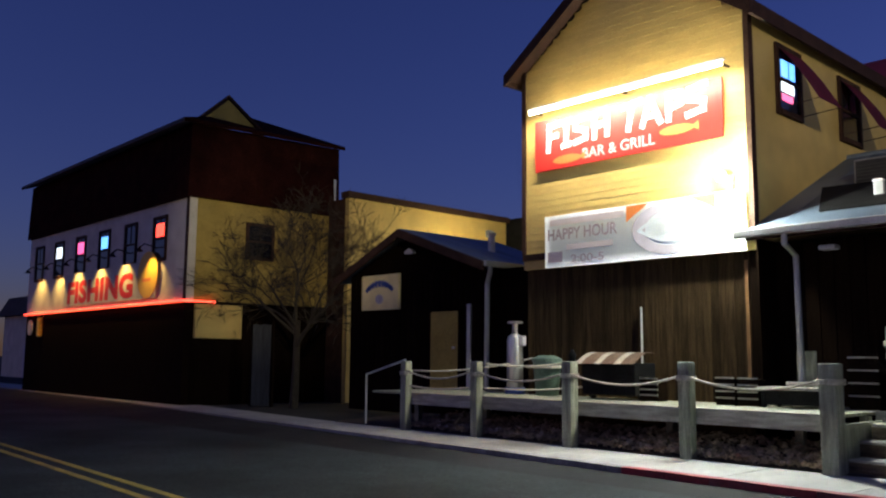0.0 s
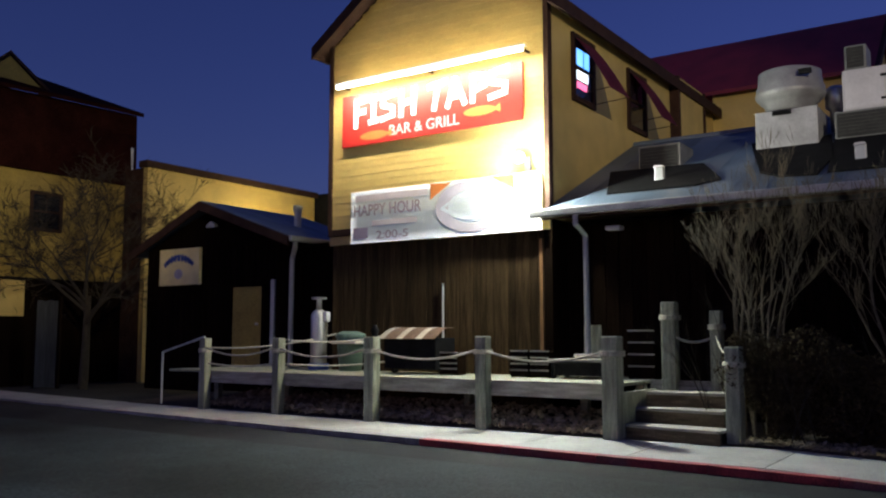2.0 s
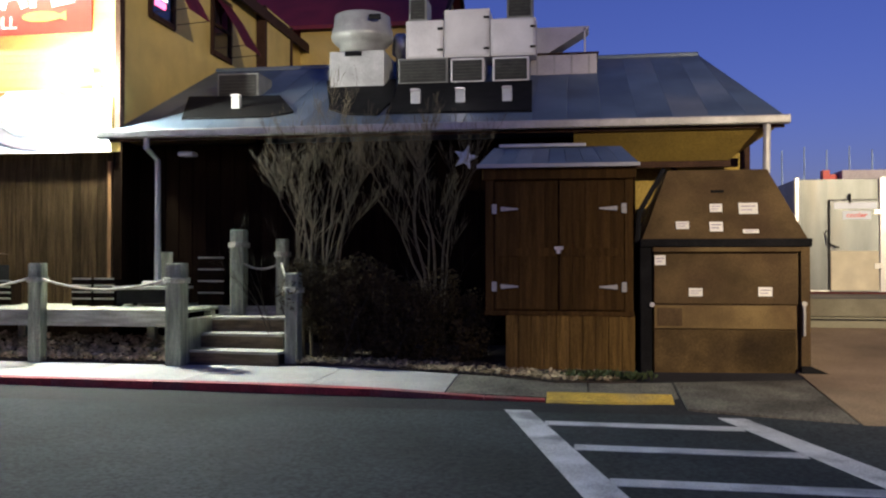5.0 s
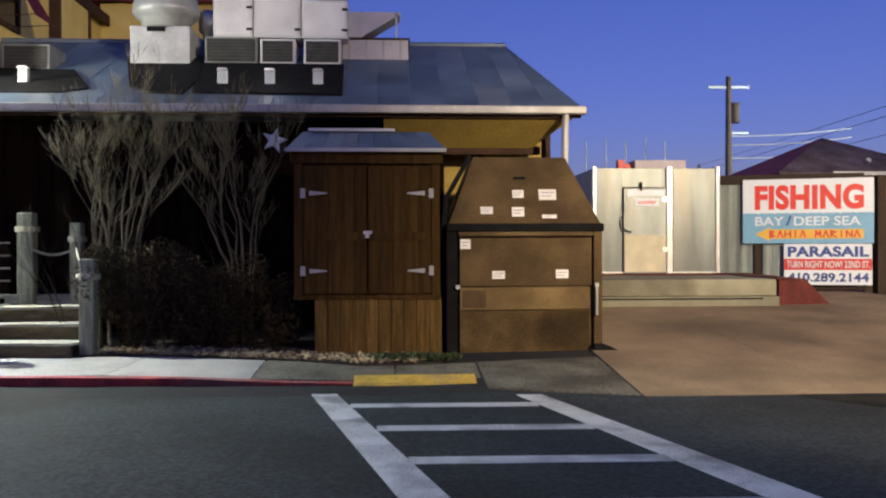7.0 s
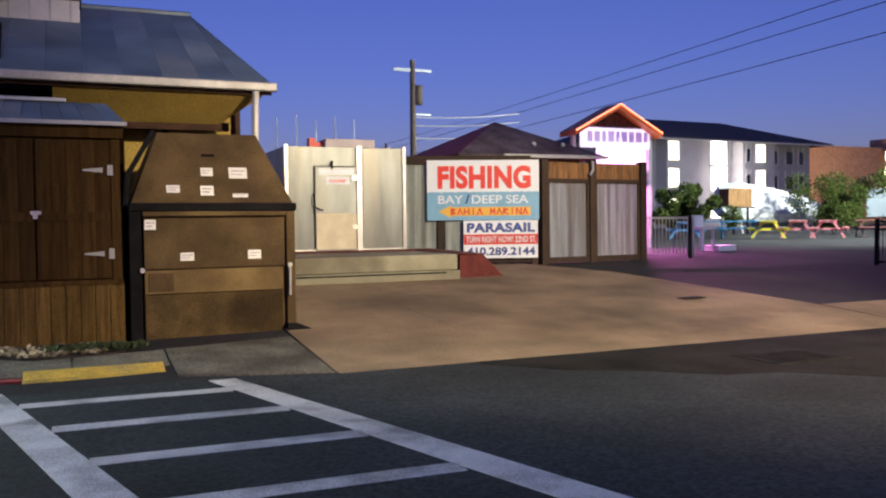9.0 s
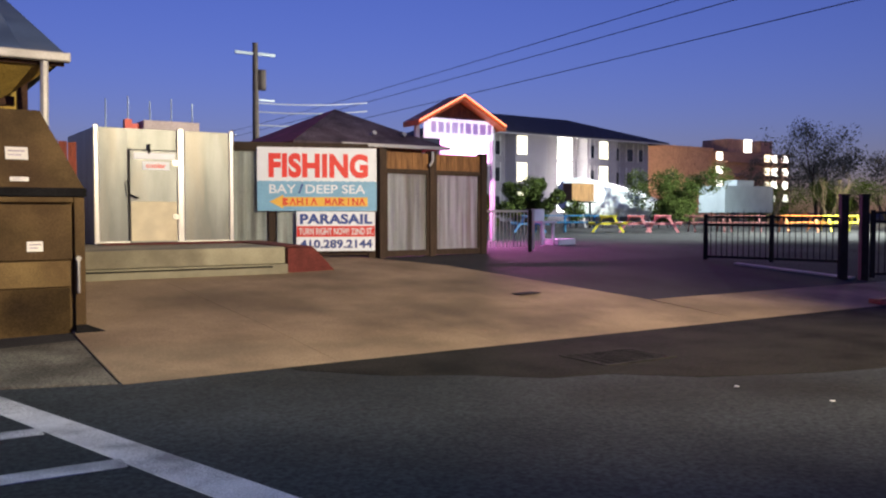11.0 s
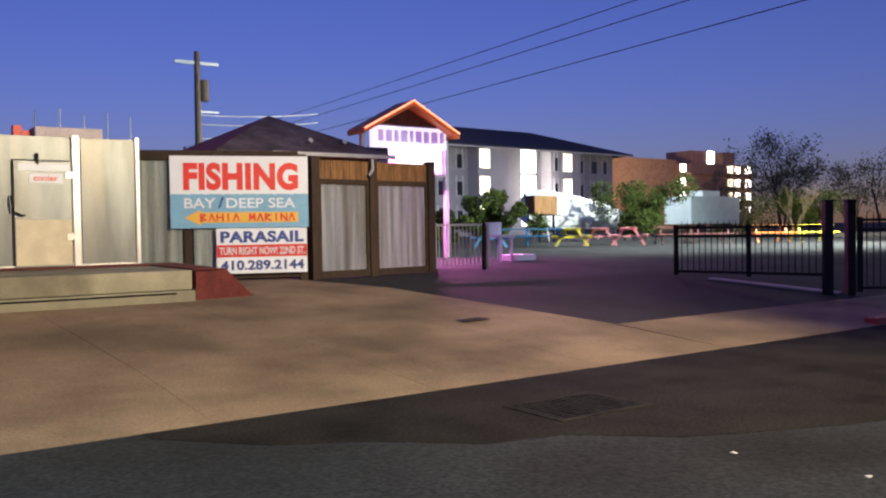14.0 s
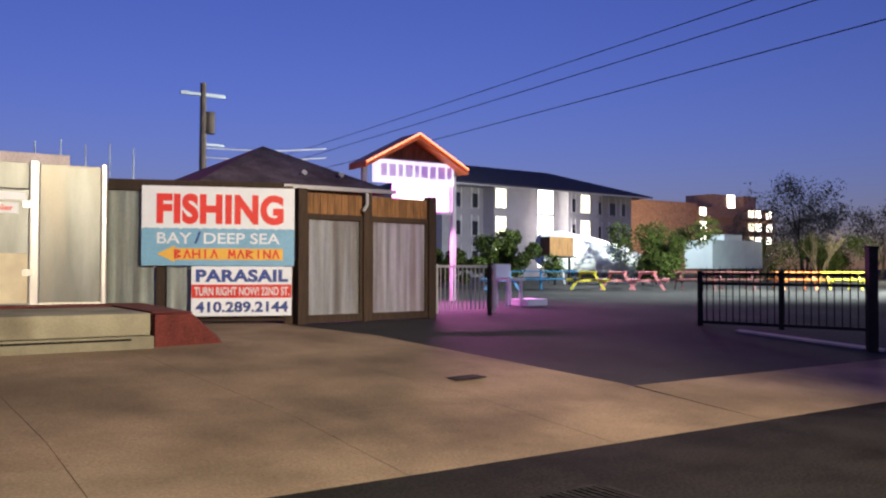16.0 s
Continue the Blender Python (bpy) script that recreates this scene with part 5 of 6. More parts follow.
# ---- bare shrubs and the dark hedge ----
def twigs(bm, p, d, length, r, depth, rnd, tips):
    n = 3
    pts, rad = [p], [r]
    for k in range(n):
        d = (d + Vector((rnd.gauss(0, 0.10), rnd.gauss(0, 0.10), rnd.gauss(0.03, 0.06)))).normalized()
        p = p + d * length / n
        pts.append(p), rad.append(r * (1 - 0.45 * (k + 1) / n))
    tube(bm, pts, rad, 5 if depth > 1 else 3)
    tips.append(p)
    if depth:
        for k in range(rnd.choice((3, 3, 4, 4))):
            q = pts[rnd.choice((1, 2, 2, 3))]
            e = (d + Vector((rnd.gauss(0, 0.27), rnd.gauss(0, 0.27), rnd.gauss(0.08, 0.14)))).normalized()
            twigs(bm, q, e, length * rnd.uniform(0.45, 0.68), rad[-1] * 0.7, depth - 1, rnd, tips)


def bare_shrub(x, y, z, height, stems, spread, seed, label, mat=BARK, r=0.028, depth=3, category="shrub"):
    rnd = random.Random(seed)
    p = thing("bare_shrub" if category == "shrub" else "bare_tree", x, y, z, 0, label, category)
    tips = []
    for k in range(stems):
        a = 2 * math.pi * k / stems + rnd.uniform(-0.4, 0.4)
        bm = bmesh.new()
        d = Vector((math.cos(a) * spread, math.sin(a) * spread * 0.7, 1)).normalized()
        twigs(bm, Vector((0.09 * math.cos(a), 0.09 * math.sin(a), 0)), d, height * rnd.uniform(0.42, 0.55), r * rnd.uniform(0.8, 1.2), depth, rnd, tips)
        part("stem", bm, mat, p)
    return p


def fork(bm, p, d, length, r, depth, rnd):
    """A rising branch that forks again and again into fine twigs."""
    pts, rad = [p], [r]
    for k in range(4):
        d = (d + Vector((rnd.gauss(0, 0.12), rnd.gauss(0, 0.12), 0.06))).normalized()
        p = p + d * length / 4
        pts.append(p), rad.append(max(0.0022, r * (1 - 0.4 * (k + 1) / 4)))
    tube(bm, pts, rad, 6 if depth > 2 else 4 if depth else 3)
    if depth:
        for k in range(rnd.choice((2, 3)) if depth > 2 else rnd.choice((3, 4))):
            a = rnd.uniform(0, 2 * math.pi)
            s = rnd.uniform(0.18, 0.5)
            e = (d + Vector((math.cos(a) * s, math.sin(a) * s, 0.08))).normalized()
            fork(bm, pts[4 if k < 1 else rnd.choice((1, 2, 3, 4))], e, length * rnd.uniform(0.55, 0.85), rad[-1] * rnd.uniform(0.5, 0.72), depth - 1, rnd)


def vase_shrub(x, y, z, stems, foot, lean, length, r, depth, seed, label, mat):
    """Many stems that rise together and lean apart."""
    rnd = random.Random(seed)
    p = thing("bare_shrub", x, y, z, 0, label, "shrub")
    for k in range(stems):
        a = 2 * math.pi * k / stems + rnd.uniform(-0.4, 0.4)
        c, sn = math.cos(a), math.sin(a)
        f = Vector((foot * c, foot * sn, 0))
        h = rnd.uniform(0.8, 1.2)
        top = f + Vector((c * lean * 0.22, sn * lean * 0.22, h))
        bm = bmesh.new()
        rr = r * rnd.uniform(0.75, 1.2)
        tube(bm, [f, (f + top) / 2 + Vector((rnd.gauss(0, 0.02), rnd.gauss(0, 0.02), 0)), top], [rr * 1.15, rr * 1.05, rr], 7)
        fork(bm, top, Vector((c * lean, sn * lean * 0.8, 1)).normalized(), length * rnd.uniform(0.85, 1.15), rr, depth, rnd)
        part("stem", bm, mat, p)


vase_shrub(-3.60, 11.45, 0.18, 9, 0.22, 0.10, 0.92, 0.021, 5, 4, "tall many stemmed bare shrub by the deck stair", BARK)
vase_shrub(-1.95, 11.6, 0.18, 6, 0.13, 0.13, 0.86, 0.022, 5, 9, "bare shrub with forked pale stems by the wall", BARK)
bare_shrub(-4.0, 11.2, 0.18, 2.2, 6, 0.35, 12, "thin bare shrub with fine twigs at the stair", BARK_DARK, 0.011, 4)
hd = thing("hedge", -2.3, 11.2, 0.16, 0, "dark dense low hedge in the planting bed", "hedge")
rnd = random.Random(21)
tips = []
for k in range(16):
    bm = bmesh.new()
    twigs(bm, Vector((rnd.uniform(-1.3, 1.1), rnd.uniform(-0.4, 0.5), 0)), Vector((rnd.gauss(0, 0.3), rnd.gauss(0, 0.3), 1)).normalized(), 0.8, 0.010, 3, rnd, tips)
    part("stem", bm, BARK_DARK, hd)


def crown(name, parent, n, size, mat, shape, seed):
    rnd = random.Random(seed)
    vs, fs = [], []
    for _ in range(n):
        p = shape(rnd)
        a = Vector((rnd.gauss(0, 1), rnd.gauss(0, 1), rnd.gauss(0, 1))).normalized()
        b = a.cross(Vector((rnd.gauss(0, 1), rnd.gauss(0, 1), rnd.gauss(0, 1)))).normalized()
        s = size * rnd.uniform(0.6, 1.4)
        k = len(vs)
        vs += [p - a * s, p + b * s * 0.45, p + a * s, p - b * s * 0.45]
        fs += [(k, k + 1, k + 2), (k, k + 2, k + 3)]
    me = bpy.data.meshes.new(name)
    me.from_pydata([tuple(v) for v in vs], [], fs)
    me.materials.append(mat)
    ob = new(name, me)
    ob.parent = parent
    return tagged(ob, kind="stuff")


LUMPS = []
for _ in range(60):
    lx = rnd.uniform(-1.42, 1.0)
    LUMPS.append((lx, rnd.uniform(-0.35, 0.45), rnd.uniform(0.1, 1.0) * (1.18 - 0.2 * lx), rnd.uniform(0.20, 0.36)))
def hedge_shape(r):
    x, y, z, s = r.choice(LUMPS)
    v = Vector((r.gauss(0, 1), r.gauss(0, 1), r.gauss(0, 1))).normalized() * s * r.uniform(0.6, 1.05)
    return Vector((x + v.x, y + v.y, max(0.03, z + v.z)))
crown("foliage", hd, 30000, 0.026, LEAF_GREEN, hedge_shape, 31)

# ---- walk-in cooler on its platform ----
pf = thing("platform", 5.05, 13.85, 0.30, 0, "stained concrete platform with a dark line along its front", "platform")
part("slab", box(-2.0, 1.54, 0.0, 3.2, 0.36, 0.64, 0.012), PLATFORM, pf)
part("footing", box(-2.05, 1.58, -0.03, 3.25, -0.2, 0.352, 0.012), PLATFORM, pf)
# thin black line along the front, just below the slab
part("crack", box(-1.7, 1.3, -0.034, -0.031, 0.30, 0.325), BLACK, pf)
ml = tagged(new("red_mat", meshed("red_mat", slab(slab(bmesh.new(), [(6.62, 13.9, 0.955), (7.16, 13.95, 0.935), (7.2, 16.6, 0.965), (6.62, 16.6, 0.965)], 0.02), [(4.1, 15.9, 0.965), (6.6, 15.9, 0.965), (6.6, 16.5, 0.965), (4.1, 16.5, 0.965)], 0.018), MAT_RED)), "dark red rubber matting sloping off the platform", "mat")
rp = thing("ramp", 6.66, 14.0, 0.45, 0, "low ramp wrapped in dark red matting", "ramp")
bm = bmesh.new()
v = [bm.verts.new(c) for c in ((0, -0.1, 0), (0.98, 0, 0), (1.2, 0.85, 0.05), (0.6, 2.6, 0.1), (0, 2.6, 0), (0, -0.1, 0.465), (0.50, -0.06, 0.46), (0.5, 2.6, 0.47), (0, 2.6, 0.47))]
for f in ((0, 1, 2, 3, 4), (0, 5, 6, 1), (1, 6, 2), (2, 6, 7, 3), (5, 8, 7, 6), (3, 7, 8, 4), (4, 8, 5, 0)):
    bm.faces.new([v[i] for i in f])
part("body", bm, MAT_RED, rp)
co = thing("walk_in_cooler", 5.37, 16.6, 0.94, 0, "pale embossed metal walk-in cooler with one door", "cooler")
part("body", box(-1.26, 1.26, 0.0, 2.6, 0, 2.12, 0.006), COOLER, co)
for x0, x1 in ((-1.255, -0.70), (0.345, 1.20)):
    part("front_panel", box(x0, x1, -0.025, -0.002, 0.06, 2.10, 0.004), COOLER, co)
# the lamp's highlight on these strips is put into their pale colour
for x0, x1 in ((0.20, 0.335), (1.205, 1.29), (-1.29, -1.2)):
    part("corner_strip", box(x0, x1, -0.05, -0.026, 0.0, 2.16, 0.02), TRIM_HIGHLIGHT, co, "metal corner strip with its highlight painted in")
part("sill_strip", box(-1.26, 1.26, -0.045, -0.026, 0.0, 0.055), STEEL, co)
cd = part("door", box(-0.67, 0.19, -0.06, -0.003, 0.02, 1.72, 0.01), COOLER, co)
part("gasket", box(-0.688, 0.208, -0.03, -0.0265, 0.012, 1.738), GRILLE, cd)
part("kick_plate", box(-0.655, 0.18, -0.072, -0.061, 0.05, 0.78, 0.004), COOLER_KICK, cd)
part("top_strip", box(-0.60, 0.15, -0.07, -0.061, 1.56, 1.68), SIGN_WHITE, cd)
pn = part("name_plate", box(-0.45, 0.05, -0.072, -0.062, 1.36, 1.52), SIGN_WHITE, cd)
words("lettering", "cooler", SIGN_RED, pn, -0.38, -0.02, 1.40, 1.49, -0.072, heavy=0.02)
for zz in (0.45, 1.45):
    part("hinge", box(0.10, 0.24, -0.085, -0.062, zz, zz + 0.1), STEEL, cd)
part("door_handle", tube(bmesh.new(), [(-0.72, -0.07, 1.15), (-0.72, -0.12, 1.15), (-0.70, -0.12, 0.92), (-0.58, -0.11, 0.85), (-0.52, -0.075, 0.85)], 0.015), IRON, cd)
part("closer", box(-0.34, -0.30, -0.08, -0.061, 1.66, 1.84), IRON, cd)
cu2 = thing("cooler_condenser", 5.75, 17.8, 3.06, 0, "low pale condenser with a red bracket on the cooler", "condenser")
part("body", box(-0.55, 0.55, -0.3, 0.3, 0, 0.26, 0.02), SIGN_PALE, cu2)
part("bracket", box(-0.85, -0.72, -0.1, 0.1, 0, 0.28), SIGN_RED, cu2)
part("arm", box(-0.71, -0.57, -0.08, 0.08, 0.08, 0.2), SIGN_RED, cu2)
rw = thing("red_fence", 3.75, 16.9, 0.5, 0, "dark red board fence beside the cooler", "fence")
me = meshed("slat", box(-0.07, 0.07, 0, 0.025, 0, 2.3), material("red fence boards", (0.22, 0.05, 0.03), 0.8, vary=0.3, scale=3, stretch=(6, 6, 0.5)))
for k in range(9):
    piece("slat", me, rw, pose(-1.2 + 0.155 * k, 0, random.uniform(-0.02, 0.03)))

# ---- fence of metal sheets in timber frames ----
def sheet(bm, x0, x1, z0, z1, pitch=0.23, amp=0.006):
    n = max(8, int((x1 - x0) / pitch * 10))
    lo = [bm.verts.new((x0 + (x1 - x0) * k / n, -amp * math.sin(2 * math.pi * (x1 - x0) * k / n / pitch), z0)) for k in range(n + 1)]
    hi = [bm.verts.new((v.co.x, v.co.y, z1)) for v in lo]
    for k in range(n):
        bm.faces.new((lo[k], lo[k + 1], hi[k + 1], hi[k]))
    bmesh.ops.solidify(bm, geom=bm.faces[:], thickness=0.004)
    return bm


fe = thing("metal_fence", 9.70, 16.15, 0.55, 6, "fence of galvanised sheets framed in dark timber", "fence")
for x in (0.02, 1.36, 2.86):
    part("post", box(x - 0.09, x + 0.09, -0.08, 0.10, 0.0, 2.32, 0.01), WOOD_FENCE, fe)
for x0, x1 in ((0.11, 1.27), (1.45, 2.77)):
    part("sheet", sheet(bmesh.new(), x0 + 0.06, x1 - 0.06, 0.16, 1.80), GALV, fe)
    part("bottom_rail", box(x0, x1, -0.04, 0.06, 0.03, 0.16), WOOD_FENCE, fe)
    part("top_rail", box(x0, x1, -0.04, 0.06, 1.80, 1.90), WOOD_FENCE, fe)
    part("side_stile", box(x0, x0 + 0.055, -0.03, 0.03, 0.16, 1.80), WOOD_FENCE, fe)
    part("side_stile", box(x1 - 0.055, x1, -0.03, 0.03, 0.16, 1.80), WOOD_FENCE, fe)
    n = 8
    for k in range(n):
        w = (x1 - x0) / n
        part("slat", box(x0 + w * k + 0.004, x0 + w * (k + 1) - 0.004, -0.01, 0.012, 1.90, 2.26), WOOD_CEDAR, fe)
part("downpipe", tube(bmesh.new(), [(1.30, -0.12, 2.30), (1.30, -0.13, 2.1), (1.22, -0.12, 1.98)], 0.03), GUTTER, fe)
# fence behind the big sign
fs2 = thing("metal_fence", 7.0, 17.12, 0.55, -20, "fence of galvanised sheets behind the painted sign", "fence")
for x in (-0.27, 0.62, 2.68):
    part("post", box(x - 0.07, x + 0.07, -0.02, 0.12, 0.0, 2.35, 0.01), WOOD_FENCE, fs2)
part("sheet", sheet(bmesh.new(), -0.22, 0.52, 0.35, 2.25), GALV, fs2)
part("sheet", sheet(bmesh.new(), 0.72, 2.60, 0.25, 2.25), GALV, fs2)
part("bottom_rail", box(0.70, 2.60, 0.0, 0.08, 0.08, 0.24), WOOD_FENCE, fs2)
part("top_rail", box(-0.19, 2.60, -0.05, 0.08, 2.22, 2.40), WOOD_FENCE, fs2)
gp = thing("side_gate", 7.0, 17.4, 0.95, 0, "narrow galvanised sheet gate beside the cooler", "gate")
part("sheet", sheet(bmesh.new(), -0.24, 0.42, 0.12, 1.80), GALV, gp)
for x in (-0.30, 0.47):
    part("post", box(x - 0.06, x + 0.06, -0.03, 0.08, -0.4, 1.92), WOOD_FENCE, gp)
part("top_rail", box(-0.24, 0.41, -0.03, 0.06, 1.81, 1.92), WOOD_FENCE, gp)

# painted signs on the fence
sg = thing("fishing_sign", 7.28, 16.93, 1.55, -20, "white and blue painted fishing sign with red letters", "sign")
part("panel", box(0, 2.44, -0.02, 0.0, 0, 1.30, 0.004), SIGN_WHITE, sg)
n = 40
top = [(2.437 * k / n + 0.0015, 0.60 + 0.018 * abs(math.sin(k * math.pi / 2.5))) for k in range(n + 1)]
part("blue_field", prism(bmesh.new(), [(2.4385, 0.002), (0.0015, 0.002)] + top, -0.024, -0.0205), SIGN_BLUE, sg)
words("lettering", "FISHING", SIGN_RED, sg, 0.23, 2.26, 0.68, 1.18, -0.021, heavy=0.05)
words("lettering", "BAY", SIGN_WHITE, sg, 0.24, 0.78, 0.36, 0.54, -0.025, heavy=0.012)
words("slash", "/", SIGN_NAVY, sg, 0.82, 0.93, 0.36, 0.56, -0.025, heavy=0.02)
words("lettering", "DEEP SEA", SIGN_WHITE, sg, 0.97, 2.20, 0.36, 0.54, -0.025, heavy=0.012)
part("arrow", prism(bmesh.new(), [(0.24, 0.19), (0.52, 0.33), (0.52, 0.285), (2.25, 0.285), (2.25, 0.095), (0.52, 0.095), (0.52, 0.05)], -0.028, -0.0245), SIGN_YELLOW, sg)
ARROW_MARKS = ([[(0, 0), (0, 1), (0.8, 0.8), (0, 0.5), (0.9, 0.2), (0, 0)]], [[(0, 0), (0.5, 1), (1, 0)]], [[(0, 0), (0, 1)], [(1, 0), (1, 1)], [(0, 0.5), (1, 0.5)]], [[(0.5, 0), (0.5, 1)]], [[(0, 0), (0.5, 1), (1, 0)]], None,
               [[(0, 0), (0.1, 1), (0.5, 0.3), (0.9, 1), (1, 0)]], [[(0, 0), (0.5, 1), (1, 0)]], [[(0, 0), (0, 1), (0.9, 0.75), (0, 0.5), (1, 0)]], [[(0.5, 0), (0.5, 1)]], [[(0, 0), (0, 1), (1, 0), (1, 1)]], [[(0, 0), (0.5, 1), (1, 0)]])
xx = 0.52
for k, lines in enumerate(ARROW_MARKS):
    if lines:
        strokes(lines, xx, xx + 0.10, 0.125, 0.255, 0.028, -0.0285, SIGN_RED, sg, "print_mark")
    xx += 0.142
sp = thing("parasail_sign", 7.28, 16.93, 0.72, -20, "white parasail sign with blue lettering and a red band", "sign")
part("panel", box(0.78, 2.40, -0.055, -0.03, 0, 0.82, 0.004), SIGN_WHITE, sp)
part("red_band", box(0.785, 2.395, -0.058, -0.0555, 0.30, 0.52), SIGN_RED, sp)
words("lettering", "PARASAIL", SIGN_NAVY, sp, 0.85, 2.34, 0.56, 0.77, -0.056, heavy=0.045)
words("lettering", "TURN RIGHT NOW! 22ND ST.", SIGN_WHITE, sp, 0.83, 2.36, 0.34, 0.48, -0.059, heavy=0.02)
words("lettering", "410.289.2144", SIGN_NAVY, sp, 0.85, 2.34, 0.06, 0.24, -0.056, heavy=0.035)

# ---- beyond the fence: hip roofed hut, gable sign, pole ----
hut = thing("bar_hut", 10.81, 20.5, 0.62, 0, "low hut with a maroon and grey hip roof", "building")
part("wall", box(-1.6, 1.6, -1.6, 2.4, 0, 2.5), WOOD_CEDAR, hut)
c = [(-2.1, -2.1, 2.53), (2.08, -2.1, 2.53), (2.08, 3.0, 2.53), (-2.1, 3.0, 2.53)]
for i in range(4):
    a, b = c[i], c[(i + 1) % 4]
    # front slope grey, the other slopes maroon
    part("roof", slab(bmesh.new(), [a, b, (0.15, 0.4, 3.62)], 0.05), HUT_GREY if i == 0 else HUT_ROOF, hut)
part("gutter", box(-0.9, 2.1, -2.17, -2.103, 2.46, 2.54), GUTTER, hut)
for x, z in ((0.25, 2.80), (1.1, 2.80)):
    part("roof_lamp", tube(bmesh.new(), [(x, -1.45, z), (x, -1.6, z + 0.06)], [0.03, 0.06], 8), GUTTER, hut)

gs = thing("gable_sign", 15.5, 22.0, 0.62, 0, "pole sign with an orange lit gable over a pink display", "sign")
for x in (-1.35, 1.42):
    part("post", box(x - 0.06, x + 0.06, -0.06, 0.06, 0, 3.7), AC_WHITE, gs)
for s in (-1, 1):
    part("gable_beam", slab(bmesh.new(), [(0.05, -0.45, 4.42), (s * 1.58 + 0.03, -0.45, 3.58), (s * 1.58 + 0.03, 0.45, 3.58), (0.05, 0.45, 4.42)], 0.16), SIGN_ORANGE, gs)
    part("neon_edge", tube(bmesh.new(), [(0.05, -0.47, 4.40), (s * 1.56 + 0.03, -0.47, 3.56)], 0.022, 6), glow("orange neon", (1.0, 0.25, 0.08), 3.0), gs)
part("gable_panel", prism(bmesh.new(), [(-1.1, 3.72), (1.2, 3.72), (0.05, 4.26)], -0.05, 0.05), WOOD_CEDAR, gs)
part("name_panel", box(-1.05, 1.36, -0.12, 0.12, 3.12, 3.70, 0.02), LED_WHITE, gs, "glowing white name panel")
dy = part("display", box(-0.45, 1.2, -0.14, 0.14, 2.42, 3.11, 0.02), LED_PINK, gs, "glowing pink display")
for x0, x1, z0, z1 in ((-0.38, 1.12, 2.84, 3.06), (-0.30, 1.05, 2.66, 2.78), (-0.38, 1.0, 2.50, 2.60)):
    part("text_bar", box(x0, x1, -0.148, -0.141, z0, z1), LED_CORE, dy)
part("panel_edge", box(-1.05, 1.36, -0.13, 0.13, 3.705, 3.74), SIGN_GREY, gs)
x = -0.92
for w in (0.17, 0.20, 0.14, 0.22, 0.12, 0.20, 0.18, 0.22, 0.15):
    part("name_bar", box(x, x + w, -0.130, -0.121, 3.28, 3.60), LED_DIM, gs)
    x += w + 0.075
part("cross_bar", box(-0.5, 1.36, -0.05, 0.05, 2.34, 2.41), AC_WHITE, gs)

up = thing("utility_pole", 15.3, 38.0, 0.6, 0, "brown timber utility pole with a transformer", "pole")
part("shaft", tube(bmesh.new(), [(0, 0, 0), (0, 0, 4.5), (0, 0, 8.6)], [0.17, 0.15, 0.12], 10), WOOD_POLE, up)
part("cross_arm", box(-0.95, 0.95, -0.05, 0.05, 8.05, 8.18), GUTTER, up)
part("transformer", tube(bmesh.new(), [(0.28, 0, 6.5), (0.28, 0, 7.4)], 0.22, 12), WOOD_POLE, up)
part("lower_arm", box(-0.1, 0.9, -0.04, 0.04, 6.0, 6.08), GUTTER, up)
def wire(p, q, sag, label, r=0.013, mat=IRON):
    pts = []
    for k in range(25):
        t = k / 24
        v = Vector(p).lerp(Vector(q), t)
        v.z -= sag * 4 * t * (1 - t)
        pts.append(v)
    return tagged(new("overhead_wire", meshed("overhead_wire", tube(bmesh.new(), pts, r, 5), mat)), label, "wire", "overhead wires")


for z in (8.6, 8.1, 7.2):
    wire((18.8, -25, z + 0.1), (27.2, 75, z + 0.1), 0.35, "dark overhead wire crossing above the lot", 0.015)
for x, y in ((18.8, -25.0), (27.2, 75.0)):
    copy_thing(up, pose(x, y, 0.2, 0, 0, 90))
# pale material stands in for light caught by these wires
for z, x1 in ((6.1, 8.0), (6.5, 9.5), (5.5, 10.0)):
    wire((15.4, 38, z), (20.5, 37, z + 0.25), 0.1, "wire at the utility pole, its light painted as pale colour", 0.03, AC_WHITE)
for k in range(5):
    p = thing("flag_pole", 9.2 + 0.95 * k, 40.0, 0.6, 0, "thin pale mast in the far yard", "mast", "masts in the yard")
    part("shaft", tube(bmesh.new(), [(0, 0, 0), (0, 0, 5.9 + 0.15 * (k % 2))], [0.05, 0.03], 6), GUTTER, p)

# small rail, stand and bollard at the lot's mouth
rl = thing("low_rail", 13.25, 17.3, 0.58, -8, "low pale wire railing by the lot's mouth", "railing")
for x in (0.0, 1.35):
    part("post", box(x - 0.03, x + 0.03, -0.03, 0.03, 0, 1.02), GUTTER, rl)
part("top_rail", box(0.03, 1.32, -0.02, 0.02, 0.95, 1.0), GUTTER, rl)
me = meshed("picket", box(-0.008, 0.008, -0.008, 0.008, 0.08, 0.95), GUTTER)
for k in range(12):
    piece("picket", me, rl, pose(0.1 + 0.1 * k, 0, 0))
bo = new("bollard", meshed("bollard", tube(bmesh.new(), [(0, 0, 0), (0, 0, 0.98), (0, 0, 1.05)], [0.05, 0.05, 0.02], 10), IRON))
bo.matrix_basis = pose(14.0, 16.5, 0.57)
tagged(bo, "thin black metal bollard on the lot", "bollard")
ls = thing("white_stand", 16.55, 19.1, 0.6, 10, "white painted wooden stand beside the railing", "stand")
for sx in (-0.26, 0.22):
    for sy in (-0.2, 0.16):
        part("leg", box(sx, sx + 0.06, sy, sy + 0.06, 0, 0.62), BIN_WHITE, ls)
part("seat", box(-0.3, 0.32, -0.24, 0.26, 0.62, 0.68), BIN_WHITE, ls)
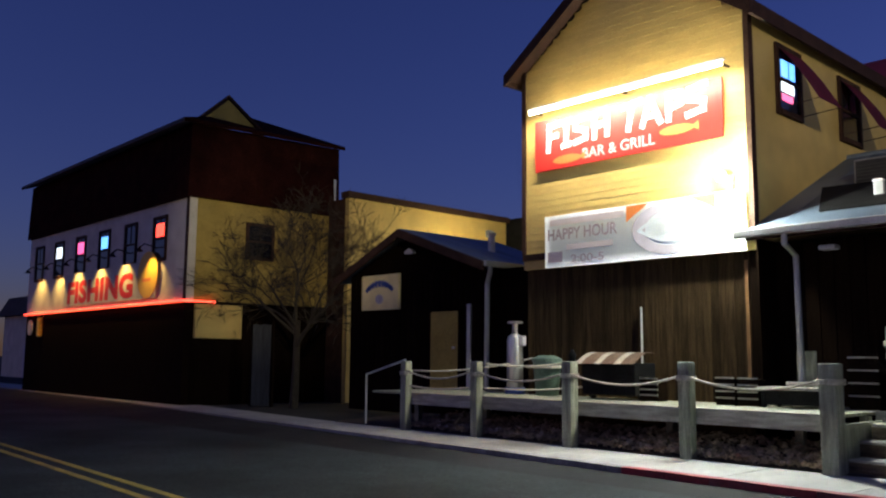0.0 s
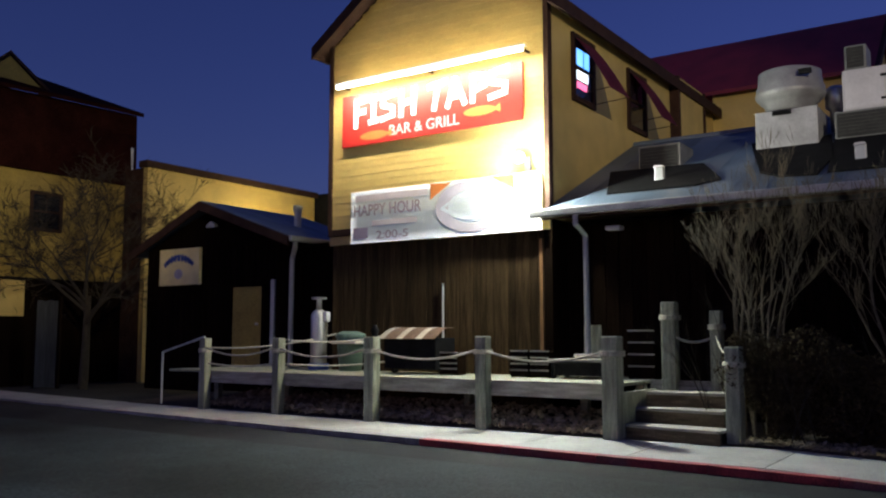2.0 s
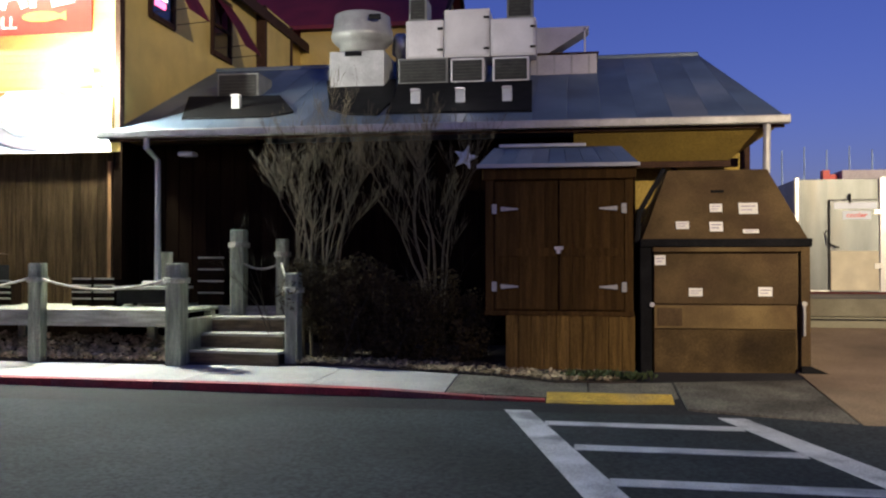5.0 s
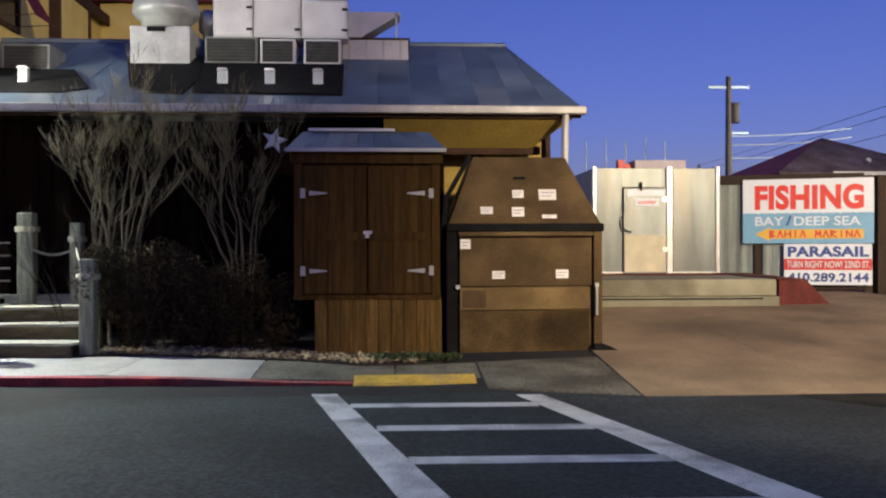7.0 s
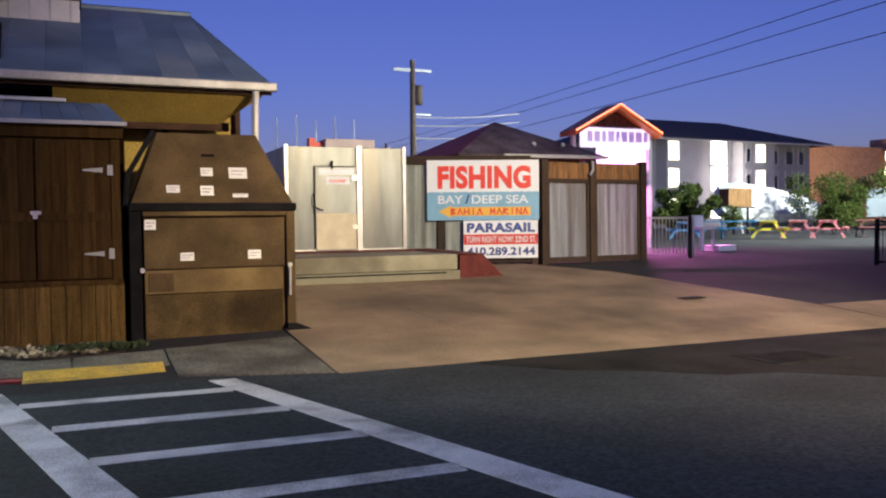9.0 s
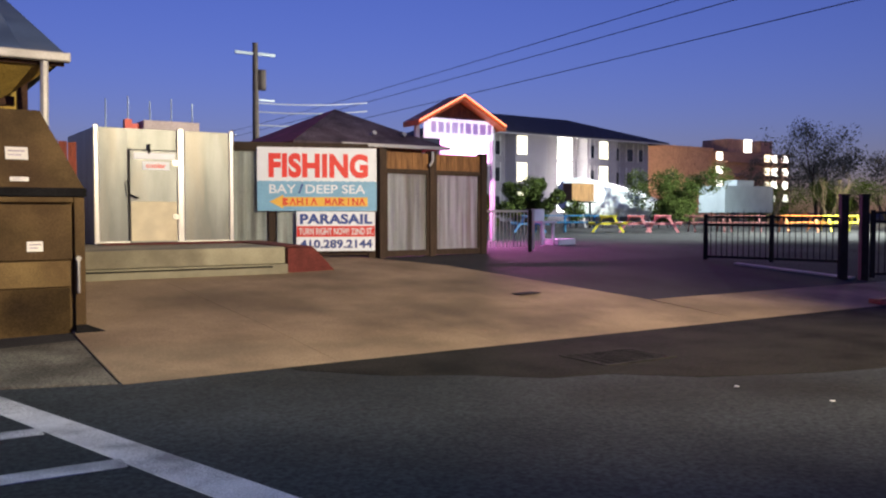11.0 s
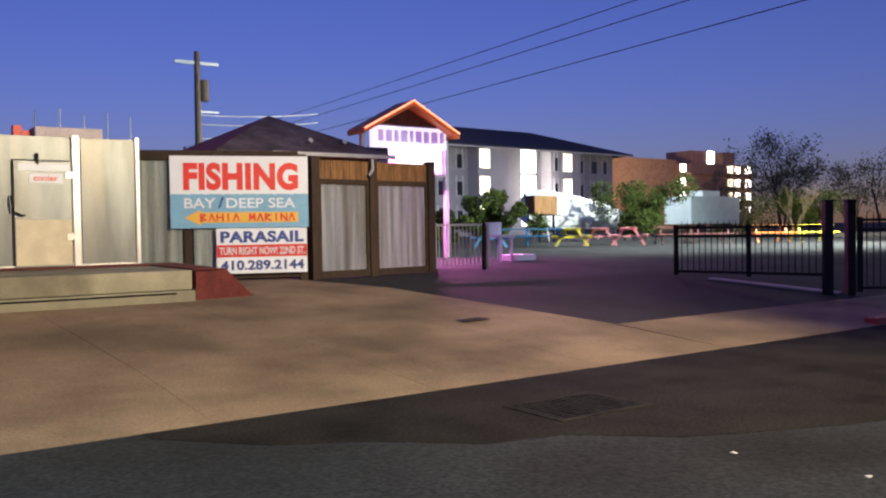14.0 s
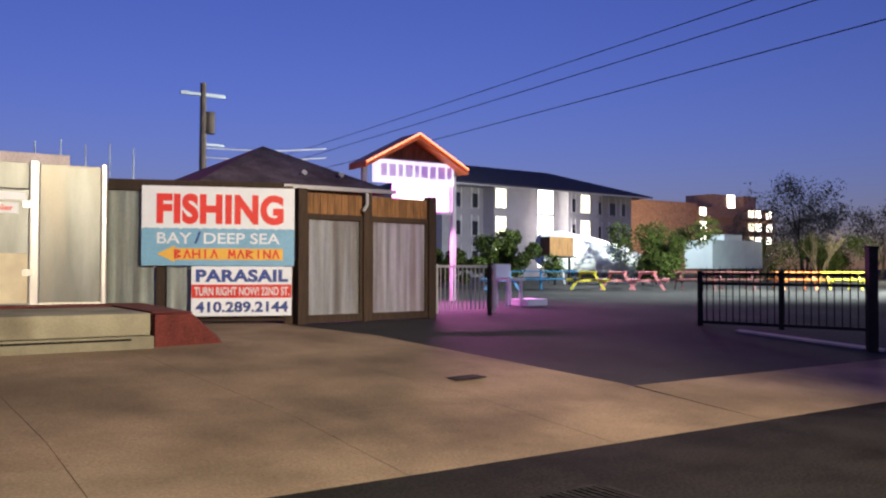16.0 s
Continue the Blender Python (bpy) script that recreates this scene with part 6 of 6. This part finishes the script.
part("backrest", box(-0.3, 0.3, 0.2, 0.25, 0.69, 1.02), BIN_WHITE, ls)
part("step", box(0.35, 1.1, -0.3, 0.3, 0.0, 0.16), BIN_WHITE, ls)

# ---- black iron gate ----
def iron_panel(name, x, y, z, rz, length, height, label):
    p = thing(name, x, y, z, rz, label, "gate", "black iron gate panels")
    for zz in (0.10, height - 0.26, height - 0.08):
        part("rail", box(0.05, length - 0.05, -0.025, 0.025, zz, zz + 0.05), IRON, p)
    for xx in (0.0, length / 2, length):
        part("stile", box(xx - 0.04, xx + 0.04, -0.035, 0.035, 0.05, height), IRON, p)
    me = meshed("picket", tube(bmesh.new(), [(0, 0, 0.12), (0, 0, height), (0, 0, height + 0.1)], [0.011, 0.011, 0.001], 5), IRON)
    n = int(length / 0.125)
    for k in range(1, n):
        piece("picket", me, p, pose(k * length / n, 0, 0))
    return p


iron_panel("iron_gate", 16.62, 13.4, 0.40, -76.5, 3.05, 1.08, "open black iron sliding gate with spear pickets")
iron_panel("iron_fence", 17.65, 10.05, 0.16, -33, 3.4, 1.42, "black iron fence panel with a hanging chain")
for x, y in ((17.22, 10.42), (17.58, 10.2)):
    p = thing("gate_post", x, y, 0.14, -33, "heavy square black gate post", "post", "gate posts")
    part("shaft", box(-0.075, 0.075, -0.075, 0.075, 0, 1.72, 0.008), IRON, p)
    part("cap", box(-0.09, 0.09, -0.09, 0.09, 1.72, 1.76, 0.01), IRON, p)
c = [(16.72, 12.7), (17.42, 10.35), (17.70, 10.43), (17.0, 12.8)]
ws = new("concrete_strip", meshed("concrete_strip", slab(bmesh.new(), [(x, y, rise(y) + 0.012) for x, y in c], 0.06), WALKWAY))
tagged(ws, "pale concrete strip along the gate's foot", "concrete strip")

# ---- picnic tables ----
def picnic(mat, x, y, rz, label):
    t = thing("picnic_table", x, y, 0.64, rz, label, "picnic table", "painted picnic tables in the lot")
    for k in range(5):
        part("top_plank", box(-0.9, 0.9, -0.375 + 0.15 * k, -0.235 + 0.15 * k, 0.72, 0.76), mat, t)
    for s in (-1, 1):
        for k in range(2):
            y0 = s * 0.72 + (-0.14 if k == 0 else 0.005)
            part("bench_plank", box(-0.9, 0.9, y0, y0 + 0.135, 0.42, 0.46), mat, t)
        for xx in (-0.65, 0.65):
            part("leg", box(-0.02, 0.02, -0.05, 0.05, 0, 0.86, m=pose(xx, s * 0.68, 0, s * 33, 0, 0)), mat, t)
    for xx in (-0.65, 0.65):
        part("bench_arm", box(xx + 0.021, xx + 0.06, -0.82, 0.82, 0.34, 0.42), mat, t)
        part("top_arm", box(xx + 0.021, xx + 0.06, -0.36, 0.36, 0.64, 0.72), mat, t)
    return t


for mat, x, y, rz, lab in ((SKYBLUE, 25.1, 30.3, 52, "light blue painted picnic table"), (TEAL, 26.1, 30.1, -38, "dark blue painted picnic table"), (TEAL, 27.4, 29.6, -38, "dark blue painted picnic table"),
                           (LEMON, 28.3, 28.7, 46, "bright yellow painted picnic table"), (PINKISH, 29.3, 28.0, 44, "pink painted picnic table"), (PINKISH, 30.4, 27.4, 42, "pink painted picnic table"),
                           (DARK_RED, 32.0, 26.3, -36, "dark red painted picnic table"), (DARK_RED, 33.6, 25.6, -36, "dark red painted picnic table"), (SIGN_ORANGE, 36.0, 24.4, -36, "orange painted picnic table"), (LEMON, 38.0, 23.6, -36, "yellow painted picnic table")):
    picnic(mat, x, y, rz, lab)


# ---- bushes, trees, far buildings ----
def bush(x, y, r, h, label, seed, mat=LEAF_BUSH, n=15000, size=0.07):
    b = thing("bush", x, y, 0.6, 0, label, "bush")
    rnd = random.Random(seed)
    for k in range(5):
        bm = bmesh.new()
        twigs(bm, Vector((rnd.uniform(-0.3, 0.3) * r, rnd.uniform(-0.3, 0.3) * r, 0)), Vector((rnd.gauss(0, 0.35), rnd.gauss(0, 0.35), 1)).normalized(), h * 0.5, 0.035, 1, rnd, [])
        part("stem", bm, BARK_DARK, b)
    lumps = [(rnd.gauss(0, r * 0.45), rnd.gauss(0, r * 0.4), rnd.uniform(0.25, 0.95) * h, rnd.uniform(0.18, 0.34) * r) for _ in range(22)]
    def shape(q):
        lx, ly, lz, s = q.choice(lumps)
        v = Vector((q.gauss(0, 1), q.gauss(0, 1), q.gauss(0, 1))).normalized() * s * q.uniform(0.5, 1.15)
        return Vector((lx + v.x, ly + v.y, max(0.05, lz + v.z)))
    crown("foliage", b, n, size, mat, shape, seed + 50)


bush(28.1, 34.2, 1.6, 2.5, "round green bush behind the picnic tables", 61)
bush(25.4, 34.5, 1.2, 1.7, "small green bush behind the picnic tables", 62)
bush(38.6, 34.0, 2.4, 3.2, "large green bush beside the white boat", 63)
bush(60.0, 44.0, 3.0, 2.5, "dark green bush beyond the iron gate", 64)
bush(70.0, 44.0, 3.4, 3.4, "dark green bush beyond the iron gate", 65)

bt = thing("wrapped_boat", 38.0, 38.5, 0.55, -20, "boat under white shrink wrap on stands", "boat")
bm = bmesh.new()
secs = [(-3.2, 0.9, 1.4, 2.9), (-2.0, 1.2, 0.9, 3.1), (0.0, 1.3, 0.7, 2.7), (2.0, 1.1, 0.8, 2.2), (3.2, 0.15, 1.2, 1.7)]
rings = []
for x, w, zl, zh in secs:
    rings.append([bm.verts.new((x, y * w, z)) for y, z in ((0, zl - 0.3), (0.8, zl), (1, zl + 0.5), (0.7, zh - 0.35), (0, zh), (-0.7, zh - 0.35), (-1, zl + 0.5), (-0.8, zl))])
for q, w in zip(rings, rings[1:]):
    for k in range(8):
        bm.faces.new((q[k], q[(k + 1) % 8], w[(k + 1) % 8], w[k]))
bm.faces.new(rings[0][::-1]), bm.faces.new(rings[-1])
part("wrap", bm, WHITE_WRAP, bt)
for x in (-2.2, 0, 2.0):
    for s in (-1, 1):
        part("stand", tube(bmesh.new(), [(x, s * 1.3, 0), (x, s * 0.8, 1.0)], 0.05, 6), AC_WHITE, bt)
bxs = thing("brown_box_stand", 34.0, 37.0, 0.6, 0, "brown wooden box raised on dark posts", "box")
part("box", box(-0.85, 0.8, -0.4, 0.4, 1.55, 2.55, 0.02), WOOD_CEDAR, bxs)
part("tray", box(-0.3, 1.0, -0.42, 0.42, 1.46, 1.54), IRON, bxs)
for x in (-0.2, 0.8):
    part("post", box(x, x + 0.1, -0.05, 0.05, 0, 1.46), IRON, bxs)
bb2 = thing("pale_trailer", 49.8, 37.7, 0.6, 0, "pale blue box trailer across the lot", "trailer")
part("body", box(-2.4, 2.6, 0, 2.2, 0.9, 2.7, 0.03), TRAILER, bb2)
for x in (-1.4, 1.5):
    part("wheel", tube(bmesh.new(), [(x, -0.05, 0.45), (x, 0.2, 0.45)], 0.45, 16), IRON, bb2)
part("roof_unit", box(-0.6, 1.2, 0.5, 1.6, 2.7, 3.1, 0.03), TRAILER, bb2)

ap = thing("apartment_building", 62.0, 69.0, 0.6, 4, "three storey grey apartment block with lit windows", "building")
part("wall", box(-14.5, 12.0, 0, 11, 0, 8.7), APT, ap)
for x0, x1 in ((-9.5, -5.2), (0.5, 5.0)):
    part("bay_wall", box(x0, x1, -1.5, -0.002, 0, 8.7), APT, ap)
rz0, rz1 = 8.7, 11.2
e = [(-15.4, -2.3, rz0), (12.8, -2.3, rz0 - 0.05), (12.8, 12, rz0), (-15.4, 12, rz0)]
rd = [(-9.5, 4.5, rz1), (3.5, 4.5, rz1)]
part("roof", slab(bmesh.new(), [e[0], e[1], rd[1], rd[0]], 0.15), APT_ROOF, ap)
part("roof", slab(bmesh.new(), [e[1], e[2], rd[1]], 0.15), APT_ROOF, ap)
part("roof", slab(bmesh.new(), [e[3], e[0], rd[0]], 0.15), APT_ROOF, ap)
part("fascia", box(-15.4, 12.8, -2.35, -2.28, rz0 - 0.28, rz0 - 0.15), AC_WHITE, ap)
for zz in (1.2, 4.0, 6.6):
    for x, y, w, lit in ((-12.8, 0, 0.9, False), (-10.6, 0, 0.7, False), (-8.7, -1.5, 1.3, True), (-6.4, -1.5, 0.0, False), (-4.6, 0, 1.2, True), (1.2, -1.5, 0.5, False), (2.9, -1.5, 1.3, True), (6.5, 0, 1.0, False), (8.8, 0, 1.0, False), (10.6, 0, 0.7, False)):
        if w:
            wv = part("window", box(x - w / 2, x + w / 2, y - 0.06, y - 0.003, zz, zz + (1.75 if lit else 1.3)), LIT_WARM if lit else GLASS_DARK, ap)
            part("frame", box(x - w / 2 - 0.12, x - w / 2, y - 0.1, y - 0.003, zz - 0.1, zz + 1.85), AC_WHITE, wv)
            part("frame", box(x + w / 2, x + w / 2 + 0.12, y - 0.1, y - 0.003, zz - 0.1, zz + 1.85), AC_WHITE, wv)
    part("breezeway", box(-2.3, -0.3, -0.06, -0.003, zz - 0.2, zz + 2.1), LIT_WHITE, ap, "brightly lit open stairwell")
br = thing("brick_block", 138.6, 122.0, 0.4, 0, "plain brown brick block in the distance", "building")
part("wall", box(-11.0, 9.0, 0, 18, 0, 14.2), BRICK_FAR, br)
part("parapet", box(-11.2, 9.2, -0.2, 18.2, 14.2, 14.7), BRICK_FAR, br)
ho = thing("hotel", 160.0, 121.0, 0.4, 0, "brick hotel with lit balconies in the distance", "building")
part("wall", box(-12.5, 12.5, 0, 14, 0, 14), BRICK_FAR, ho)
part("tower", box(-6.0, 0.8, 2, 9, 14, 17), BRICK_FAR, ho)
part("tower", box(5.0, 9.0, 2, 9, 14, 17), BRICK_FAR, ho)
part("tower_lamp", box(-0.8, 1.4, 1.8, 1.98, 14.3, 17.0), LIT_WHITE, ho)
for k in range(4):
    z = 3.5 + 2.9 * k
    for x in (-11.4, 4.5, 7.0, 10.8):
        if not (x == 4.5 and k == 0):
            part("balcony_light", box(x - 0.8, x + 0.8, -0.2, -0.01, z, z + 1.5), LIT_WARM if x == 4.5 else LIT_WHITE, ho)
    part("balcony", box(-10.2, 12.4, -1.2, -0.21, z - 0.5, z - 0.2), BRICK_FAR, ho)


def far_tree(x, y, h, seed, label, mat=BARK, r=0.14):
    bare_shrub(x, y, 0.5, h, 4, 0.45, seed, label, mat, r, 3, "tree")


far_tree(58.0, 42.0, 4.6, 71, "bare pale tree beyond the gate, lit by an added lamp")
far_tree(64.0, 41.0, 4.4, 72, "bare pale tree beyond the gate, lit by an added lamp")
far_tree(76.0, 43.0, 4.8, 73, "bare pale tree beyond the gate, lit by an added lamp")
# added point without a fixture, brightens the bare trees
lamp("yard_light", "POINT", pose(63.0, 36.0, 5.0), 3500, (1.0, 0.95, 0.7), 0.3)
lamp("stairwell_light", "POINT", pose(60.6, 65.6, 5.2), 600, (1.0, 0.96, 0.86), 0.3)
# added point that brightens the brick block, no known source
lamp("block_fill", "POINT", pose(128.0, 105.0, 8.6), 9000, (1.0, 0.72, 0.45), 0.3)


def leafy_tree(x, y, h, r, seed, label):
    t = thing("tree", x, y, 0.5, 0, label, "tree")
    rnd = random.Random(seed)
    bm, tips = bmesh.new(), []
    twigs(bm, Vector((0, 0, 0)), Vector((0, 0, 1)), h * 0.55, h * 0.022, 3, rnd, tips)
    part("trunk", bm, BARK_DARK, t)
    lumps = [(rnd.gauss(0, r * 0.45), rnd.gauss(0, r * 0.45), h * rnd.uniform(0.4, 0.97), r * rnd.uniform(0.15, 0.3)) for _ in range(40)]
    def shape(q):
        lx, ly, lz, s = q.choice(lumps)
        v = Vector((q.gauss(0, 1), q.gauss(0, 1), q.gauss(0, 1))).normalized() * s * q.uniform(0.3, 1.3)
        return Vector((lx + v.x, ly + v.y, lz + v.z))
    crown("foliage", t, 3600, r * 0.028, LEAF_TREE, shape, seed)


leafy_tree(118.0, 78.0, 14.0, 7.0, 81, "dark tree silhouette against the dusk sky")
leafy_tree(104.0, 78.0, 9.0, 3.2, 82, "dark tree in front of the hotel")
leafy_tree(150.0, 80.0, 12.0, 7.0, 83, "dark tree silhouette at the lot's far end")
leafy_tree(128.0, 84.0, 10.0, 8.0, 84, "dark tree silhouette against the dusk sky")

# ---- tackle shop on the far corner ----
lbx = thing("tackle_shop", -23.55, 10.9, 0, 0, "two storey shop with a cream front and dark mansard roof", "building")
L = 13.6
part("wall", box(-L, 0.0, 0.0, 0.25, 3.1, 6.1), CREAM, lbx, "cream upper front wall")
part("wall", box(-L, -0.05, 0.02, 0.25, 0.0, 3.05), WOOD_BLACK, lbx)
part("wall", box(-0.25, 0.0, 0.251, 12.0, 3.1, 6.1), YELLOW_DULL, lbx, "ochre upper end wall")
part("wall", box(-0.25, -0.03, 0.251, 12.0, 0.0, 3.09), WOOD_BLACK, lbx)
bm = bmesh.new()
a = [bm.verts.new(p) for p in ((-L - 0.1, -0.12, 6.08), (0.12, -0.12, 6.08), (0.12, 5.2, 6.08), (-L - 0.1, 5.2, 6.08))]
b = [bm.verts.new(p) for p in ((-L - 0.1, -0.05, 8.2), (0.05, -0.05, 8.25), (0.05, 5.2, 8.35), (-L - 0.1, 5.2, 8.2))]
bm.faces.new(a[::-1]), bm.faces.new(b)
for i in range(4):
    bm.faces.new((a[i], a[(i + 1) % 4], b[(i + 1) % 4], b[i]))
part("mansard", bm, MAROON_DARK, lbx, "dark maroon mansard band")
part("roof", slab(bmesh.new(), [(-L - 0.4, -0.4, 8.26), (0.25, -0.4, 8.32), (-2.2, 3.0, 9.5), (-L + 2.5, 3.0, 9.3)], 0.12), GREY_DARK, lbx)
part("roof", slab(bmesh.new(), [(0.25, -0.4, 8.32), (0.25, 5.3, 8.42), (-2.2, 3.0, 9.5)], 0.12), MAROON_DARK, lbx)
dm = part("dormer", prism(bmesh.new(), [(-0.9, 8.4), (0.9, 8.4), (0, 9.25)], -0.15, 0.15), YELLOW_DULL, lbx, "small yellow dormer gable")
dm.matrix_basis = pose(-0.6, 1.4, 0.1, 0, 0, 72)
for s in (-1, 1):
    q = part("bargeboard", slab(bmesh.new(), [(0, -0.2, 9.4), (s * 1.15, -0.2, 8.35), (s * 1.15, 0.6, 8.35), (0, 0.6, 9.4)], 0.1), TRIM_DARK, dm)
part("corner_board", box(-0.12, 0.02, -0.03, -0.001, 3.1, 6.08), TRIM_DARK, lbx)
part("end_downspout", tube(bmesh.new(), [(0.06, 5.05, 7.3), (0.06, 5.05, 2.0)], 0.06), GUTTER, lbx)
lit = [None, NEON_WHITE, NEON_PINK, NEON_BLUE, None, NEON_RED]
for k in range(6):
    x = -12.4 + 2.12 * k
    w = sash(lbx, "x", x - 0.38, x + 0.38, 4.42, 5.62, -0.002)
    if lit[k]:
        part("neon_sign", box(x - 0.26, x + 0.26, -0.03, -0.016, 5.08, 5.48), lit[k], w, "glowing neon beer sign")
sash(lbx, "y", 1.95, 2.75, 4.5, 5.45, 0.002)
part("neon_strip", tube(bmesh.new(), [(-L, -0.08, 3.07), (0.05, -0.08, 3.07), (0.08, 0.9, 3.07)], 0.04, 6), NEON_RED, lbx, "long red neon strip")
fsn = part("sign_panel", box(-9.4, -1.8, -0.09, -0.03, 3.22, 4.38, 0.01), CREAM, lbx, "cream fishing sign")
words("lettering", "FISHING", SIGN_RED, fsn, -9.0, -3.4, 3.30, 4.10, -0.091, heavy=0.05)
part("sun_disc", prism(bmesh.new(), [(-2.35 + 0.72 * math.cos(t), 3.95 + 0.72 * math.sin(t)) for t in [k * math.pi / 12 for k in range(24)]], -0.11, -0.092), SIGN_YELLOW, fsn, "round yellow sun with an arrow")
part("print_mark", box(-2.7, -2.1, -0.115, -0.111, 3.75, 3.85), SIGN_ORANGE, fsn)
for k in range(6):
    x = -12.0 + 2.0 * k
    gl = part("gooseneck_lamp", tube(bmesh.new(), [(x, -0.0, 4.75), (x, -0.4, 4.85), (x, -0.55, 4.72), (x, -0.55, 4.6)], [0.02, 0.02, 0.03, 0.12], 8), IRON, lbx)
    lamp("gooseneck_light", "SPOT", look((-23.55 + x, 10.36, 4.56), (-23.55 + x, 10.9, 3.5)), 150, (1.0, 0.62, 0.16), 0.05, cone=105)
part("ochre_panel", box(-0.029, 0.06, 0.3, 1.8, 2.02, 3.0), YELLOW, lbx)
part("wall_clock", prism(bmesh.new(), [(-13.0 + 0.25 * math.cos(t), 2.55 + 0.3 * math.sin(t)) for t in [k * math.pi / 8 for k in range(16)]], -0.05, 0.015), CREAM, lbx)
part("wall_lantern", box(-11.95, -11.75, -0.12, 0.015, 2.2, 2.9), SIGN_YELLOW, lbx)
GATE_DULL = material("dull grey green gate paint", (0.045, 0.052, 0.046), 0.8, vary=0.3, scale=3, stretch=(5, 5, 0.6), each=0.2)
gpn = thing("yard_gate", -22.0, 12.5, 0.12, 20, "dull grey green narrow board gate between shop and porch", "gate")
for k in range(4):
    part("board", box(-0.32 + 0.16 * k, -0.165 + 0.16 * k, 0, 0.03, 0.03, 2.3 - 0.02 * (k % 2)), GATE_DULL, gpn)
for zz in (0.4, 1.9):
    part("rail", box(-0.32, 0.315, 0.031, 0.07, zz, zz + 0.1), GATE_DULL, gpn)
for xx in (-0.40, 0.33):
    part("post", box(xx, xx + 0.07, 0.0, 0.08, 0.0, 2.4), WOOD_BLACK, gpn)
# back wing
wg = thing("yellow_wing", -22.4, 15.75, 0, 0, "flat roofed ochre wing behind the porch", "building")
part("wall", box(-0.2, 0.0, 0.0, 7.3, 0, 6.55), YELLOW, wg)
part("wall", box(-1.1, -0.201, 0.0, 0.2, 0, 6.55), TRIM_DARK, wg)
part("parapet", box(-0.3, 0.1, -0.1, 7.4, 6.55, 6.75), TRIM_DARK, wg)
part("wall_lamp", box(0.002, 0.15, 6.2, 6.5, 5.9, 6.15), GUTTER, wg)
part("roof_unit", box(-0.2, 1.2, 7.41, 9.0, 0, 6.7), BLACK, wg)
# bare tree in front of the shop's end wall
def spread_twigs(bm, p, d, length, r, depth, rnd):
    pts, rad = [p], [r]
    for k in range(3):
        d = (d + Vector((rnd.gauss(0, 0.14), rnd.gauss(0, 0.14), rnd.gauss(0.0, 0.08)))).normalized()
        p = p + d * length / 3
        pts.append(p), rad.append(r * (1 - 0.4 * (k + 1) / 3))
    tube(bm, pts, rad, 5 if depth > 2 else 3)
    if depth:
        for k in range(rnd.choice((3, 3, 4))):
            e = (d + Vector((rnd.gauss(0, 0.55), rnd.gauss(0, 0.45), rnd.gauss(0.05, 0.32)))).normalized()
            spread_twigs(bm, pts[rnd.choice((1, 2, 3, 3))], e, length * rnd.uniform(0.55, 0.82), max(0.006, rad[-1] * 0.66), depth - 1, rnd)


def spreading_tree(x, y, z, label, seed, size):
    t = thing("bare_tree", x, y, z, 0, label, "tree")
    rnd = random.Random(seed)
    part("trunk", tube(bmesh.new(), [(0, 0, 0), (0.05, 0, 1.2), (0, 0.05, 2.4)], [0.13, 0.10, 0.08], 8), BARK_DARK, t)
    for k in range(8):
        a = 2 * math.pi * k / 8 + rnd.uniform(-0.3, 0.3)
        bm = bmesh.new()
        spread_twigs(bm, Vector((0, 0, 1.6 + 0.1 * k)), Vector((0.8 * math.cos(a), 0.6 * math.sin(a), 0.7)).normalized(), size * rnd.uniform(0.85, 1.15), 0.045, 5, rnd)
        part("limb", bm, BARK_DARK, t)


spreading_tree(-20.9, 12.9, 0.12, "bare spreading tree with dense fine twigs beside the shop", 44, 1.6)
fh = thing("far_house", -56.0, 17.0, 0, 0, "small pale house far down the street", "building")
part("wall", box(-5, 3.0, 0, 6, 0, 3.9), CREAM, fh)
part("roof", prism(bmesh.new(), [(-5.4, 3.9), (3.4, 3.9), (1.0, 5.0), (-3.0, 5.0)], -0.4, 6.4), GREY_DARK, fh)
part("door", box(-0.8, 0.3, -0.05, -0.002, 0.1, 2.1), AC_WHITE, fh)

# assumed street lamp on the near side of the road, out of view
sl = thing("street_lamp", 12.0, -9.2, 0, 0, "assumed tall grey street lamp out of view, with a warm head", "street lamp")
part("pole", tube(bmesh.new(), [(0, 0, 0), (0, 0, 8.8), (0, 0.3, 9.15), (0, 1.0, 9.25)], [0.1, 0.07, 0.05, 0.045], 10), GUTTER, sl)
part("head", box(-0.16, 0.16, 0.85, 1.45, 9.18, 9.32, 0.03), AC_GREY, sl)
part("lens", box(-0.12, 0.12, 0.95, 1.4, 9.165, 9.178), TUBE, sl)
# added lamp post that carries the lot's extra spot
ll = thing("lot_lamp", 37.0, 14.2, 0.5, 0, "tall grey lamp post added to light the lot and brick block", "street lamp")
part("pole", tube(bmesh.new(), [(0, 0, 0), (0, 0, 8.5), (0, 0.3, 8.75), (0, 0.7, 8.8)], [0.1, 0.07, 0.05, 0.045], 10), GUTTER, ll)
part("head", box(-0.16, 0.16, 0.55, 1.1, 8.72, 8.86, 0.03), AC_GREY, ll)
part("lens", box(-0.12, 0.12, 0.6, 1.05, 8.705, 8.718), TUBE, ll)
# second added post, goes with the brick block's extra light
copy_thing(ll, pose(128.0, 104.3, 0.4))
